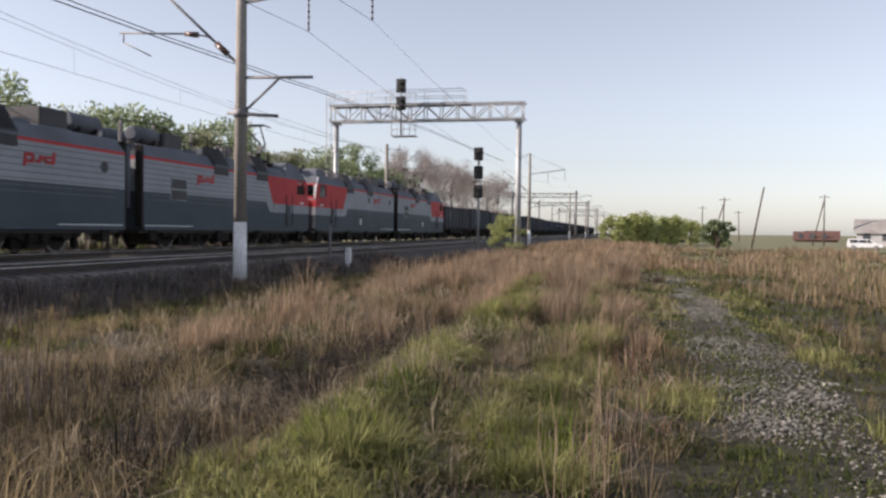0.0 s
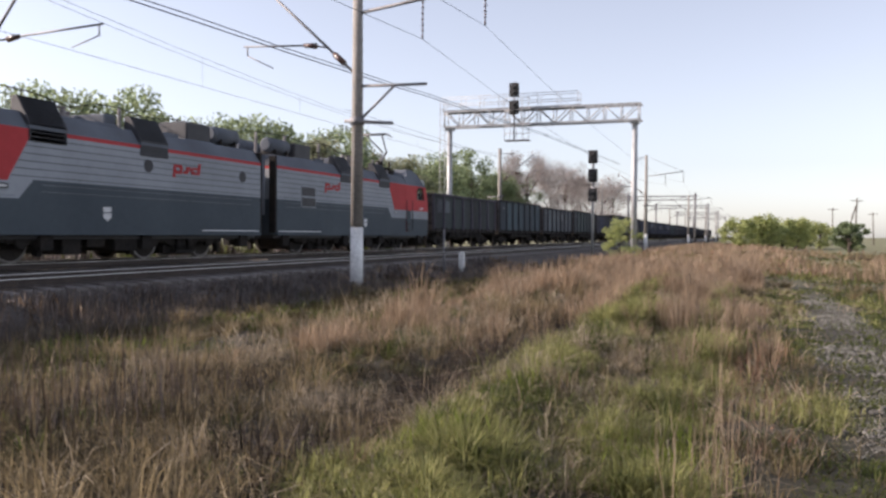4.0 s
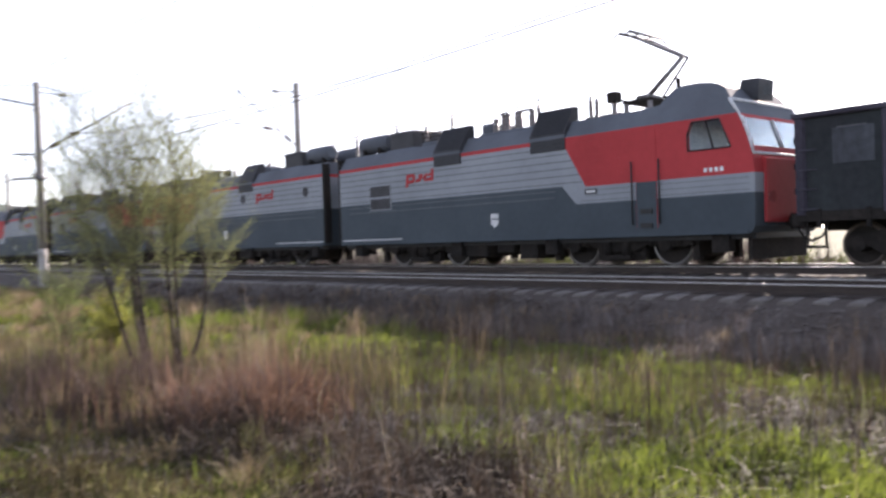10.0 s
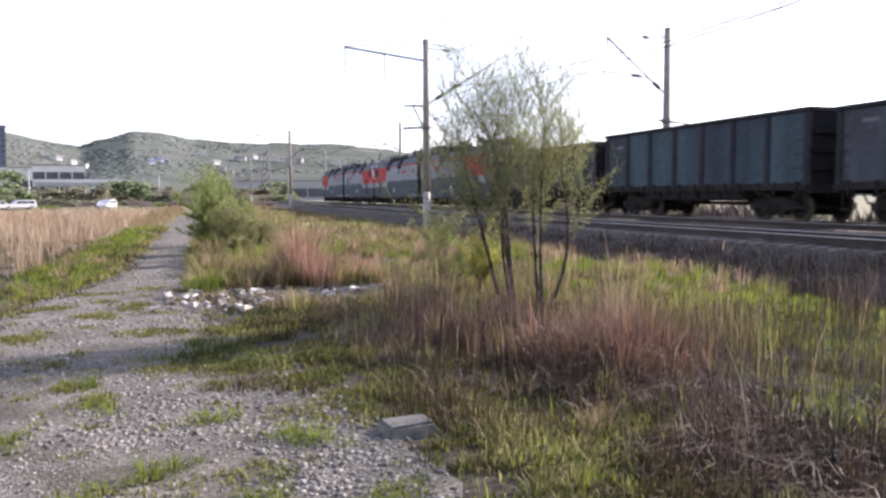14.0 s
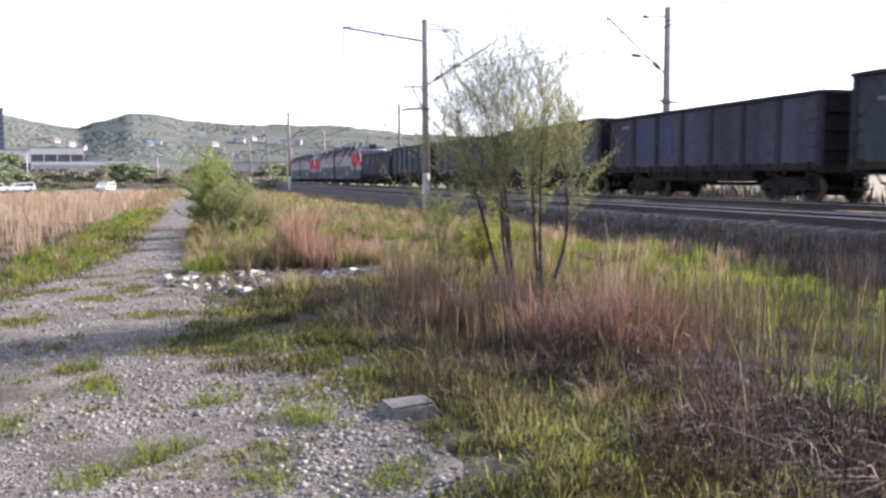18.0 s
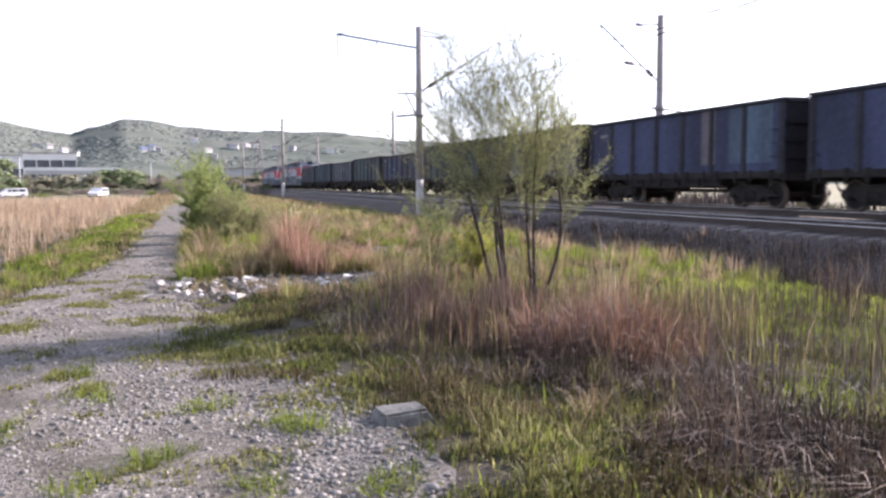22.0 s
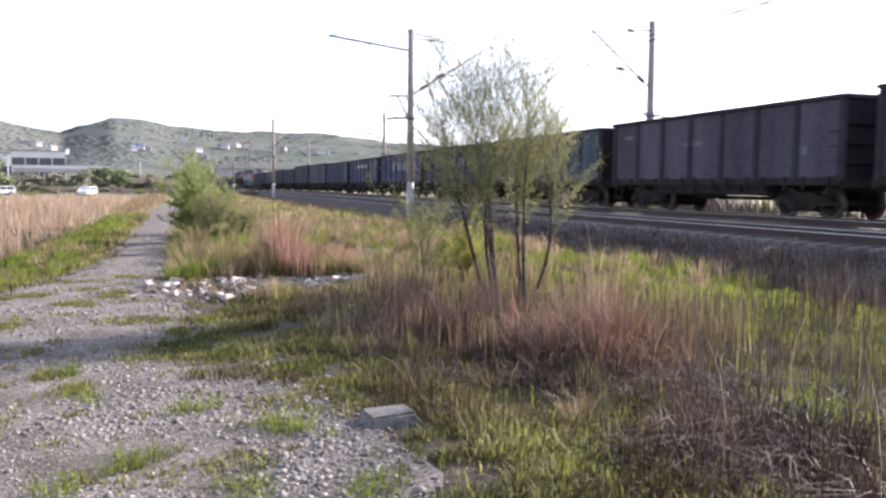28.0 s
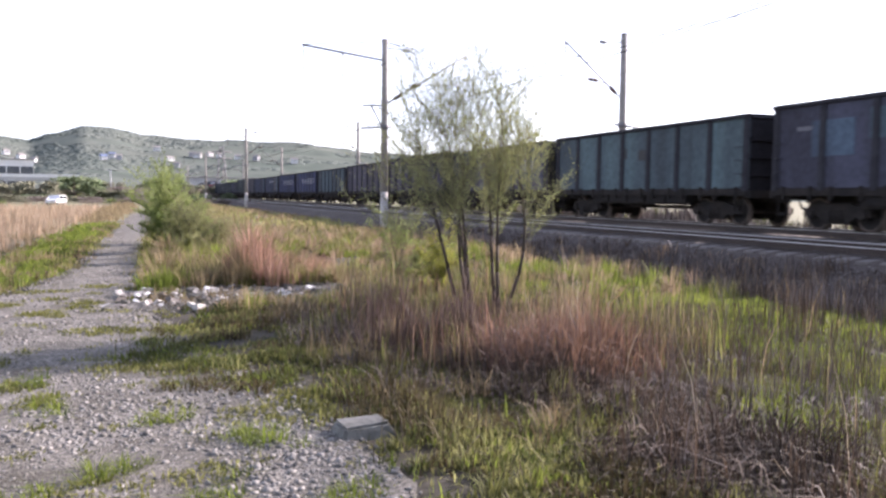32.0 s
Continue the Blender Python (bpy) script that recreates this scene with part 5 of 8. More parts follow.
def leaf_cloud(centres, radii, count, size, narrow, rng, droop=0.3):
    """Small leaf faces scattered in clumps; returns verts and quads."""
    w = np.array(radii, float) ** 2
    pick = rng.choice(len(centres), count, p=w / w.sum())
    d = rng.normal(size=(count, 3))
    d /= np.linalg.norm(d, axis=1)[:, None]
    p = np.array(centres)[pick] + d * (np.array(radii)[pick] * rng.rand(count) ** 0.45)[:, None] * (1, 1, 0.8)
    a = rng.normal(size=(count, 3))
    a[:, 2] -= droop
    a /= np.linalg.norm(a, axis=1)[:, None]
    b = np.cross(a, rng.normal(size=(count, 3)))
    b /= np.linalg.norm(b, axis=1)[:, None]
    s = size * (0.6 + 0.8 * rng.rand(count))[:, None]
    a, b = a * s, b * s * narrow
    v = np.stack([p - a, p + b * 0.9 - a * 0.1, p + a, p - b * 0.9 - a * 0.1], 1).reshape(-1, 3)
    return v, np.arange(count * 4).reshape(-1, 4)


def limb(bm, p, q, r0, r1, bend, rng, steps=5, n=6):
    """A bent, tapering limb; returns its points."""
    p, q = Vector(p), Vector(q)
    side = Vector(rng.normal(size=3)) * bend * (q - p).length
    pts = [p.lerp(q, i / steps) + side * math.sin(math.pi * i / steps) for i in range(steps + 1)]
    for i in range(steps):
        rod(bm, pts[i], pts[i + 1], r0 + (r1 - r0) * i / steps, r0 + (r1 - r0) * (i + 1) / steps, n=n)
    return pts


def tree(label, seed, high, wide, leaf, leaves, size, trunk=0.18, low=0.25, narrow=0.6, clumps=26, category="tree", group="trees behind the railway", every=3):
    """A trunk with limbs and an uneven crown of small leaves in clumps."""
    rng = np.random.RandomState(seed)
    e = thing("tree" if category == "tree" else "shrub", label, category, group)
    bm = bmesh.new()
    top = (rng.normal() * 0.1 * wide, rng.normal() * 0.1 * wide, high * 0.8)
    spine = limb(bm, (0, 0, -0.3), top, trunk, trunk * 0.25, 0.04, rng, 6)
    part("trunk", bm, M["bark"], e)
    cen, rad = [], []
    for k in range(clumps):
        f = low + (1 - low) * rng.rand() ** 0.8
        a = rng.rand() * 6.283
        out = wide * (0.35 + 0.65 * rng.rand()) * math.sqrt(max(0.08, 1 - ((f - 0.5) / 0.62) ** 2))
        c = Vector((math.cos(a) * out, math.sin(a) * out, high * f * 0.97))
        start = spine[min(6, max(1, int(f * 5)))]
        if k % every == 0:
            bm = bmesh.new()
            limb(bm, start, c, trunk * 0.35, trunk * 0.08, 0.06, rng, 4)
            part("branch", bm, M["bark"], e)
        cen.append(tuple(c)), rad.append(wide * (0.16 + 0.22 * rng.rand()))
    v, f = leaf_cloud(cen, rad, leaves, size, narrow, rng)
    crown = new("crown", fast_mesh("crown", v, f, leaf))
    crown.parent = e
    return e


def scatter(template, spots):
    first = True
    for x, y, rz, *size in spots:
        m = pose(x, y, float(ground_z(x, y)), 0, 0, rz)
        if size:
            m = m @ Matrix.Diagonal((size[0], size[0], size[1], 1))
        if first:
            template.matrix_basis, first = m, False
        else:
            copy_thing(template, m)


def woods():
    rng = np.random.RandomState(3)
    kinds = [tree("broad green tree in fresh spring leaf", 11, 11.5, 4.2, M["leaf_tree"], 4700, 0.17, clumps=40),
             tree("rounded olive-green tree with loose crown", 12, 10.5, 3.8, M["leaf_dull"], 4700, 0.165, clumps=40),
             tree("tall green tree with uneven crown", 13, 13.0, 4.0, M["leaf_tree"], 4700, 0.17, clumps=40),
             tree("pale yellow-green tree in young leaf", 14, 10.0, 3.6, M["leaf_bright"], 4700, 0.16, clumps=40)]
    spots = [[] for _ in kinds]
    for i, x in enumerate(np.concatenate([np.arange(42, 150, 5.2), np.arange(46, 150, 9)])):
        y = 42 + rng.normal() * 2.5 + (6 if i > 20 else 0) - 0.03 * (x - 42)
        spots[rng.choice(4, p=[0.4, 0.25, 0.25, 0.1])].append((x + rng.normal(), y, rng.rand() * 360))
    for k, s in zip(kinds, spots):
        scatter(k, s)
    bare = tree("leafless grey tree with a haze of fine twigs", 15, 15.0, 5.6, M["twig"], 6000, 0.5, narrow=0.045, clumps=46, low=0.1)
    scatter(bare, [(132 + 8.5 * i + rng.normal() * 2, 36 + rng.normal() * 3, rng.rand() * 360) for i in range(11)])
    conifer = tree("small dark young pine", 16, 5.6, 1.5, M["leaf_dull"], 1500, 0.25, narrow=0.3, low=0.1, trunk=0.1)
    scatter(conifer, [(1.4, 58, 0)])
    # shrubs on the open side
    b = tree("bright green roadside shrub thicket", 21, 3.7, 2.5, M["leaf_willow"], 2200, 0.17, low=0.03, clumps=44, category="shrub", group="far shrubs")
    spots = [(118 + 3 * i + rng.normal(), 2.2 - 1.55 * i + rng.normal() * 0.7, rng.rand() * 360, 1.0, 0.95 + 0.3 * rng.rand()) for i in range(8)]
    scatter(b, spots)
    b = tree("dense dark green shrub", 22, 3.6, 1.7, M["leaf_tree"], 2600, 0.15, low=0.1, category="shrub", group="far shrubs")
    scatter(b, [(106, -10.4, 10), (109, -11.0, 90), (150, -8.5, 80)])
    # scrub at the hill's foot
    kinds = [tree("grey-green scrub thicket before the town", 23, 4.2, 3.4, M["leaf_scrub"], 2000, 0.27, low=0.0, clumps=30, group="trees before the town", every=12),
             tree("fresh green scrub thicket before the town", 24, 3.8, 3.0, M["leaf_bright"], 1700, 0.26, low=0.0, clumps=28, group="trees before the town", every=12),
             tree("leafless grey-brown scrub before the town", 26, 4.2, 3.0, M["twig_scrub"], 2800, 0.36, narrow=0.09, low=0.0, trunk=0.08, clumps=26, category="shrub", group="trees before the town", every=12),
             tree("dark olive scrub thicket before the town", 27, 4.4, 3.0, M["leaf_tree"], 1800, 0.26, low=0.0, clumps=28, group="trees before the town", every=12)]
    sp = [[], [], [], []]
    for i in range(130):
        near = i < 44
        az, r = radians(83.5 + 20 * (i * 0.618 % 1) if near else 84 + 19.5 * rng.rand()), 138 + 70 * rng.rand() if near else 215 + 90 * rng.rand()
        wide = (0.7 + 0.5 * rng.rand()) if near else 1.3 + 0.9 * rng.rand()
        sp[rng.choice(4, p=[0.42, 0.12, 0.34, 0.12])].append((-math.sin(az) * r, math.cos(az) * r, rng.rand() * 360, wide, (0.25 + 0.75 * rng.rand() ** 1.5) if near else 1.5 + 1.5 * rng.rand() ** 1.3))
    for k, q in zip(kinds, sp):
        scatter(k, q)


def hill():
    az = np.radians(np.arange(30, 135, 0.35))
    r = np.concatenate([np.linspace(520, 1900, 60), [2300, 2800]])
    A, R = np.meshgrid(az, r, indexing="ij")
    el = np.interp(np.degrees(A), [30, 50, 60, 70, 76.6, 80.3, 87.2, 90, 92, 93.6, 95, 96.6, 99, 101, 106, 115, 125, 135], [0.3, 0.9, 1.6, 2.7, 3.1, 3.5, 3.6, 3.75, 4.15, 4.2, 3.8, 3.3, 3.6, 3.95, 4.3, 3.6, 2.4, 1.2])
    f = np.clip((R - 560) / 1150, 0, 1)
    f = f * f * (3 - 2 * f)
    X, Y = -np.sin(A) * R, np.cos(A) * R
    Z = np.tan(np.radians(el)) * 1700 * f * (1 + 0.35 * (lumps(X, Y, 260, 3) - 0.5) * (1 - f)) - 1.5
    Z += (lumps(X, Y, 60, 5) - 0.5) * 9 * f + (lumps(X, Y, 22, 6) - 0.5) * 5 * f - 4 * f
    n, k = X.shape
    idx = np.arange(n * k).reshape(n, k)
    q = np.stack([idx[:-1, :-1], idx[:-1, 1:], idx[1:, 1:], idx[1:, :-1]], -1).reshape(-1, 4)
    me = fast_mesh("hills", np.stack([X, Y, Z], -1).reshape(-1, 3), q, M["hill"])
    tagged(new("hills", me), "low wooded hills behind the town, haze put into their colour", "hill", kind="structure")
    # crowns of the woods standing in patches on it
    rng = np.random.RandomState(31)
    a, d = np.radians(rng.uniform(66, 106, 30000)), np.sqrt(rng.uniform(620.0 ** 2, 1760.0 ** 2, 30000))
    keep = lumps(-np.sin(a) * d, np.cos(a) * d, 110, 33) + 0.5 * lumps(-np.sin(a) * d, np.cos(a) * d, 35, 34) + 0.16 * (d - 1100) / 500 > 0.8
    a, d = a[keep], d[keep]
    m = len(a)
    gi = np.clip((a - az[0]) / (az[1] - az[0]), 0, len(az) - 1.01)
    gj = np.interp(d, r, np.arange(len(r)))
    i0, j0 = gi.astype(int), np.minimum(gj.astype(int), len(r) - 2)
    fa, fr = gi - i0, gj - j0
    foot = (Z[i0, j0] * (1 - fr) + Z[i0, j0 + 1] * fr) * (1 - fa) + (Z[i0 + 1, j0] * (1 - fr) + Z[i0 + 1, j0 + 1] * fr) * fa
    ring = [(math.cos(k * 1.0472) * w, math.sin(k * 1.0472) * w, h) for w, h in ((1.0, -0.1), (0.75, 0.1)) for k in range(6)] + [(0, 0, 0.2)]
    fc = [(k, (k + 1) % 6, 6 + (k + 1) % 6) for k in range(6)] + [(k, 6 + (k + 1) % 6, 6 + k) for k in range(6)] + [(6 + k, 6 + (k + 1) % 6, 12) for k in range(6)]
    v = np.array(ring)[None] * (0.75 + 0.5 * rng.rand(m, 13, 1)) * rng.uniform(3, 6.5, m)[:, None, None]
    v += np.stack([-np.sin(a) * d, np.cos(a) * d, foot - 0.2], 1)[:, None]
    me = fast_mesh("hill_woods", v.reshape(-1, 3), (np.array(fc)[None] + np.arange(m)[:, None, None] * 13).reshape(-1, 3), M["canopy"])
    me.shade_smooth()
    tagged(new("hill_woods", me), "spring woods in patches on the hills, coloured grey-green with haze", "woods", kind="stuff")
    return lambda a, d: float(np.interp(d, r, Z[np.abs(az - radians(a)).argmin()]))


def house(x, y, z, rz, w, d, h, roof, label, wall="plaster", group="houses on the hillside"):
    e = thing("house", label, "house", group, pose(x, y, z, 0, 0, rz))
    boxpart("wall", (-w / 2, w / 2, -d / 2, d / 2, -2, h), M[wall], e)
    bm = bmesh.new()
    o = 0.5
    a = [bm.verts.new(c) for c in ((-w / 2 - o, -d / 2 - o, h), (w / 2 + o, -d / 2 - o, h), (w / 2 + o, d / 2 + o, h), (-w / 2 - o, d / 2 + o, h), (-w / 2 - o, 0, h + d * 0.42), (w / 2 + o, 0, h + d * 0.42))]
    for f in ((0, 1, 5, 4), (2, 3, 4, 5), (3, 0, 4), (1, 2, 5), (3, 2, 1, 0)):
        bm.faces.new([a[i] for i in f])
    part("roof", bm, M[roof], e)
    for s in (-1, 1):
        for i in range(max(2, int(w / 3))):
            x0 = -w / 2 + 1 + i * 3
            if x0 + 1.2 < w / 2:
                boxpart("window", (x0, x0 + 1.2, s * d / 2 - 0.06, s * d / 2 + 0.06, 1.0, 2.3), M["window"], e)
    return e


def block_building(name, label, az, r, w, d, h, floors, bays, wall="plaster", group="town buildings", z=0.0, band=False):
    a = radians(az)
    e = thing(name, label, "building", group, pose(-math.sin(a) * r, math.cos(a) * r, z, 0, 0, az))
    boxpart("wall", (-w / 2, w / 2, -d / 2, d / 2, -3, h), M[wall], e)
    boxpart("roof", (-w / 2 - 0.4, w / 2 + 0.4, -d / 2 - 0.4, d / 2 + 0.4, h, h + 0.6), M["roof_grey"], e)
    for i in range(floors):
        z0 = 1.2 + i * (h - 1) / floors
        for j in range(bays):
            x0 = -w / 2 + (j + (0.04 if band else 0.22)) * w / bays
            boxpart("window", (x0, x0 + w / bays * (0.92 if band else 0.56), -d / 2 - 0.08, -d / 2 + 0.1, z0, z0 + (h - 1) / floors * 0.52), M["window"], e)


def overpass():
    """A long low road bridge before the town: deck, parapet and piers."""
    a = radians(96.4)
    e = thing("overpass", "long grey concrete road overpass before the town", "bridge", m=pose(-math.sin(a) * 380, math.cos(a) * 380, 0, 0, 0, 96.4))
    boxpart("deck", (-19, 17, -5, 5, 6.4, 7.9), M["facade"], e)
    boxpart("parapet", (-19, 17, -5.2, -5.0, 7.6, 8.9), M["plaster"], e, "pale concrete parapet")
    for i in range(7):
        boxpart("pier", (-18.0 + 5.6 * i, -17.1 + 5.6 * i, -4, 4, -1.5, 6.4), M["facade"], e)


def town(hz):
    rng = np.random.RandomState(8)
    block_building("factory_hall", "white industrial hall with a dark lower bay", 101.9, 470, 42, 20, 14, 1, 3, band=True, z=2)
    block_building("factory_hall", "pale industrial building with a flat roof and a dark slot", 97.9, 430, 22, 18, 14, 2, 4, band=True, z=2)
    block_building("tower_block", "tall blue-glazed apartment tower above the town", 101.55, 640, 17, 16, 47, 13, 5, "tower_glass", z=2)
    block_building("long_depot", "low pale storage building with a dark gate", 103.0, 330, 30, 12, 7.5, 1, 6)
    block_building("long_depot", "low grey industrial shed beyond the tracks", 84.5, 420, 60, 14, 9, 1, 8, "facade", band=True)
    overpass()
    kinds = (("plaster", "roof_grey", "white plastered hillside house with a grey roof"), ("plaster", "roof_blue", "white hillside house with a blue metal roof"),
             ("facade", "roof_grey", "grey hillside house with a pitched roof"))
    # direction and height above the horizon of each house, in degrees, and its kind
    homes = ((98.6, 2.3, 2), (97.9, 2.2, 0), (97.1, 1.95, 0), (97.6, 1.6, 2), (96.4, 1.75, 0), (99.3, 1.55, 2), (92.4, 2.0, 1), (91.9, 2.15, 1), (91.5, 2.05, 2),
             (89.2, 2.7, 0), (88.4, 2.0, 0), (88.0, 1.6, 2), (87.0, 2.35, 2), (86.7, 2.3, 0), (85.9, 2.4, 0), (85.3, 2.35, 0), (84.1, 2.2, 0), (82.9, 2.2, 2), (80.4, 2.0, 0))
    for az, up, k in homes:
        rr = np.arange(640, 1650, 10.0)
        el = np.degrees(np.arctan([(hz(az, q) - 1.6) / q for q in rr]))
        r = float(rr[np.argmax(el > up)]) if (el > up).any() else 1600.0
        w, rf, lab = kinds[k]
        a = radians(az)
        house(-math.sin(a) * r, math.cos(a) * r, hz(az, r) + 2.6, az + rng.normal() * 25, (4.6 + 3.2 * rng.rand()) * r / 900, (3.6 + 1.6 * rng.rand()) * r / 900, 2.0 + 1.2 * rng.rand(), rf, lab, w)
    # houses and yard beyond the open field
    for az, r, w, h, rf, wall, lab in ((-105.6, 165, 10, 2.3, "roof_grey", "facade", "grey cottage with a broad pale roof"), (-101.9, 250, 8, 0.6, "brick", "brick", "low red-brown board shed"), (-101.0, 260, 6, 0.4, "brick", "brick", "long red-brown board shed"), (-107.5, 160, 10, 2.6, "roof_grey", "plaster", "white cottage with a grey roof")):
        a = radians(az)
        house(-math.sin(a) * r, math.cos(a) * r, -0.3, az, w, 6, h, rf, lab, wall, "farmstead beyond the field")


def car():
    """A pale estate car, side on."""
    a = radians(-104.3)
    e = thing("car", "white estate car parked on the far track", "car", m=pose(-math.sin(a) * 122, math.cos(a) * 122, -0.3, 0, 0, -104.3))
    bm = bmesh.new()
    prism(bm, [(-2.1, 0.35), (2.1, 0.35), (2.15, 0.75), (1.2, 0.92), (0.6, 1.45), (-1.9, 1.48), (-2.1, 0.9)], -0.82, 0.82)
    bmesh.ops.bevel(bm, geom=bm.edges[:], offset=0.06, segments=2, affect="EDGES")
    body = part("body", bm, M["car_white"], e)
    for s in (-1, 1):
        for x0, x1 in ((-1.75, -0.75), (-0.65, 0.2), (0.28, 0.75)):
            bm = bmesh.new()
            prism(bm, [(x0, 0.95), (x1 + (0.25 if x1 > 0.7 else 0), 0.95), (x1 - (0.2 if x1 > 0.7 else 0), 1.36), (x0, 1.36)], s * 0.815 - 0.015, s * 0.815 + 0.015)
            part("side_window", bm, M["window"], body)
        for x in (-1.3, 1.35):
            w = rodpart("wheel", (x, s * 0.7, 0.31), (x, s * 0.85, 0.31), 0.31, M["black"], e, n=18)
            rodpart("hub", (x, s * 0.84, 0.31), (x, s * 0.86, 0.31), 0.16, M["galv_light"], w, n=12)
    for az, r, turn in ((101.4, 136, 20), (100.1, 141, 200), (95.2, 137, 250)):
        a = radians(az)
        c = copy_thing(e, pose(-math.sin(a) * r, math.cos(a) * r, -0.3, 0, 0, az + turn))
        tagged(c, "white estate car parked before the town", "car", "parked cars")


def far_poles():
    def pole(az, r, high, lean, label, cross=True, strut=False):
        a = radians(az)
        e = thing("utility_pole", label, "pole", "wooden utility poles", pose(-math.sin(a) * r, math.cos(a) * r, -0.3, 0, lean, az))
        rodpart("shaft", (0, 0, -0.5), (0, 0, high), 0.14, M["timber"], e, r2=0.1)
        if cross:
            boxpart("cross_arm", (-0.9, 0.9, -0.05, 0.05, high - 0.5, high - 0.38), M["timber"], e)
        if strut:
            rodpart("strut", (-1.9, 0, -0.3), (-0.1, 0, high - 1.2), 0.11, M["timber"], e)
    pole(-97.75, 118, 8.3, 10, "leaning dark timber utility pole", False)
    pole(-95.95, 150, 8.2, 2, "timber utility pole with a strut", True, True)
    pole(-94.7, 190, 8.0, 0, "distant timber utility pole")
    pole(-97.0, 210, 7.5, -2, "distant timber utility pole")
    pole(-102.0, 160, 9.0, 0, "timber utility pole with a strut near the farm", True, True)
    pole(-0.33, 47, 8.0, 0, "thin timber utility pole behind the railway", False)
    for az, r, h in ((99.6, 190, 7.5), (92.0, 240, 8.0), (101.5, 230, 8.5)):
        a = radians(az)
        e = thing("lamp_post", "pale concrete lamp post before the town", "lamp post", "lamp posts before the town", pose(-math.sin(a) * r, math.cos(a) * r, -0.3))
        rodpart("shaft", (0, 0, -0.3), (0, 0, h), 0.16, M["galv_light"], e, r2=0.11)
        boxpart("lamp_head", (-0.2, 0.2, -0.9, 0.1, h - 0.1, h + 0.08), M["galv_light"], e)
    # steel lattice tower
    a = radians(85.15)
    R, H = 235.0, 14.8
    e = thing("lattice_tower", "grey steel lattice transmission tower", "tower", m=pose(-math.sin(a) * R, math.cos(a) * R, -0.3, 0, 0, 85))
    for sx in (-1, 1):
        for sy in (-1, 1):
            rodpart("leg", (sx * 1.6, sy * 1.6, 0), (sx * 0.4, sy * 0.4, H), 0.17, M["galv"], e, n=5)
    for k in range(8):
        z0, z1 = H * k / 8, H * (k + 1) / 8
        w0, w1 = 1.6 - 1.2 * k / 8, 1.6 - 1.2 * (k + 1) / 8
        for s in (-1, 1):
            rodpart("brace", (-w0, s * w0, z0), (w1, s * w1, z1), 0.1, M["galv"], e, n=4)
            rodpart("brace", (s * w0, -w0, z0), (s * w1, w1, z1), 0.1, M["galv"], e, n=4)
    for z in (H * 0.78, H * 0.9):
        rodpart("cross_arm", (-2.6, 0, z), (2.6, 0, z), 0.15, M["galv"], e, n=5)
    # rigid portals over the tracks further on
    for x in (178, 232, 300, 385):
        e = thing("line_portal", "grey steel portal carrying the overhead line", "portal", "portals over the tracks", pose(x, 0, 0))
        for y in (11.0, 24.5):
            rodpart("leg", (0, y, -0.5), (0, y, 10.4), 0.22, M["galv"], e)
        for z in (9.0, 9.8):
            boxpart("beam", (-0.12, 0.12, 10.5, 25, z - 0.09, z + 0.09), M["galv"], e)
        for i in range(9):
            y = 11 + 1.6 * i
            rodpart("lacing", (0, y, 9.0), (0, y + 0.8, 9.8), 0.05, M["galv"], e, n=4)
            rodpart("lacing", (0, y + 0.8, 9.8), (0, y + 1.6 if i < 8 else 24.6, 9.0), 0.05, M["galv"], e, n=4)


# ---- grass, weeds and stones ----
M["twig_willow"] = leafy("willow_twig_bark", (0.115, 0.10, 0.075), (0.21, 0.19, 0.135), through=0.1)
M["dry"] = leafy("dry_straw_grass", (0.148, 0.113, 0.065), (0.357, 0.283, 0.165), through=0.5, contrast=0.35)
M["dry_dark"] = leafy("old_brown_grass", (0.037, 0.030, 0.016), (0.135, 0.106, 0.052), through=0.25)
M["straw"] = leafy("bleached_straw", (0.235, 0.187, 0.131), (0.479, 0.400, 0.296), through=0.4)
M["reed"] = leafy("bleached_field_reed", (0.30, 0.225, 0.155), (0.50, 0.39, 0.28), through=0.5, contrast=0.25)
M["pale_green"] = leafy("pale_yellowish_grass", (0.16, 0.17, 0.055), (0.38, 0.37, 0.16), through=0.5)
M["pink"] = leafy("pinkish_dry_grass", (0.235, 0.165, 0.109), (0.435, 0.326, 0.231), through=0.5, contrast=0.3)
M["green"] = leafy("fresh_green_grass", (0.039, 0.057, 0.016), (0.131, 0.148, 0.044), through=0.45)
M["lime"] = leafy("bright_lime_grass", (0.109, 0.157, 0.024), (0.226, 0.270, 0.052), through=0.55, contrast=0.4)
M["yellow"] = leafy("yellowish_green_grass", (0.091, 0.100, 0.028), (0.270, 0.270, 0.096), through=0.45)
M["salmon"] = leafy("salmon_dry_grass", (0.261, 0.144, 0.100), (0.435, 0.278, 0.213), through=0.45)
M["red"] = leafy("reddish_dead_stems", (0.131, 0.070, 0.044), (0.322, 0.196, 0.131), through=0.3)
M["dark_weed"] = leafy("dark_dead_weeds", (0.021, 0.017, 0.015), (0.08, 0.058, 0.044), through=0.1)
M["grey_weed"] = leafy("grey_mauve_weeds", (0.083, 0.070, 0.067), (0.209, 0.178, 0.165), through=0.1)
M["mauve_weed"] = leafy("mauve_grey_weeds", (0.148, 0.126, 0.122), (0.313, 0.274, 0.261), through=0.2)
M["weed"] = leafy("grey_dead_weeds", (0.074, 0.061, 0.057), (0.174, 0.144, 0.131), through=0.1)
M["purple_stem"] = leafy("purplish_dead_stems", (0.085, 0.055, 0.05), (0.19, 0.135, 0.12), through=0.2)
M["brown"] = leafy("brown_dead_stems", (0.044, 0.030, 0.023), (0.139, 0.096, 0.065), through=0.15)
PLANTS = np.random.RandomState(21)
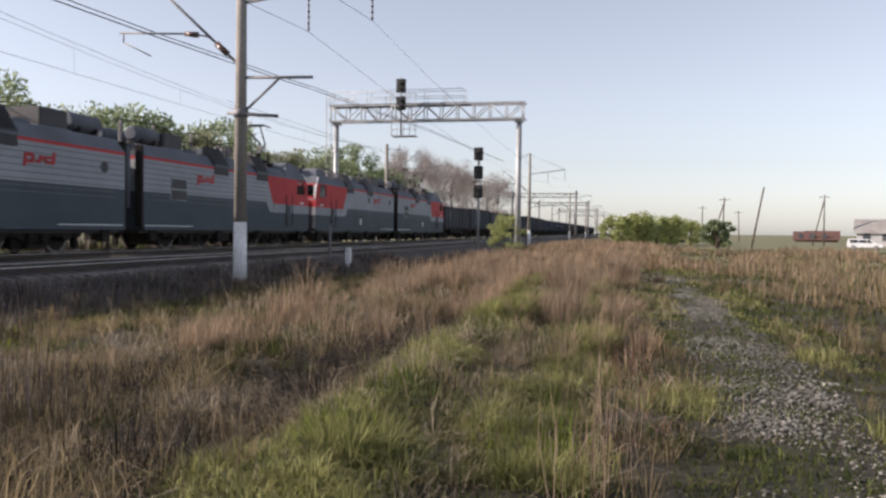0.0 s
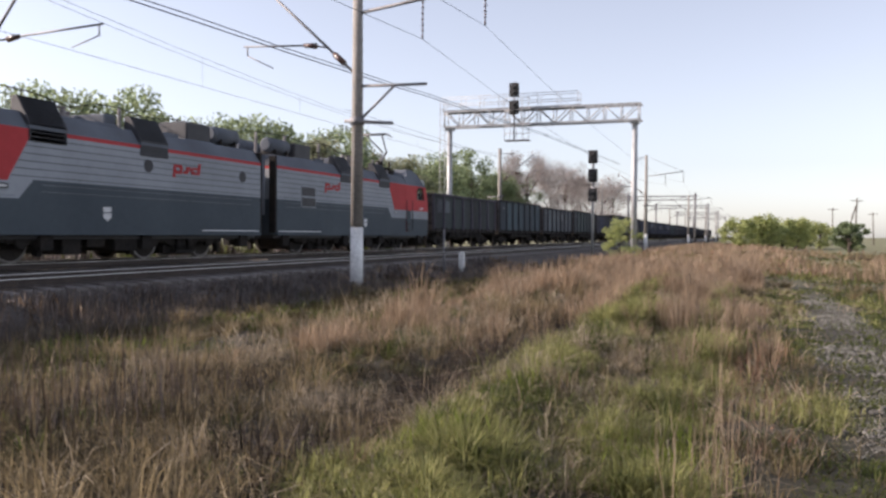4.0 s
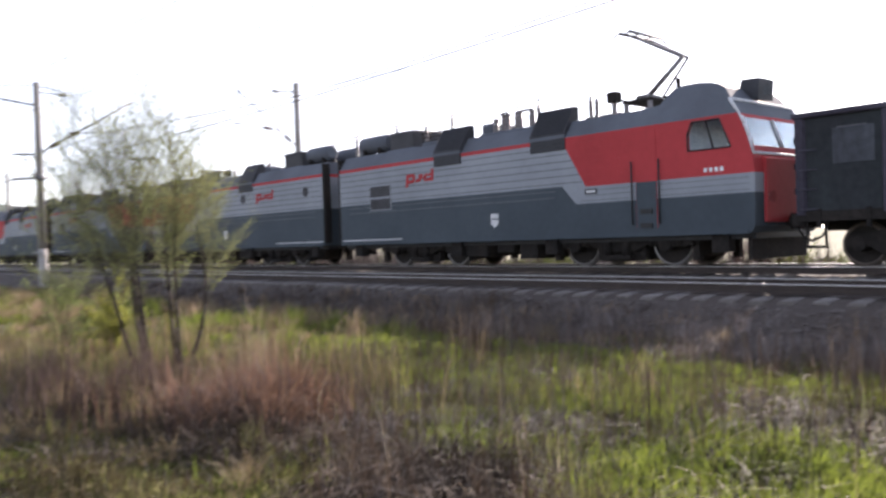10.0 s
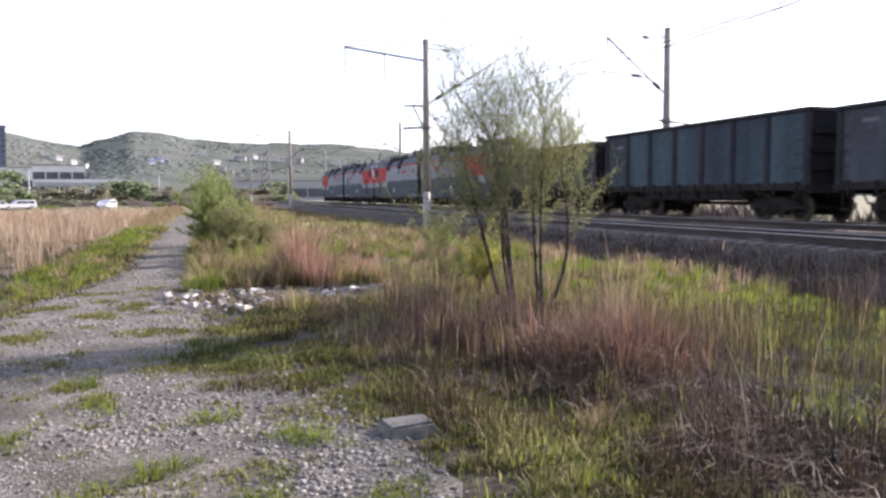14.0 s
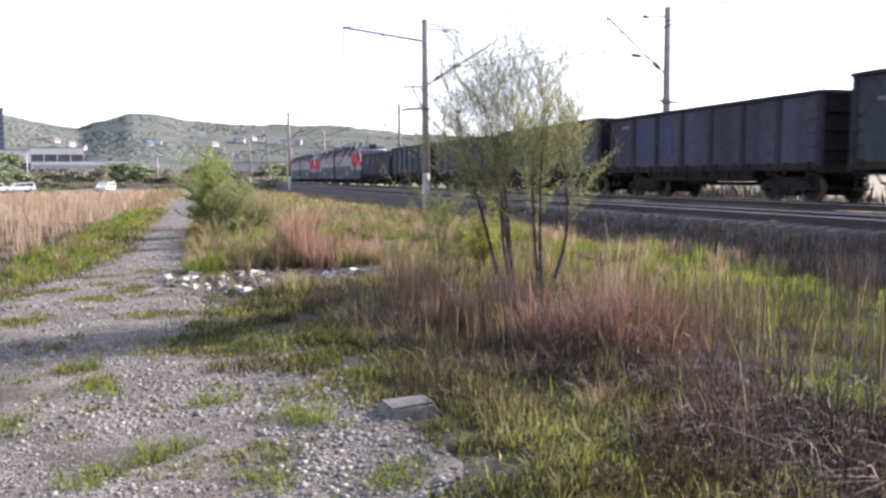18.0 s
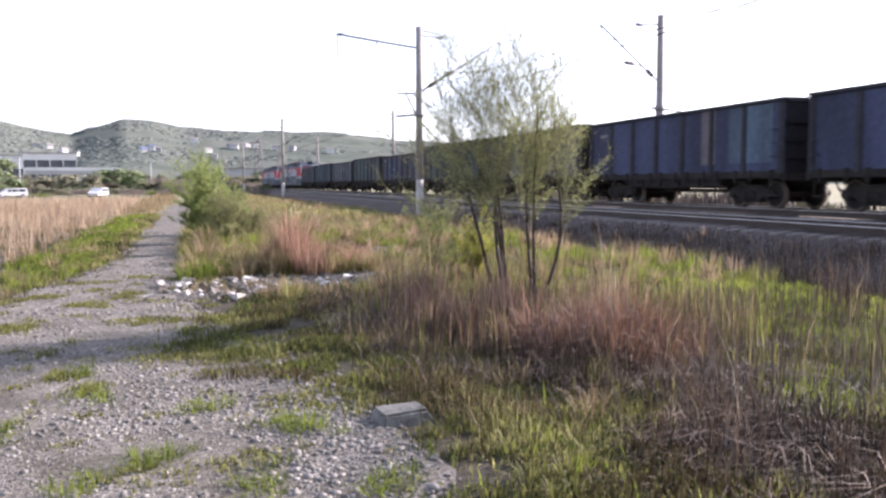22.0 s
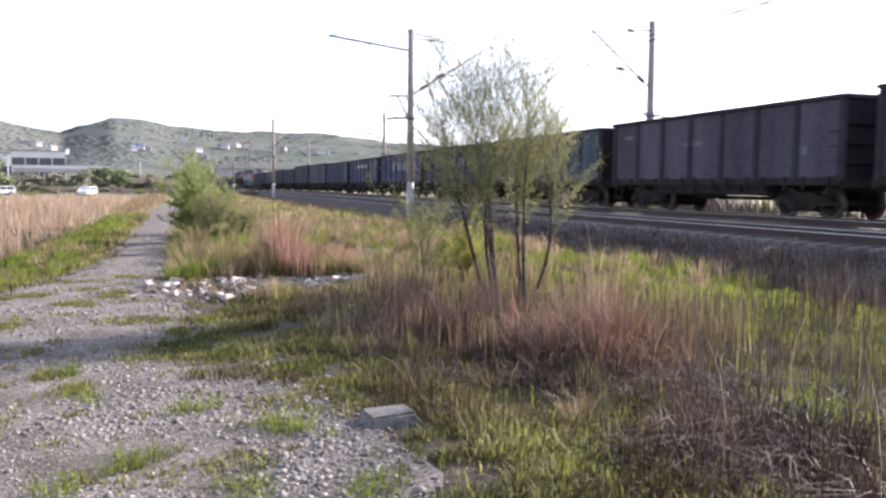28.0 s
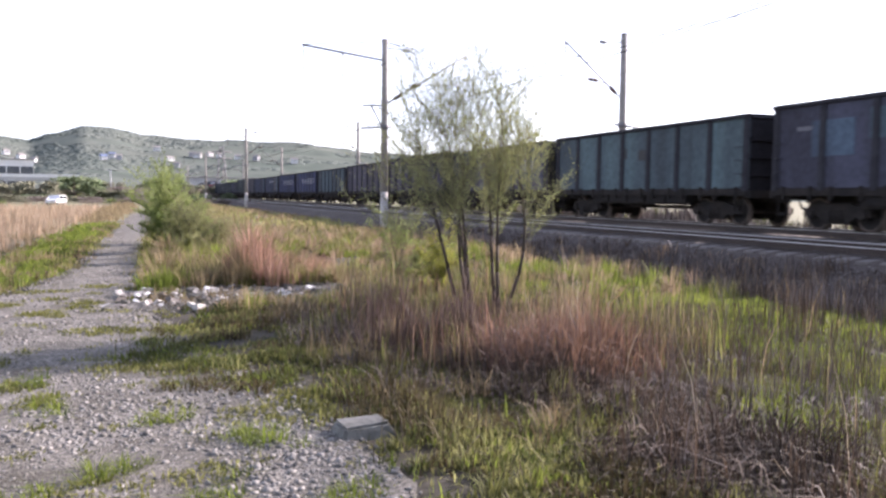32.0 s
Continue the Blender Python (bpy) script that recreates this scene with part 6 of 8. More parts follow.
BROAD, DENSE = 1.6, 0.66  # width of blades and how densely they stand


def off_path(x, y):
    """How far outside the gravel path, in metres; negative on it."""
    return np.abs(y - path_middle(x)) - path_half(x)


def spread(count, x0, x1, y0, y1, weight, clump=0, radius=0.15):
    """Places drawn at random, kept by a weight between 0 and 1; in tufts if clump is given."""
    out = []
    have = 0
    count = int(count * DENSE) if clump else count
    while have < count:
        n = 60000
        x, y = PLANTS.uniform(x0, x1, n), PLANTS.uniform(y0, y1, n)
        ok = PLANTS.rand(n) < weight(x, y)
        x, y = x[ok], y[ok]
        if clump:
            x = np.repeat(x, clump) + PLANTS.normal(size=len(x) * clump) * radius
            y = np.repeat(y, clump) + PLANTS.normal(size=len(y) * clump) * radius
        out.append(np.stack([x, y], 1))
        have += len(x)
        if not len(x):
            break
    return np.concatenate(out)[:count]


def blades(name, label, places, high, wide, lean, mat, z=None, category="grass"):
    """Bent tapering blades at the places, as one object."""
    n = len(places)
    x, y = places[:, 0], places[:, 1]
    h = np.broadcast_to(high, n) * (0.55 + 0.75 * PLANTS.rand(n))
    w = np.broadcast_to(wide, n) * BROAD * (0.55 + 0.9 * PLANTS.rand(n))
    far = np.hypot(x, y)
    w = w * np.maximum(1, far / 9)
    a, b = PLANTS.rand(n) * 6.283, PLANTS.rand(n) * 6.283
    l = h * lean * np.abs(PLANTS.normal(size=n)) * 0.9
    base = np.stack([x, y, (ground_z(x, y) if z is None else z) - 0.01], 1)
    side = np.stack([np.cos(a), np.sin(a), 0 * a], 1) * (w / 2)[:, None]
    go = np.stack([np.cos(b) * l, np.sin(b) * l, 0 * l], 1)
    up = np.zeros((n, 3))
    up[:, 2] = 1
    k = np.sqrt(np.maximum(0.15, 1 - np.minimum(0.9, (l / h) ** 2)))
    mid = base + up * (h * 0.55 * np.maximum(k, 0.8))[:, None] + go * 0.3
    tip = base + up * (h * k)[:, None] + go
    v = np.stack([base - side, base + side, mid + side * 0.75, mid - side * 0.75, tip], 1).reshape(-1, 3)
    i = np.arange(n)[:, None] * 5
    f = np.concatenate([i + [0, 1, 2], i + [0, 2, 3], i + [3, 2, 4]])
    return tagged(new(name, fast_mesh(name, v, f, mat)), label, category, kind="stuff")


def tussocks(name, label, centres, per, high, wide, mat, flop=0.8, foot=0.05):
    """Fans of blades that arch out from one foot, as one object."""
    n = len(centres) * per
    c = np.repeat(centres, per, 0)
    b = PLANTS.rand(n) * 6.283
    size = np.repeat(0.55 + 0.75 * PLANTS.rand(len(centres)), per)
    size = size * np.broadcast_to(np.repeat(np.broadcast_to(high, len(centres)), per), n)
    h = size * (0.55 + 0.55 * PLANTS.rand(n))
    r = foot * np.sqrt(PLANTS.rand(n))
    x, y = c[:, 0] + np.cos(b) * r, c[:, 1] + np.sin(b) * r
    w = wide * 1.35 * (0.6 + 0.8 * PLANTS.rand(n)) * np.maximum(1, np.hypot(x, y) / 9)
    out = h * flop * PLANTS.rand(n) ** 0.7
    base = np.stack([x, y, ground_z(x, y) - 0.01], 1)
    go = np.stack([np.cos(b), np.sin(b), 0 * b], 1)
    up = np.array((0, 0, 1.0))
    a = b + 1.57 + PLANTS.normal(size=n) * 0.4
    side = np.stack([np.cos(a), np.sin(a), 0 * a], 1) * (w / 2)[:, None]
    rise = np.sqrt(np.maximum(0.2, 1 - np.minimum(0.95, (out / h) ** 2)))
    mid = base + go * (out * 0.35)[:, None] + up * (h * 0.62)[:, None] * np.maximum(0.75, rise)[:, None]
    tip = base + go * (out * 1.15)[:, None] + up * (h * rise * 0.95)[:, None]
    v = np.stack([base - side, base + side, mid + side * 0.8, mid - side * 0.8, tip], 1).reshape(-1, 3)
    i = np.arange(n)[:, None] * 5
    f = np.concatenate([i + [0, 1, 2], i + [0, 2, 3], i + [3, 2, 4]])
    return tagged(new(name, fast_mesh(name, v, f, mat)), label, "grass", kind="stuff")


def band(v, a, b, soft):
    return np.clip((v - a) / soft, 0, 1) * np.clip((b - v) / soft, 0, 1)


def lobe(x, y):
    """Grass that has crept over the gravel from the railway side, and along the other edge."""
    ragged = 0.55 * (lumps(x, y, 0.8, 51) - 0.5) + 0.35 * (lumps(x, y, 0.3, 52) - 0.5)
    right = np.interp(x, [-12.5, -11, -10.2, -9.3, -7.6, -6.9, -6.2, -5.7, -5.0, -4.4, -3.5, -2.5], [0.25, 0.3, 0.0, -0.35, -0.3, 0.1, 0.85, 1.15, 1.3, 1.2, 1.0, 0.9])
    ragged = ragged + 0.5 * np.exp(-(((x + 5.45) / 0.35) ** 2 + ((y - 0.62) / 0.25) ** 2)) - 0.5 * np.exp(-(((x + 6.3) / 0.5) ** 2 + ((y - 1.25) / 0.3) ** 2))
    left = np.interp(x, [-13, -11, -9.4, -7, -5, -3], [-2.6, -2.4, -1.9, -1.3, -1.45, -1.6])
    thinned = np.clip(0.4 + 1.1 * band(x, -10.6, -6.6, 0.6) * band(y, -0.6, 1.7, 0.4) + 5 * (lumps(x, y, 0.55, 85) - 0.5) + 2.5 * (lumps(x, y, 0.2, 86) - 0.5), 0.05, 1)
    full = np.clip((y - np.interp(x, [-5.3, -4.9], [1.35, 0.9])) / 0.4, 0, 1) + 0.8 * np.clip((-9.3 - x) / 0.8, 0, 1)
    thinned = np.maximum(thinned, np.clip(full, 0, 1))
    return np.maximum(np.clip((y - right + ragged) / 0.5, 0, 1) * thinned, np.clip((left - y + ragged) / 0.5, 0, 1)) * (x < -2.5)


def meadow():
    patch = lambda x, y, s, k, c=0.45: np.clip((lumps(x, y, s, k) - c) * 5, 0, 1)
    dist = lambda x, y: np.hypot(x, y)
    thin = lambda x, y: np.minimum(1, (9 / np.maximum(dist(x, y), 2.2)) ** 1.2)
    clear = lambda x, y: (dist(x, y) > 0.35)
    litter = lambda x, y: band(x, -14.5, -11.9, 0.3) * band(y, -0.3, 3.3, 0.3)
    free = lambda x, y: (1 - litter(x, y)) * np.where(x < -2.5, np.where(x > -12, lobe(x, y), np.clip(off_path(x, y) / 0.25 + 0.3, 0, 1)), np.clip(off_path(x, y) / 0.3 + 0.3, 0, 1))
    uneven = lambda p, s, k, lo=0.35, hi=1.5: lo + (hi - lo) * lumps(p[:, 0], p[:, 1], s, k) ** 1.5
    spot = lambda x, y, cx, cy, r, sx=1.0: band(dist((x - cx) * sx, y - cy), -1, r, r * 0.5)
    ridge = lambda x, y: (np.exp(-(((y - 2.0 - 0.5 * (lumps(x, y, 2.2, 5) - 0.5)) / 0.32) ** 2)) + np.where(x < 9.5, 0.85, 0.55) * np.exp(-(((y - 0.65 - 0.4 * (lumps(x, y, 1.7, 6) - 0.5)) / 0.3) ** 2)) * (x > 5)) * (x > 3.2)
    rut = lambda x, y: np.exp(-(((y - 1.3) / 0.25) ** 2)) * (x > 4)
    hollow = lambda x, y: np.clip(spot(x, y, 5.8, 2.75, 1.0, 0.7) + spot(x, y, 8.6, 3.3, 0.9, 0.6), 0, 1)
    lawn = lambda x, y: np.clip(band(x, -11.5, -2.6, 0.8) * band(y, -2, 2.5, 0.4), 0, 1)
    lime_strip = lambda x, y: np.clip(1.5 - np.abs(x) / 10, 0.2, 1) * band(y + 0.8 * (lumps(x, y, 2.5, 8) - 0.5), 7.3, 10.2, 0.9)
    wild_green = lambda x, y: np.clip(band(x, -13, -3.6, 1.5) * band(y, 4.6, 9.5, 1.0) + band(x, -5.2, 1, 0.8) * band(y, 3.4, 6, 0.6), 0, 1)
    ring = lambda x, y: np.clip(spot(x, y, -9.4, 4.0, 2.3, 0.7) + spot(x, y, -8.2, 2.6, 1.1, 0.7), 0, 1)
    tangle = lambda x, y: np.clip(spot(x, y, -4.2, 3.12, 0.62, 0.8) + spot(x, y, -3.45, 3.2, 0.62) + spot(x, y, -3.0, 3.3, 0.5) + spot(x, y, -5.9, 3.3, 0.6, 0.8) + spot(x, y, -5.0, 3.3, 0.5), 0, 1)
    open_foot = lambda x, y: 1 - 0.93 * spot(x, y, -9.3, 3.6, 0.95, 0.75)
    bare = lambda x, y: 1 - 0.85 * np.clip(hollow(x, y) + patch(x, y, 0.9, 61, 0.62), 0, 1)

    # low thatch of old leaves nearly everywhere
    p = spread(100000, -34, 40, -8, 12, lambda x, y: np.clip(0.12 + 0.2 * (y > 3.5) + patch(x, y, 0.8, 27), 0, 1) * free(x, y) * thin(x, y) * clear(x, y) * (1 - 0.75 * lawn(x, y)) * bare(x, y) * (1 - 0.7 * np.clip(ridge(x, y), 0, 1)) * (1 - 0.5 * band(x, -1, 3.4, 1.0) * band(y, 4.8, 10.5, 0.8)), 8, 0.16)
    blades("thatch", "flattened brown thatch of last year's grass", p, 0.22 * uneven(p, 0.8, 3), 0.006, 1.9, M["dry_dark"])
    p = spread(9000, 2.5, 40, -3, 7, lambda x, y: np.clip(0.1 + patch(x, y, 0.9, 28), 0, 1) * np.where((y > 2.6) & (x < 16), 0.6, 1) * free(x, y) * thin(x, y) * clear(x, y), 6, 0.2)
    blades("thatch", "pale straws lying flat on the ground", p, 0.30 * uneven(p, 0.8, 4), 0.0055, 2.6, M["straw"])

    p = spread(13000, 2.6, 15, 2.6, 6.6, lambda x, y: np.clip(patch(x, y, 1.1, 97), 0, 1) * thin(x, y) * clear(x, y) * (1 - 0.8 * hollow(x, y)), 7, 0.15)
    blades("thatch", "bleached old grass lying in swathes", p, 0.3 * uneven(p, 0.9, 98), 0.0048, 1.4, M["dry"])

    # short green grass in patches
    def w_green(x, y):
        d = 0.06 + 0.6 * patch(x, y, 1.2, 7) * (1 - ring(x, y)) * np.where((x > 2.5) & (y > 2.5) & (y < 6.5), 0.25, 1) + 0.5 * lawn(x, y) + 0.35 * ridge(x, y) + 0.5 * wild_green(x, y) + 0.6 * band(x, -4, 4.6, 1.0) * band(y, 5, 9.5, 0.8)
        return np.clip(d, 0, 1) * free(x, y) * thin(x, y) * clear(x, y) * (1 - 0.9 * tangle(x, y)) * (1 - 0.8 * hollow(x, y))
    p = spread(110000, -42, 46, -9, 11.5, w_green, 7, 0.08)
    blades("green_grass", "short green grass in uneven patches", p, 0.12 * uneven(p, 0.6, 4, 0.4, 1.8) * np.where(lawn(p[:, 0], p[:, 1]) > 0.5, 0.62, 1), 0.007, 0.8, M["green"])

    # yellowish grass on the ridges and the lawn
    def w_yellow(x, y):
        d = 0.8 * ridge(x, y) * patch(x, y, 0.5, 14, 0.38) + 0.18 * lawn(x, y) * patch(x, y, 0.6, 6) + 0.25 * patch(x, y, 1.1, 15, 0.55) * (x > 3) * (y < 2.8) + 0.6 * band(x, -6, -2.8, 0.6) * band(y, 1.4, 3.0, 0.5)
        return np.clip(d, 0, 1) * free(x, y) * thin(x, y) * clear(x, y)
    p = spread(70000, -14, 30, -3, 9, w_yellow, 7, 0.08)
    blades("yellow_grass", "short yellowish green grass", p, 0.11 * uneven(p, 0.5, 16, 0.4, 1.8) * np.where(p[:, 0] < 0, 0.75, 1.1), 0.007, 0.9, M["pale_green"])

    turf = lambda x, y: lobe(x, y) * band(y, -2.3, 2.9, 0.4) * (1 - 0.8 * ring(x, y)) * (1 - 0.9 * tangle(x, y)) * thin(x, y) * clear(x, y)
    for mat, n, h, k, lab in (("green", 22000, 0.075, 47, "short green turf creeping over the gravel"), ("yellow", 10000, 0.07, 48, "yellowish turf creeping over the gravel"), ("lime", 3500, 0.08, 49, "lime green turf beside the path"), ("dry_dark", 17000, 0.085, 50, "brown dead leaves in the turf")):
        p = spread(n, -12, -2.5, -2.4, 3.0, lambda x, y: turf(x, y) ** 1.5 * np.clip(0.05 + patch(x, y, 0.55, k), 0, 1), 9, 0.06)
        blades("turf", lab, p, h * uneven(p, 0.5, k, 0.5, 1.6), 0.008, 0.8, M[mat], z=ground_z(p[:, 0], p[:, 1]) + 0.02)

    # weeds and moss on the gravel and on the old stones
    p = spread(26000, -16, 3, -3, 2, lambda x, y: np.clip(patch(x, y, 0.55, 12, 0.68) + 0.5 * patch(x, y, 0.22, 13, 0.74), 0, 1) * (off_path(x, y) < 0.2) * thin(x, y) * clear(x, y) * np.interp(x, [-7, -5.5], [1, 0.25]), 12, 0.05)
    blades("path_weeds", "low green weeds growing in the gravel", p, 0.055, 0.009, 1.1, M["yellow"], z=ground_z(p[:, 0], p[:, 1]) + 0.022)
    p = spread(40000, 3.5, 28, -3.4, -0.3, lambda x, y: np.clip(0.3 + patch(x, y, 0.6, 17, 0.36), 0, 1) * thin(x, y), 9, 0.08)
    blades("stone_weeds", "moss and grass between the old stones", p, 0.075 * uneven(p, 0.5, 18), 0.008, 1.0, M["green"])

    # brighter grass along the foot of the ballast and beside the path
    def w_lime(x, y):
        a = lime_strip(x, y) * np.clip(patch(x, y, 2.0, 9, 0.38) + 0.25, 0, 1) + 1.3 * band(x, -1.2, 3.6, 0.8) * band(y, 5.2 + 1.6 * np.abs(x - 1), 9.6, 0.7) * np.clip(0.4 + patch(x, y, 1.1, 65), 0, 1) + 1.0 * wild_green(x, y) * np.clip(0.3 + patch(x, y, 1.4, 19, 0.3), 0, 1)
        b = band(y, -3.6, -1.3, 0.5) * np.clip((-13.5 - x) / 3, 0, 1)
        c = 0.08 * lawn(x, y) * patch(x, y, 0.7, 20) + 0.5 * ridge(x, y) * patch(x, y, 0.6, 21)
        return np.clip(a + b + c, 0, 1) * thin(x, y) * free(x, y)
    p = spread(100000, -48, 40, -4, 11, w_lime, 7, 0.09)
    blades("lime_grass", "bright lime green spring grass", p, 0.15 * uneven(p, 0.7, 5, 0.5, 1.6) * np.where(lawn(p[:, 0], p[:, 1]) > 0.5, 0.55, 1), 0.008, 0.6, M["lime"])

    # dry grass in tufts of three kinds
    def w_dry(x, y):
        d = 0.08 + 0.8 * patch(x, y, 1.6, 11)
        d = d * (1 - 0.6 * band(x, -1.5, 3.4, 1.0) * band(y, 4.8, 12, 0.8)) * (1 - lawn(x, y)) * np.where(lime_strip(x, y) > 0.3, 0.35, 1) * (1 - 0.8 * np.clip(ridge(x, y), 0, 1)) * (1 - 0.8 * tangle(x, y)) * (1 - 0.6 * wild_green(x, y)) * bare(x, y) * open_foot(x, y)
        return np.clip(d, 0, 1) * np.clip(off_path(x, y) / 0.5, 0, 1) * thin(x, y) * clear(x, y)
    p = spread(2600, -40, 48, -14, 11.8, w_dry)
    side = (p[:, 0] > 2.5) & (p[:, 1] > 2.3) & (p[:, 0] < 30) & (lumps(p[:, 0], p[:, 1], 2.0, 62) < 0.4)
    tussocks("dry_grass", "tufts of straw-coloured dry grass", p[~side], 26, 0.38 * uneven(p[~side], 1.1, 6), 0.0045, M["dry"], 0.95, 0.08)
    tussocks("dry_grass", "tufts of dull brown dry grass", p[side], 26, 0.36 * uneven(p[side], 1.1, 6), 0.0045, M["dry_dark"], 1.05, 0.1)
    p = spread(600, 2.5, 30, 3.5, 11, lambda x, y: np.clip(patch(x, y, 1.4, 63), 0, 1) * np.clip((y - 3.5) / 3 + (x - 8) / 8, 0, 1) * thin(x, y) * clear(x, y))
    tussocks("olive_tufts", "dull green tufts among the old grass", p, 30, 0.28 * uneven(p, 0.9, 64), 0.005, M["green"], 1.1, 0.1)
    p = spread(2000, 2.5, 34, 2.4, 11.2, lambda x, y: np.clip(0.15 + patch(x, y, 1.0, 22), 0, 1) * thin(x, y) * clear(x, y))
    pale = lumps(p[:, 0], p[:, 1], 1.7, 95) > 0.52
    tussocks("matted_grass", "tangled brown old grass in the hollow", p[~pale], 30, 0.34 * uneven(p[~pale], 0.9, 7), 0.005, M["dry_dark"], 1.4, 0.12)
    tussocks("matted_grass", "tangled straw-coloured old grass", p[pale], 30, 0.36 * uneven(p[pale], 0.9, 7), 0.005, M["dry"], 1.2, 0.12)
    p = spread(720, 3.5, 26, 1.0, 7.0, lambda x, y: np.clip(0.02 + patch(x, y, 1.1, 29, 0.55) + 0.9 * rut(x, y), 0, 1) * thin(x, y) * clear(x, y))
    tussocks("straw_tangle", "bleached straw tangle lying in all directions", p, 26, 0.36 * uneven(p, 1.0, 15), 0.0045, M["straw"], 1.8, 0.16)
    p = spread(1300, 8, 45, -0.3, 5.6, lambda x, y: np.clip(0.08 + patch(x, y, 1.3, 33, 0.47), 0, 1) * np.clip((x - 8) / 9, 0.05, 1) * np.minimum(1, 20 / dist(x, y)) * (1 - 0.95 * np.clip(ridge(x, y), 0, 1) * (x < 22)))
    tussocks("pink_grass", "pale pinkish dry grass in upright clumps", p, 30, 0.62 * uneven(p, 1.1, 34), 0.0045, M["pink"], 0.6, 0.14)
    p = spread(190, 9, 22, 2.4, 5.4, lambda x, y: patch(x, y, 1.5, 99, 0.48))
    tussocks("pink_grass", "tall rosy dry grass beside the bank", p, 30, 0.74 * uneven(p, 1.1, 100), 0.0042, M["pink"], 0.5, 0.14)
    p = spread(1100, 2.5, 24, 0.2, 10.5, lambda x, y: np.clip(0.8 * ridge(x, y) + 0.22 * patch(x, y, 1.0, 23), 0, 1) * thin(x, y) * clear(x, y) * free(x, y))
    tussocks("green_tufts", "green tussocks along the low ridge", p[:600], 40, 0.24 * uneven(p[:600], 0.8, 13, 0.5, 1.5), 0.0055, M["green"], 1.1, 0.07)
    p = spread(2300, 3.2, 24, 0.2, 2.9, lambda x, y: np.clip(ridge(x, y), 0, 1) * patch(x, y, 0.8, 24, 0.28) * thin(x, y) * clear(x, y))
    tussocks("yellow_tufts", "yellow-green tussocks along the low ridge", p, 40, 0.27 * uneven(p, 0.5, 14, 0.4, 1.6), 0.006, M["pale_green"], 1.2, 0.08)
    p = spread(60, 5.4, 13, -0.3, 0.15, lambda x, y: 0.3 + 0.7 * patch(x, y, 0.8, 35), 1)
    tussocks("pink_tufts", "loose reddish straw beside the old stones", p, 16, 0.42 * uneven(p, 0.8, 36), 0.004, M["red"], 0.7, 0.2)
    p = spread(150, 4.6, 7.2, -0.3, 0.5, lambda x, y: np.exp(-(((y - 0.12) / 0.22) ** 2)), 3, 0.1)
    blades("straw_stems", "a few tall straw stems beside the path", p, 0.62, 0.0036, 0.25, M["pink"])
    p = spread(170, -9.5, -3.0, 1.4, 3.0, lambda x, y: lobe(x, y) * (1 - ring(x, y)) * (1 - tangle(x, y)))
    tussocks("green_tufts", "small green tussocks beside the path", p, 36, 0.13 * uneven(p, 0.7, 14, 0.5, 1.5), 0.006, M["yellow"], 0.9, 0.06)

    p = spread(9000, 3.4, 16, 2.3, 4.2, lambda x, y: np.clip(np.exp(-(((y - 2.95) / 0.4) ** 2)) * (0.25 + patch(x, y, 0.9, 89)), 0, 1) * thin(x, y), 9, 0.14)
    blades("hollow_weeds", "dark dead stalks lying in the hollow", p, 0.34 * uneven(p, 0.7, 90), 0.006, 1.6, M["dark_weed"])
    p = spread(1300, 3, 18, 2.2, 9, lambda x, y: np.clip(patch(x, y, 1.0, 91, 0.5), 0, 1) * thin(x, y), 4, 0.16)
    blades("fallen_straw", "single bleached straws across the old grass", p, 0.5 * uneven(p, 0.7, 92), 0.0046, 1.9, M["straw"])
    # thin upright stems over the green, on the railway side
    bright = lambda x, y: np.maximum(band(x, -1.0, 3.2, 0.8) * band(y, 5.2, 10, 0.6), band(x, 2, 13, 1.0) * band(y, 6.5, 9.8, 0.5))
    for name, label, mat, n, h in (("weed_stems", "thin upright dark weed stems", "brown", 3600, 0.6), ("weed_stems", "thin upright grey weed stems", "weed", 2600, 0.58), ("straw_stems", "thin upright straw stems", "dry", 400, 0.55)):
        p = spread(n, -9, 6.5, 3.9, 8.6, lambda x, y: np.clip(0.12 + patch(x, y, 1.0, n % 50), 0, 1) * (1 - 0.85 * bright(x, y)) * np.where((x > -5.5) & (x < -1.5) & (y < 5.2), 0.15, 1) * np.where(x > 2.5, 0.5, 1) * np.interp(x, [-6, -3], [0.5, 1]), 3, 0.14)
        blades(name, label, p, h * uneven(p, 1.5, 9, 0.4, 1.4) * (0.6 + 0.7 * PLANTS.rand(len(p))) * np.interp(p[:, 0], [-5, -3.5], [1, 1.5]), 0.004, 0.18, M[mat])
    for mat, n, k, lab in (("brown", 900, 109, "thin brown stems standing over the olive grass"), ("weed", 700, 110, "thin grey stems standing over the olive grass")):
        p = spread(n, -8, -3.2, 3.9, 7.5, lambda x, y: np.clip(0.1 + patch(x, y, 0.8, k), 0, 1) * (1 - tangle(x, y)), 3, 0.14)
        blades("weed_stems", lab, p, 0.7 * uneven(p, 0.8, k, 0.4, 1.4), 0.0035, 0.2, M[mat])
    p = spread(2600, -8, -3.0, 3.8, 7.0, lambda x, y: np.clip(0.1 + patch(x, y, 0.7, 111), 0, 1) * (1 - tangle(x, y)), 8, 0.14)
    blades("thatch", "grey-tan old grass lying over the olive grass", p, 0.3 * uneven(p, 0.7, 112), 0.005, 1.5, M["grey_weed"])
    p = spread(7000, -3, 8, 4.6, 9.2, lambda x, y: np.clip(0.15 + patch(x, y, 0.9, 87), 0, 1) * (1 - 0.9 * bright(x, y)), 8, 0.14)
    blades("matted_weeds", "low dark brown weeds below the ballast", p, 0.26 * uneven(p, 0.8, 88), 0.006, 1.1, M["dark_weed"])
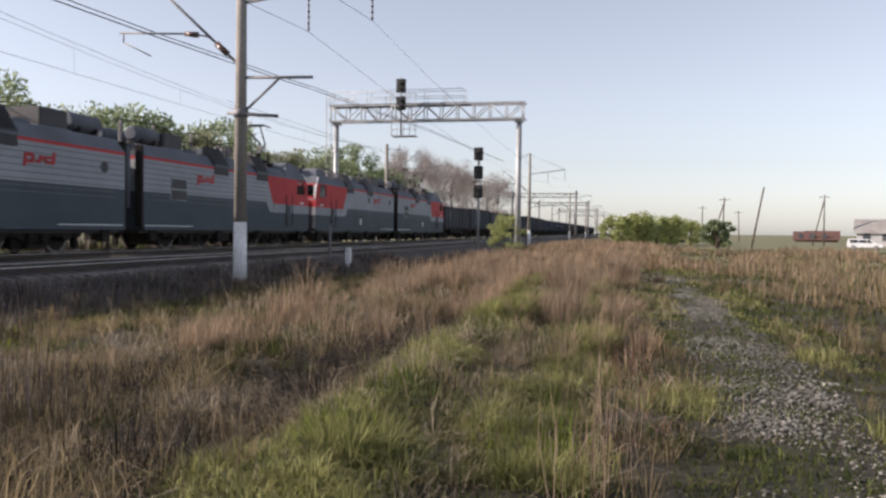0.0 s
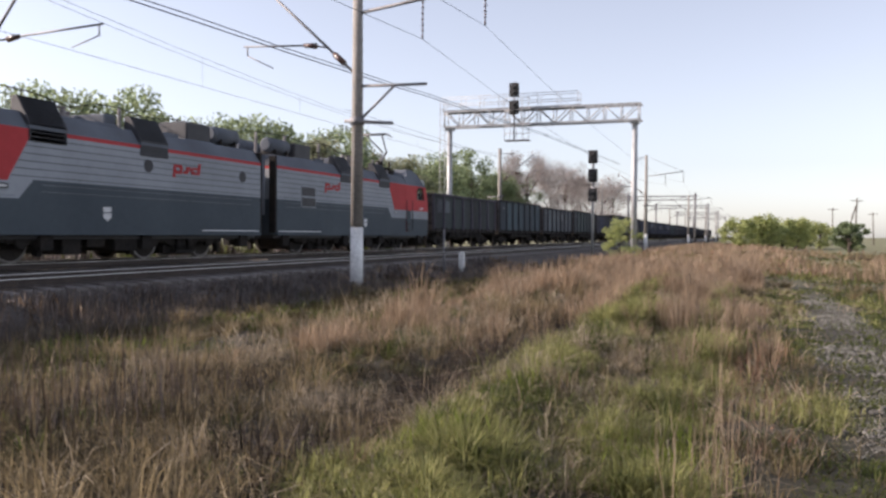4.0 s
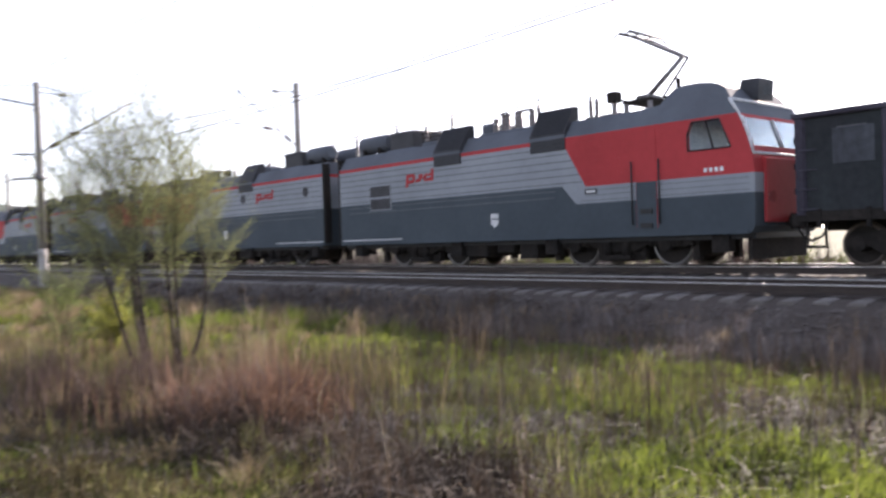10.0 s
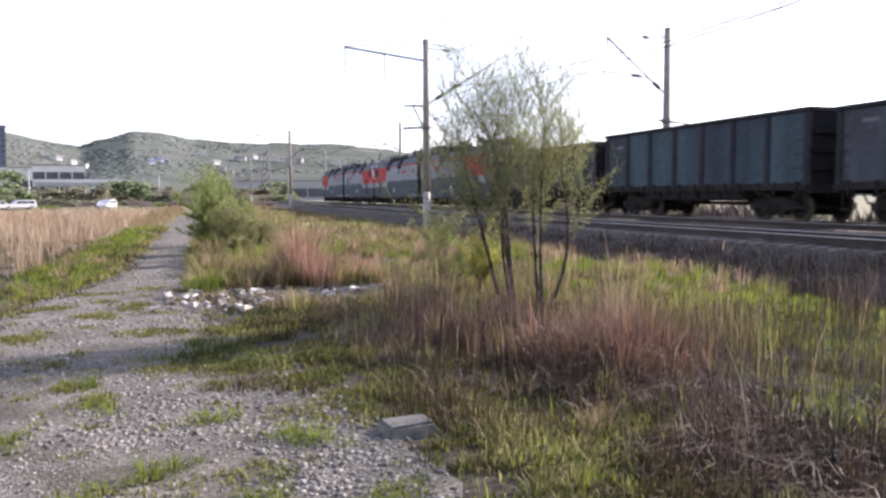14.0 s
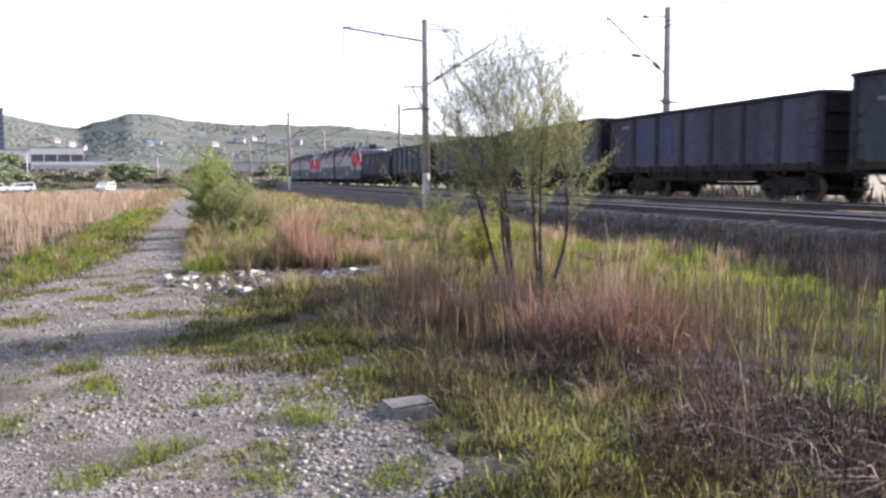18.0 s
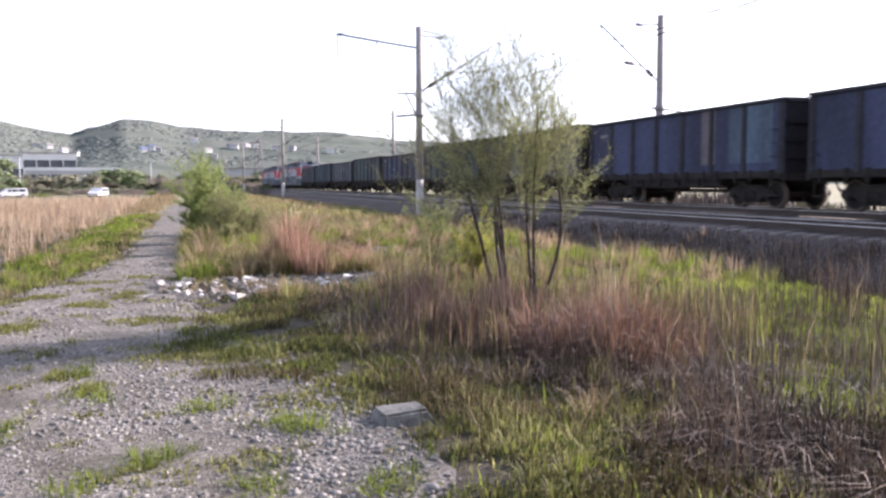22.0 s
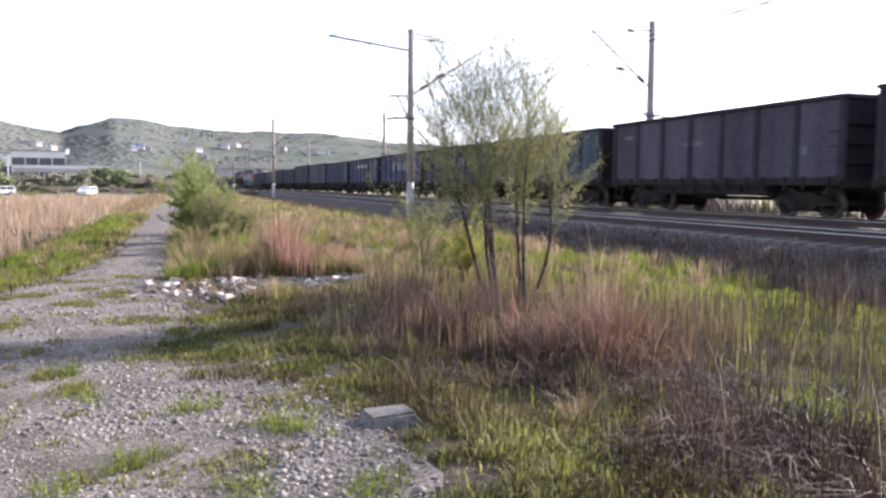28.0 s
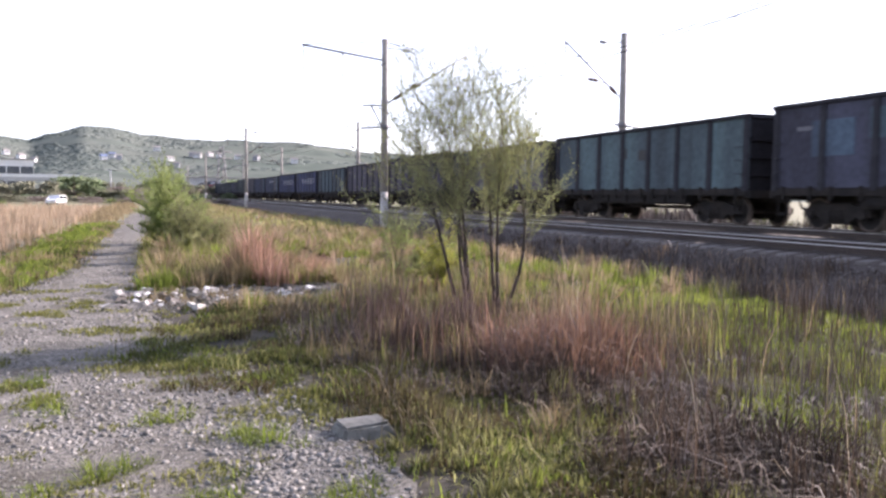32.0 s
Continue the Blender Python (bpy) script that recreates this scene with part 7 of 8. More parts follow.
    # dead stems round the willow, in three colours
    zone = {43: lambda x, y: spot(x, y, -8.3, 2.8, 0.9, 0.8), 40: lambda x, y: ring(x, y) * np.clip((4.4 - y) / 0.8, 0.15, 1), 41: lambda x, y: np.clip(spot(x, y, -7.0, 3.8, 1.05) + 0.07 * ring(x, y), 0, 1), 42: lambda x, y: np.clip(spot(x, y, -8.1, 4.8, 1.25, 0.8) + 0.1 * ring(x, y), 0, 1)}
    w_ring = lambda k: (lambda x, y: zone[k](x, y) * np.clip(0.2 + patch(x, y, 0.6, k), 0, 1) * free(x, y) * (1 - tangle(x, y)) * open_foot(x, y))
    for name, label, mat, n, h, k, lean in (
            ("brown_stems", "brown dead weed stems round the willow", "brown", 1700, 0.34, 40, 0.6), ("brown_stems", "purple-brown dead weed stems round the willow", "purple_stem", 1400, 0.34, 40, 0.6),
            ("straw_stems", "tan dead stems round the willow", "dry", 700, 0.42, 40, 0.6), ("brown_stems", "dull grey-brown stems round the willow", "weed", 1100, 0.32, 40, 0.8),
            ("brown_stems", "dense purple-brown dead stems before the willow", "purple_stem", 1700, 0.5, 43, 0.4), ("brown_stems", "tall brown dead stems before the willow", "brown", 900, 0.48, 43, 0.4),
            ("red_stems", "rosy dead weeds in a low mound", "salmon", 800, 0.62, 41, 0.6), ("red_stems", "reddish-brown dead weeds in a low mound", "red", 1500, 0.6, 41, 0.6),
            ("red_stems", "faded purple-brown weeds in a low mound", "purple_stem", 1300, 0.55, 41, 0.7), ("straw_stems", "straw-coloured stems round the willow", "dry", 3000, 0.58, 42, 0.45),
            ("green_stems", "pale yellow-green stems beside the willow", "pale_green", 2000, 0.36, 42, 0.5), ("straw_stems", "thin brown stems behind the willow", "brown", 450, 0.66, 42, 0.35),
            ("straw_stems", "bleached stems round the willow", "straw", 350, 0.75, 42, 0.4)):
        p = spread(int(n * 1.35), -14, -5.2, 1.4, 7.4, w_ring(k), 6, 0.1)
        blades(name, label, p, h * uneven(p, 0.45, k, 0.2, 1.7) * (0.6 + 0.7 * PLANTS.rand(len(p))), 0.0043, lean, M[mat])
    for mat, n, k, lab in (("dry_dark", 7500, 106, "brown old grass matted before the dead stems"), ("weed", 4200, 107, "grey-brown stalks matted before the dead stems"), ("dry", 1500, 108, "tan straw matted before the dead stems")):
        p = spread(n, -11, -5.0, 1.3, 3.1, lambda x, y: lobe(x, y) * np.clip(0.15 + patch(x, y, 0.7, k), 0, 1) * band(y, 1.3, 3.1, 0.4), 8, 0.12)
        blades("matted_weeds", lab, p, 0.24 * uneven(p, 0.6, k, 0.4, 1.5), 0.006, 1.2, M[mat])
    p = spread(120, -20, -12.5, 1.2, 4.4, lambda x, y: spot(x, y, -15.4, 2.3, 1.0, 0.6))
    tussocks("pink_tufts", "pale pinkish dead grass behind the rubble", p[:70], 40, 0.85 * uneven(p[:70], 0.9, 43), 0.0045, M["salmon"], 0.45, 0.14)
    tussocks("pink_tufts", "straw-coloured dead grass behind the rubble", p[70:], 40, 0.7 * uneven(p[70:], 0.9, 43), 0.0045, M["dry"], 0.5, 0.14)
    for mat, n, h, k, lab in (("lime", 300, 0.4, 78, "fresh green undergrowth between the shrubs"), ("dry", 240, 0.5, 79, "straw-coloured undergrowth between the shrubs"), ("yellow", 260, 0.38, 80, "yellow-green undergrowth between the shrubs")):
        p = spread(n, -27, -14.2, 0.0, 3.2, lambda x, y: np.clip(0.15 + patch(x, y, 0.9, k), 0, 1) * np.clip((y + 0.15) / 0.5, 0, 1))
        tussocks("undergrowth", lab, p, 36, h * uneven(p, 0.9, k), 0.006, M[mat], 0.7, 0.2)
    p = spread(120, -8.6, -5.4, 2.6, 5.0, lambda x, y: spot(x, y, -6.7, 3.6, 0.95, 0.9))
    tussocks("red_mound", "reddish dead weeds fallen over in a low mound", p[:70], 44, 0.6 * uneven(p[:70], 0.7, 81, 0.6, 1.3), 0.005, M["red"], 1.1, 0.16)
    tussocks("red_mound", "faded purple-brown weeds fallen over in a low mound", p[70:], 44, 0.55 * uneven(p[70:], 0.7, 81, 0.6, 1.3), 0.005, M["purple_stem"], 1.1, 0.16)
    for mat, n, h, k, lab in (("yellow", 480, 0.34, 66, "yellow-green tussocks among the dead weeds"), ("lime", 330, 0.38, 67, "green tussocks among the dead weeds"), ("dry", 300, 0.5, 68, "straw-brown dead weeds in tufts"), ("pink", 120, 0.42, 69, "pale rosy dead weeds in tufts")):
        p = spread(n, -30, -11, 1.0, 9.5, lambda x, y: np.clip(0.1 + patch(x, y, 1.6, k), 0, 1) * np.minimum(1, 14 / dist(x, y)) * np.clip(off_path(x, y) / 0.5, 0, 1) * (1 - litter(x, y)))
        tussocks("weed_tufts", lab, p, 34, h * uneven(p, 1.0, k), 0.005, M[mat], 0.6, 0.14)
    # near-black tufts added as the shade beneath the stems and the mound
    p = spread(190, -10.4, -4.6, 2.0, 6.2, lambda x, y: np.clip(ring(x, y) + spot(x, y, -6.4, 3.6, 1.3), 0, 1) * np.clip(0.25 + patch(x, y, 0.7, 82), 0, 1))
    tussocks("dark_undergrowth", "low dark stalks under the stems, coloured for the shade there", p, 34, 0.3 * uneven(p, 0.6, 83), 0.006, M["dark_weed"], 1.2, 0.16)
    p = spread(9000, -13, -5, 1.8, 6.6, lambda x, y: ring(x, y) * open_foot(x, y) * np.clip(0.1 + patch(x, y, 0.7, 44), 0, 1), 9, 0.1)
    blades("green_shoots", "yellow-green shoots among the dead stems", p[::2], 0.32, 0.007, 0.4, M["yellow"])
    blades("green_shoots", "green shoots among the dead stems", p[1::2], 0.26, 0.007, 0.5, M["green"])
    p = spread(9000, -6.5, 0.5, 3.0, 7, lambda x, y: np.clip(0.2 + patch(x, y, 0.9, 70), 0, 1) * (1 - tangle(x, y)) * np.clip((x + 6.5) / 1.5 + (y - 4.2), 0, 1), 8, 0.1)
    blades("lime_grass", "lime green grass under the thin stems", p, 0.18 * uneven(p, 0.7, 71, 0.4, 1.6), 0.005, 0.6, M["yellow"])
    p = np.array(((-5.0, -0.2), (-4.15, 1.0), (-4.7, -0.55), (-5.45, 0.62), (-5.3, 0.75), (-4.4, 0.3), (-6.1, 0.1), (-6.6, -0.7), (-5.9, -1.2), (-4.2, -0.9), (-7.6, -0.9), (-3.7, 0.5)))
    p = np.repeat(p, 14, 0) + PLANTS.normal(size=(168, 2)) * (0.13, 0.1)
    tussocks("path_weeds", "small tufts of green weeds in the gravel", p, 18, 0.13, 0.006, M["lime"], 1.2, 0.04)
    p = spread(14000, -7.2, -2.0, 2.3, 5.2, lambda x, y: tangle(x, y) * np.interp(x, [-5, -4], [0.7, 1]), 10, 0.14)
    blades("dark_tangle", "dark tangle of fallen weed stems", p, 0.34 * uneven(p, 0.7, 11), 0.0055, 1.5, M["dark_weed"])
    p = spread(2200, -7.2, -2.2, 2.3, 5.0, lambda x, y: tangle(x, y), 10, 0.14)
    blades("dark_tangle", "brown tangle of fallen weed stems", p, 0.42 * uneven(p, 0.7, 12), 0.005, 1.2, M["brown"])
    p = spread(190, -7.2, -2.2, 2.3, 5.0, lambda x, y: tangle(x, y) * patch(x, y, 0.5, 74, 0.4), 5, 0.12)
    blades("dark_tangle", "grey straws lying across the dark tangle", p, 0.42 * uneven(p, 0.5, 75), 0.0042, 1.8, M["grey_weed"])
    p = spread(2600, -7.2, -2.2, 2.2, 5.0, lambda x, y: tangle(x, y) * patch(x, y, 0.6, 76, 0.5), 12, 0.1)
    blades("green_shoots", "green shoots coming up through the dark tangle", p, 0.2 * uneven(p, 0.5, 77), 0.006, 0.5, M["yellow"])
    p = spread(70, -9.0, -3.2, 2.7, 5.4, lambda x, y: np.clip(0.25 + tangle(x, y), 0, 1), 4, 0.14)
    blades("fallen_straw", "long pale straws fallen over", p, 0.7, 0.0026, 1.5, M["straw"])
    # grey weeds on the ballast slope and along the ditch
    slope = lambda p: np.maximum(ground_z(p[:, 0], p[:, 1]), np.interp(p[:, 1], [12.1, 12.5, 13.5], [-0.22, -0.12, 0.20]))
    for mat, n, h, k in (("grey_weed", 40000, 0.36, 37), ("brown", 14000, 0.34, 38), ("pink", 5000, 0.36, 39)):
        p = spread(n, -40, 46, 9.6, 13.4, lambda x, y: np.clip(0.15 + patch(x, y, 1.3, k), 0, 1) * np.minimum(1, 18 / np.maximum(10, dist(x, y))) * np.clip(1.3 - 0.3 * np.abs(y - 11.2), 0.2, 1), 10, 0.13)
        blades("grey_weeds", "grey-brown dead weeds along the ballast slope", p, h * uneven(p, 1.4, 12, 0.4, 1.5), 0.006, 0.6, M[mat], z=slope(p))
    for mat, n, h, k in (("mauve_weed", 7000, 0.42, 72), ("weed", 5000, 0.5, 73)):
        p = spread(n, -11 if k == 72 else 3, 2.5 if k == 72 else 16, 9.6, 12.9, lambda x, y: patch(x, y, 0.9, k), 9, 0.12)
        blades("mauve_weeds", "pale mauve-grey dead weeds by the ballast", p, h * uneven(p, 0.6, k, 0.3, 1.5), 0.005, 0.6, M[mat], z=slope(p))
    # the open field on the side away from the railway, and further along the line
    p = spread(7000, -110, -44, -3.4, 3.5, lambda x, y: np.clip(0.2 + patch(x, y, 3, 93), 0, 1) * (off_path(x, y) > 0.15), 8, 0.3)
    blades("verge_weeds", "brown weeds round the far end of the path", p, 0.6 * uneven(p, 3, 94, 0.5, 1.3), 0.004, 0.4, M["dry"])
    p = spread(46000, -95, -19, -42, -3.4, lambda x, y: np.clip(30 / np.maximum(20, dist(x, y)), 0, 1), 8, 0.2)
    blades("reed_field", "field of tall pale dry reeds", p[::2], 0.8 * uneven(p[::2], 5, 45, 0.7, 1.2), 0.004, 0.3, M["reed"])
    blades("reed_field", "field of dry rosy-brown reeds", p[1::2], 0.76 * uneven(p[1::2], 2, 45, 0.5, 1.3), 0.0045, 0.4, M["pink"])
    p = spread(34000, 9.5, 95, -40, -2.9, lambda x, y: np.clip(24 / np.maximum(14, dist(x, y)), 0, 1) * patch(x, y, 4, 23), 8, 0.2)
    blades("reed_field", "stands of pale dry reeds in the open field", p[::2], 0.65 * uneven(p[::2], 2, 46, 0.5, 1.3), 0.006, 0.3, M["dry"])
    blades("reed_field", "pale straw reeds in the open field", p[1::2], 0.7 * uneven(p[1::2], 1.5, 47, 0.4, 1.4), 0.006, 0.4, M["pink"])
    p = spread(24000, 9, 95, -40, -2.2, lambda x, y: np.clip(24 / np.maximum(14, dist(x, y)), 0, 1) * (1 - 0.7 * patch(x, y, 4, 23)), 8, 0.2)
    blades("field_grass", "low green grass of the open field", p, 0.2, 0.008, 0.6, M["green"])
    p = spread(26000, -60, 70, 23.4, 48, lambda x, y: np.clip(26 / y, 0, 1) ** 2, 8, 0.3)
    blades("far_meadow", "dull grey-brown meadow behind the railway", p[::2], 0.5, 0.008, 0.4, M["grey_weed"])
    blades("far_meadow", "dull green meadow behind the railway", p[1::2], 0.4, 0.008, 0.4, M["green"])
    for mat, n, h, k, lab in (("grey_weed", 17000, 1.45, 113, "tall grey dead weeds on the bank behind the far track"), ("green", 10000, 1.3, 114, "dull green weeds on the bank behind the far track"), ("dark_weed", 9000, 1.25, 115, "dark dead weeds on the bank behind the far track")):
        p = spread(n, -75, 60, 23.6, 26.5, lambda x, y: np.clip(0.15 + patch(x, y, 2.2, k), 0, 1), 9, 0.3)
        blades("bank_weeds", lab, p, h * uneven(p, 2.0, k, 0.5, 1.4), 0.014, 0.35, M[mat])
    for k, (mat, h, lab) in enumerate((("pink", 0.6, "dry verge grass beside the railway"), ("yellow", 0.3, "green verge grass beside the railway"), ("red", 0.36, "reddish verge weeds beside the railway"))):
        p = spread(9000, 30, 150, -3, 11, lambda x, y: np.clip(50 / np.maximum(40, dist(x, y)), 0, 1) * patch(x, y, 4, 40 + k), 8, 0.25)
        blades("verge_grass", lab, p, h, 0.006, 0.35, M[mat])
    for k, (mat, h, lab) in enumerate((("dry", 0.4, "tan verge grass along the line"), ("yellow", 0.28, "olive-green verge grass along the line"), ("pale_green", 0.3, "yellowish verge weeds along the line"))):
        p = spread(10000, -140, -24, 0.6, 11.5, lambda x, y: np.clip(50 / np.maximum(40, dist(x, y)), 0, 1) * np.clip(0.2 + patch(x, y, 4, 44 + k), 0, 1), 8, 0.25)
        blades("verge_grass", lab, p, h * uneven(p, 3, 101 + k, 0.5, 1.4), 0.006, 0.35, M[mat])
    for mat, n, k, lab in (("yellow", 6000, 104, "thin green fringe along the edges of the path"), ("dry", 3500, 105, "thin straw fringe along the edges of the path")):
        p = spread(n, -46, -11.5, -3.2, 1.6, lambda x, y: np.exp(-((off_path(x, y) - 0.2) / 0.24) ** 2) * np.clip(0.1 + patch(x, y, 0.9, k), 0, 1), 7, 0.12)
        blades("path_fringe", lab, p, 0.16 * uneven(p, 0.9, k, 0.4, 1.5), 0.007, 0.7, M[mat])


def stones(name, label, places, size, mat, z):
    """Small angular stones: bent octahedra, as one object."""
    n = len(places)
    o = np.array([(1, 0, 0), (-1, 0, 0), (0, 1, 0), (0, -1, 0), (0, 0, 1), (0, 0, -1), (0.6, 0.6, 0.45), (-0.6, 0.55, 0.5)], float)
    f = np.array([(0, 2, 6), (2, 4, 6), (4, 0, 6), (2, 1, 7), (1, 4, 7), (4, 2, 7), (1, 3, 4), (3, 0, 4), (2, 0, 5), (1, 2, 5), (3, 1, 5), (0, 3, 5)])
    s = size * (0.5 + 0.9 * PLANTS.rand(n) ** 2)
    v = o[None] * (0.7 + 0.6 * PLANTS.rand(n, 8, 1)) * np.stack([s, s * (0.6 + 0.4 * PLANTS.rand(n)), s * (0.45 + 0.35 * PLANTS.rand(n))], 1)[:, None]
    a = PLANTS.rand(n) * 6.283
    c, d = np.cos(a)[:, None], np.sin(a)[:, None]
    v = np.stack([v[..., 0] * c - v[..., 1] * d, v[..., 0] * d + v[..., 1] * c, v[..., 2]], -1)
    v[..., 0] += places[:, :1]
    v[..., 1] += places[:, 1:]
    v[..., 2] += (z + s * 0.15)[:, None]
    faces = (f[None] + np.arange(n)[:, None, None] * 8).reshape(-1, 3)
    return tagged(new(name, fast_mesh(name, v.reshape(-1, 3), faces, mat)), label, "stones", kind="stuff")


def gravel():
    on = lambda x, y: np.clip(-off_path(x, y) / 0.3 + 0.45, 0, 1) * (1 - 0.9 * lobe(x, y))
    near = lambda x, y: np.minimum(1, (5 / np.hypot(x, y)) ** 1.3)
    flat = lambda p: ground_z(p[:, 0], p[:, 1]) + 0.018
    p = spread(46000, -11.5, 2.5, -2.6, 2.2, lambda x, y: on(x, y) * near(x, y) * np.clip(0.1 + 2.4 * (lumps(x, y, 0.7, 31) - 0.3), 0, 1))
    stones("gravel", "fine grey gravel on the path", p, 0.015, M["pebble"], flat(p))
    p = spread(5200, -11.5, -2.6, -2.6, 2.2, lambda x, y: on(x, y) * near(x, y) * np.clip(0.05 + 1.4 * (lumps(x, y, 1.1, 32) - 0.35) + 1.6 * band(x, -6.2, -2.8, 0.5) * band(y, 0.35, 1.5, 0.3), 0, 1))
    stones("gravel", "coarser grey stones on the path", p, 0.026, M["pebble"], flat(p))
    p = spread(60, -14, -2.6, -2.6, 2.2, on)
    stones("gravel", "scattered pale stones on the path", p, 0.022, M["pale_stone"], flat(p))
    p = spread(3000, -30, -11, -2.6, 1.0, on)
    stones("gravel", "loose grey gravel further along the path", p, 0.03, M["pebble"], flat(p))
    old = lambda x, y: np.clip(-off_path(x, y) / 0.3 + 0.5, 0, 1) * np.clip(0.15 + 1.6 * (lumps(x, y, 1.3, 34) - 0.35) * lumps(x, y, 0.5, 35), 0, 1)
    p = spread(8500, 3.0, 24, -3.0, -0.4, old)
    stones("gravel", "small broken stones on the grassy part of the path", p, 0.016, M["old_stone"], flat(p))
    p = spread(800, 3.0, 24, -3.0, -0.4, old)
    stones("gravel", "larger broken stones among the moss", p, 0.03, M["old_stone"], flat(p))
    p = spread(3000, -15, -11.6, -0.4, 3.5, lambda x, y: np.exp(-(((x + 13.2) / 0.9) ** 2)) * np.clip(0.2 + lumps(x, y, 0.5, 96), 0, 1))
    stones("gravel", "grey grit and small rubble beside the path", p, 0.022, M["pebble"], flat(p))
    top = lambda y: np.interp(y, [12.1, 12.5, 13.5, 13.8, 15.2, 16.7, 17.4, 18], [-0.22, -0.12, 0.20, 0.24, 0.33, 0.32, 0.40, 0.45])
    p = spread(15000, -42, 42, 11.7, 17.6, lambda x, y: np.where(y < 13.75, 1, 0.3) * np.clip(18 / np.maximum(14, np.hypot(x, y)), 0, 1))
    stones("ballast_stones", "loose crushed ballast stones", p, 0.05, M["stone"], np.maximum(top(p[:, 1]), ground_z(p[:, 0], p[:, 1])))


def sticks(name, a, b, r0, r1, mat, parent):
    """Thin three-sided tapering twigs between rows of points, as one mesh."""
    n = len(a)
    d = b - a
    d = d / np.linalg.norm(d, axis=1)[:, None]
    u = np.cross(d, np.array((0.31, 0.77, 0.2)))
    u /= np.linalg.norm(u, axis=1)[:, None]
    w = np.cross(d, u)
    ring = [(math.cos(2.094 * k), math.sin(2.094 * k)) for k in range(3)]
    v = np.stack([a + (u * c + w * s) * r0[:, None] for c, s in ring] + [b + (u * c + w * s) * r1[:, None] for c, s in ring], 1).reshape(-1, 3)
    f = np.array([(0, 1, 4, 3), (1, 2, 5, 4), (2, 0, 3, 5)])
    o = new(name, fast_mesh(name, v, (f[None] + np.arange(n)[:, None, None] * 6).reshape(-1, 4), mat))
    o.parent = parent
    return o


def willow(x, y, seed, high, label, stems, leaves, leaf, size=0.013, group="", bare=0.35, wide=1.0, dense=2):
    """A vase of a few dark stems from the foot that fork into rods, and these into many fine upright twigs with tiny leaves."""
    rng = np.random.RandomState(seed)
    e = thing("willow_bush", label, "bush", group, m=pose(x, y, float(ground_z(x, y))))
    A, B, R0, R1 = [], [], [], []

    def rods(start, go, length, r, depth):
        p, d = np.array(start), np.array(go)
        k = 3 if depth else 1
        for i in range(k):
            q = p + d / np.linalg.norm(d) * length / k
            A.append(p), B.append(q), R0.append(r * (1 - 0.25 * i)), R1.append(r * (0.75 - 0.25 * i) * (0.5 if k == 1 else 1) + 0.0006)
            if depth:
                for _ in range(4 if depth == 1 and dense > 1 else 3):
                    a = rng.rand() * 6.283
                    s = p + (q - p) * rng.rand()
                    side = np.array((math.cos(a), math.sin(a), 0.25 + 0.5 * rng.rand()))
                    rods(s, d / np.linalg.norm(d) * 0.9 + side * 0.75, length * (0.40 + 0.25 * rng.rand()), r * 0.5, depth - 1)
            p = q
            d = d + rng.normal(size=3) * 0.12 + np.array((0, 0, 0.05))

    for fx, fy, tx, ty, h in stems:
        bm = bmesh.new()
        pts = limb(bm, (fx, fy, -0.1), (fx + tx * wide * (0.36 if dense > 1 else 0.55), fy + ty * wide * (0.36 if dense > 1 else 0.55), high * h * (0.74 if dense > 1 else 0.6)), 0.03 if dense > 1 else 0.022, 0.011 if dense > 1 else 0.007, 0.05, rng, 6, 6)
        part("stem", bm, M["bark"], e)
        d = np.array((tx * wide * 0.95, ty * wide * 0.95, high * h * 0.5))
        for i in range(1 if dense > 1 else 2, 7):
            if i / 6 * 0.68 < bare:
                continue
            for _ in range(dense if i < 6 else dense + 1):
                rods(tuple(pts[i]), d / np.linalg.norm(d) * 0.8 + rng.normal(size=3) * (0.33 if dense > 1 else 0.6) + (0, 0, 0.25), high * h * (0.26 + (0.18 if dense > 1 else 0.3) * rng.rand()), 0.0042, 2)
    A, B = np.array(A), np.array(B)
    tw = sticks("twig_mass", A, B, np.array(R0), np.array(R1), M["twig_willow"], e)
    tagged(tw, kind="stuff")
    r = np.array(R0)
    pick = rng.choice(np.nonzero(r < 0.0027)[0], leaves)
    at = A[pick] + (B[pick] - A[pick]) * rng.rand(leaves)[:, None]
    v, f = leaf_cloud(at, [1.0] * leaves, leaves, size, 0.36, rng, -0.4)
    v = v.reshape(-1, 4, 3)
    v = v - v.mean(1, keepdims=True) + (at + rng.normal(size=at.shape) * 0.012)[:, None]
    c = new("leaves", fast_mesh("leaves", v.reshape(-1, 3), f, M[leaf]))
    c.parent = e
    return e


VASE = ((-0.05, -0.08, 0.1, -1.15, 0.88), (0, 0.03, -0.1, -0.6, 1.0), (-0.05, 0.06, 0.3, -0.1, 0.98), (0.05, 0.42, 0.0, -0.02, 0.95), (0.02, 0.46, 0.2, 0.36, 0.84), (0.0, 0.4, -0.6, 0.05, 0.85), (-0.02, 0.05, 0.6, -0.6, 0.8))
SHRUB = ((0, 0, 0.5, 0.3, 0.8), (0.2, 0.1, -0.5, 0.3, 1.0), (0, 0.2, 0, -0.35, 0.9), (-0.3, 0.4, 0.3, 0.8, 0.7), (0.1, 0.6, -0.4, 0.9, 0.62), (-0.2, 0.9, 0.6, 0.6, 0.5), (0.5, 0.2, 0.7, -0.1, 0.55))


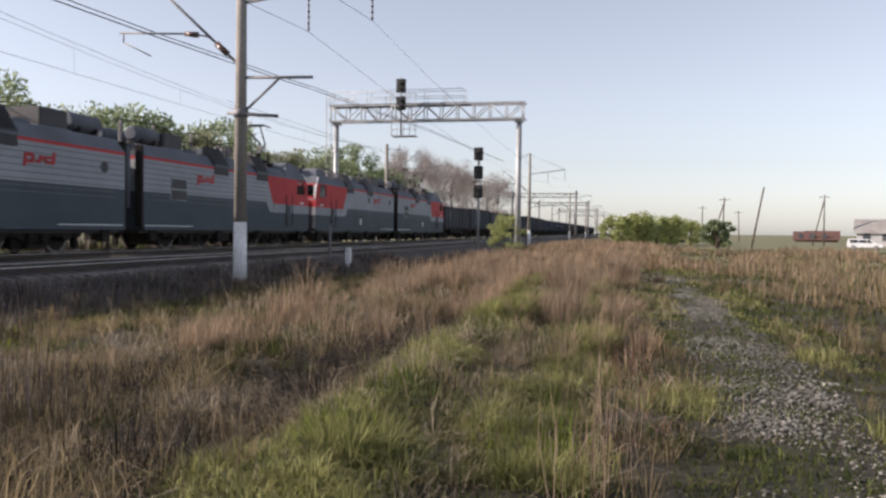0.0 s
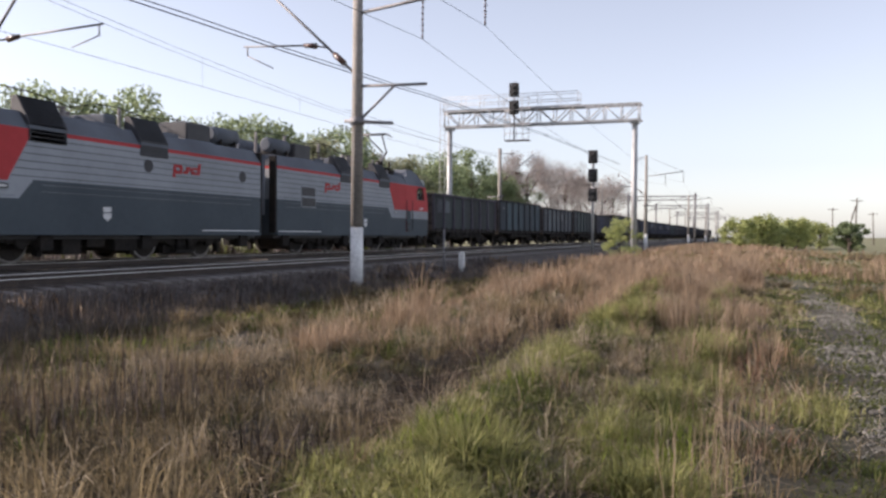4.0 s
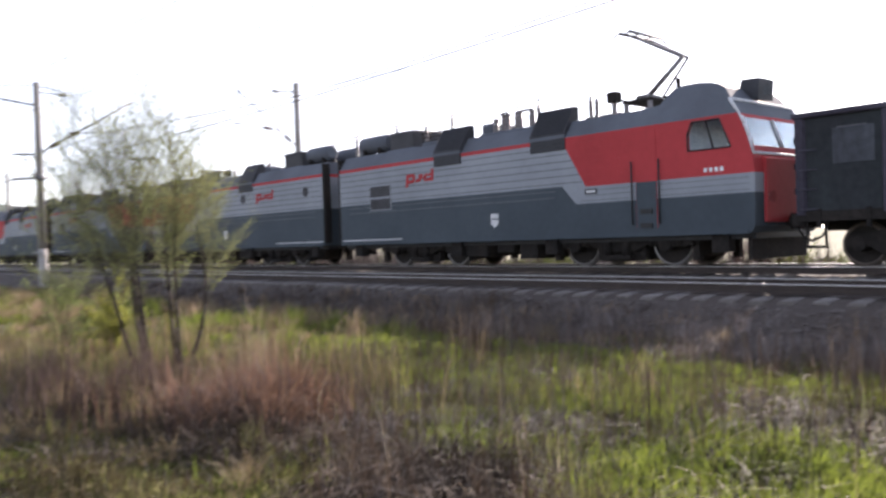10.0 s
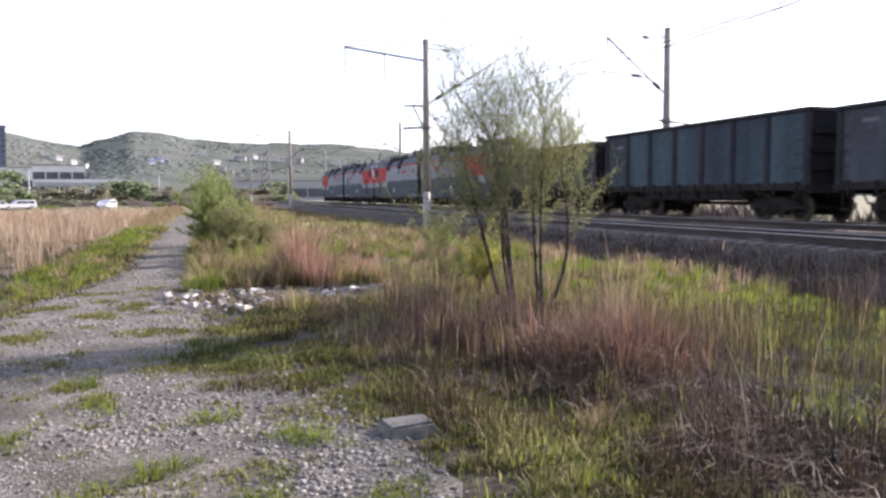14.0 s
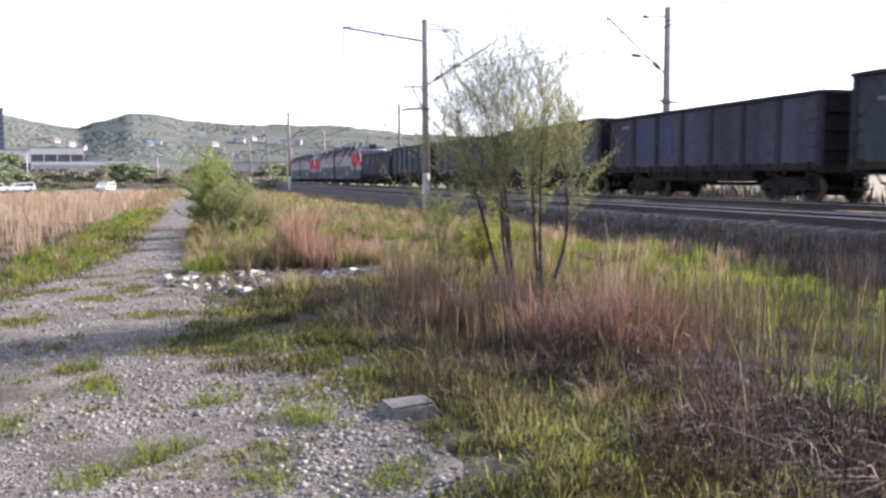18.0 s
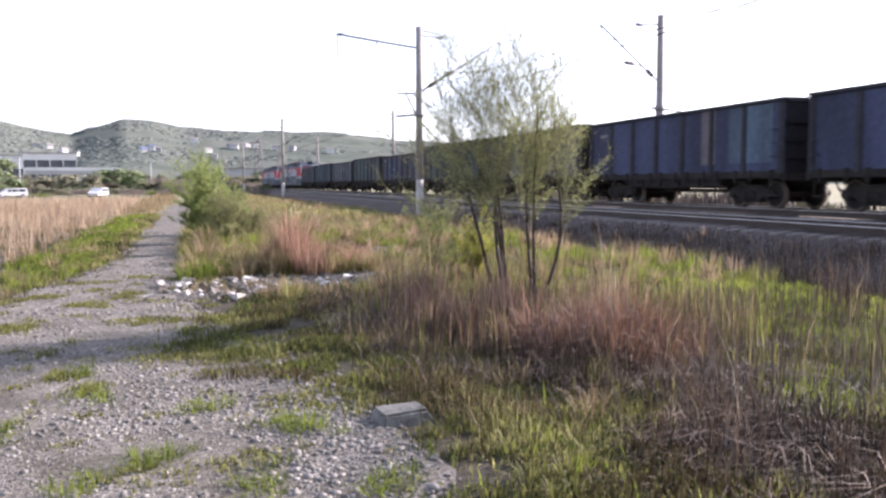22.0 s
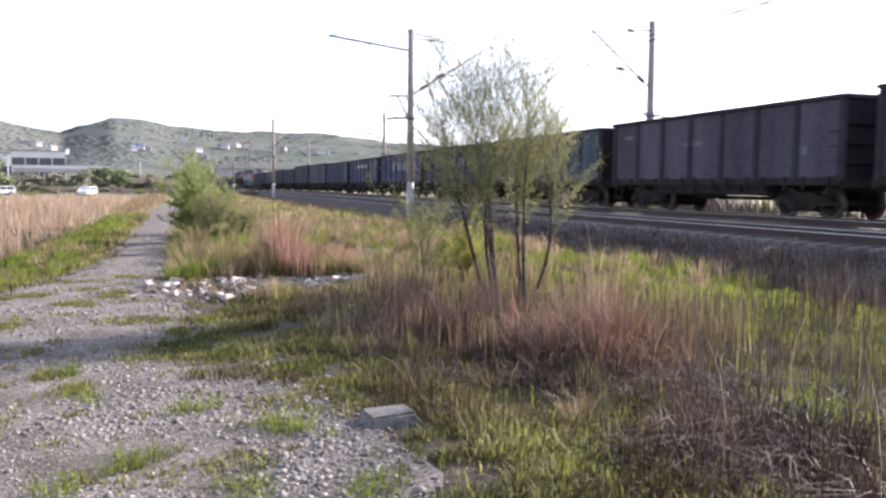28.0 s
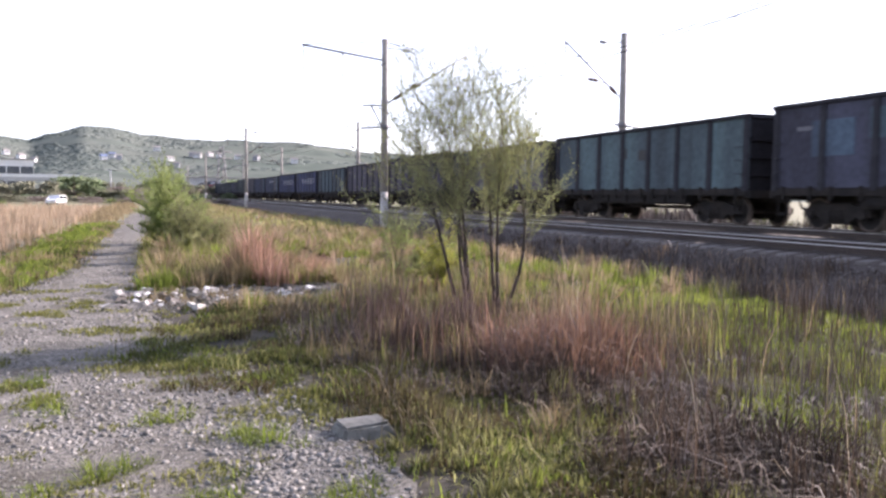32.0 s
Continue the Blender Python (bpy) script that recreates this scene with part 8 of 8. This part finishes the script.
def bushes():
    willow(-10.15, 4.0, 41, 3.0, "young willow bush with thin dark stems and sparse yellow-green leaves", VASE, 50000, "leaf_willow", 0.0118, bare=0.26, wide=1.4)
    willow(-20.5, 0.75, 51, 1.35, "loose green feathery shrub beside the path", SHRUB, 12000, "leaf_olive", 0.024, "shrubs along the path", 0.05, 0.95, 1)
    willow(-24.0, 0.32, 52, 2.1, "taller bright green feathery shrub beside the path", SHRUB, 30000, "leaf_bright", 0.03, "shrubs along the path", 0.05, 0.5, 1)
    willow(-28.0, 0.45, 53, 2.25, "green feathery shrub at the bend of the path", SHRUB, 26000, "leaf_bright", 0.032, "shrubs along the path", 0.05, 0.6, 1)
    willow(-22.0, 1.15, 56, 1.2, "pale green straggling shrub beside the path", SHRUB, 9000, "leaf_olive", 0.024, "shrubs along the path", 0.05, 1.1, 1)
    willow(-13.6, 3.95, 55, 1.25, "loose dull green sapling in the weeds", SHRUB[:4], 5000, "leaf_bright", 0.018, "shrubs along the path", 0.1, 0.9, 1)
    willow(-11.0, 3.75, 57, 1.05, "yellow-green sapling beside the willow", SHRUB[:3], 5200, "leaf_lemon", 0.02, "shrubs along the path", 0.05, 0.6, 1)
    b = tree("small loose green shrub at the foot of the gantry", 61, 2.8, 1.4, M["leaf_willow"], 2000, 0.08, 0.05, 0.08, 0.5, 30, "shrub", "shrubs along the line")
    b.matrix_basis = pose(58, 8.4, -0.1)


def odds():
    bm = bmesh.new()
    box(bm, -0.14, 0.14, -0.19, 0.19, -0.06, 0.068)
    bmesh.ops.bevel(bm, geom=bm.edges[:], offset=0.02, segments=2, affect="EDGES")
    for v in bm.verts:
        v.co += Vector((noise.noise(v.co * 9), noise.noise(v.co * 9 + Vector((5, 0, 0))), noise.noise(v.co * 7))) * 0.03
        if v.co.z > 0:
            v.co.x *= 0.86
            v.co.y *= 0.88
    o = part("concrete_block", bm, M["block"])
    o.matrix_basis = pose(-5.25, 1.33, float(ground_z(-5.25, 1.33)) + 0.02, 0, -4, 8)
    tagged(o, "broken grey concrete block at the path's edge", "block")
    rng = np.random.RandomState(4)
    heap = thing("rubble_heap", "scattered pale rubble and litter beside the path", "rubble", m=pose(-13.25, 1.35, float(ground_z(-13.25, 1.35))))
    for i in range(230):
        bm = bmesh.new()
        s = 0.016 + 0.06 * rng.rand() ** 2
        box(bm, -s, s, -s * 0.8, s * 0.8, -0.02, s * 0.38)
        for v in bm.verts:
            v.co += Vector(rng.normal(size=3)) * s * 0.25
        b = part("rubble_piece", bm, M["whitewash"] if rng.rand() < 0.09 else M["pale_stone"] if rng.rand() < 0.34 else M["old_stone"] if rng.rand() < 0.45 else M["sleeper"] if rng.rand() < 0.8 else M["black"], heap)
        f = rng.rand() * 2 - 1
        b.matrix_basis = pose(rng.normal() * (0.6 - 0.15 * f), f * 1.75 + rng.normal() * 0.15, 0.025, rng.normal() * 12, rng.normal() * 12, rng.rand() * 360)
    for x, y, s in ((-7.5, 1.15, 0.05), (9.65, -2.15, 0.10), (9.5, -2.4, 0.06)):
        bm = bmesh.new()
        box(bm, -s * 0.4, s * 0.4, -s, s, -0.02, s * 0.22)
        bmesh.ops.bevel(bm, geom=bm.edges[:], offset=s * 0.15, segments=1, affect="EDGES")
        o = part("pale_stone", bm, M["pale_stone"])
        o.matrix_basis = pose(x, y, float(ground_z(x, y)), 0, 0, 20)
        tagged(o, "pale broken stone lying in the grass", "stone")


# ---- build ----
train()
overhead()
gantry()
mast_signal()
small_posts()
woods()
town(hill())
car()
far_poles()
bushes()
odds()
meadow()
gravel()
track(NEAR_Y, NEAR_RAIL, "empty near track of steel rails on concrete sleepers", 260)
track(FAR_Y, FAR_RAIL, "far track of steel rails under the train", 60)
motions()
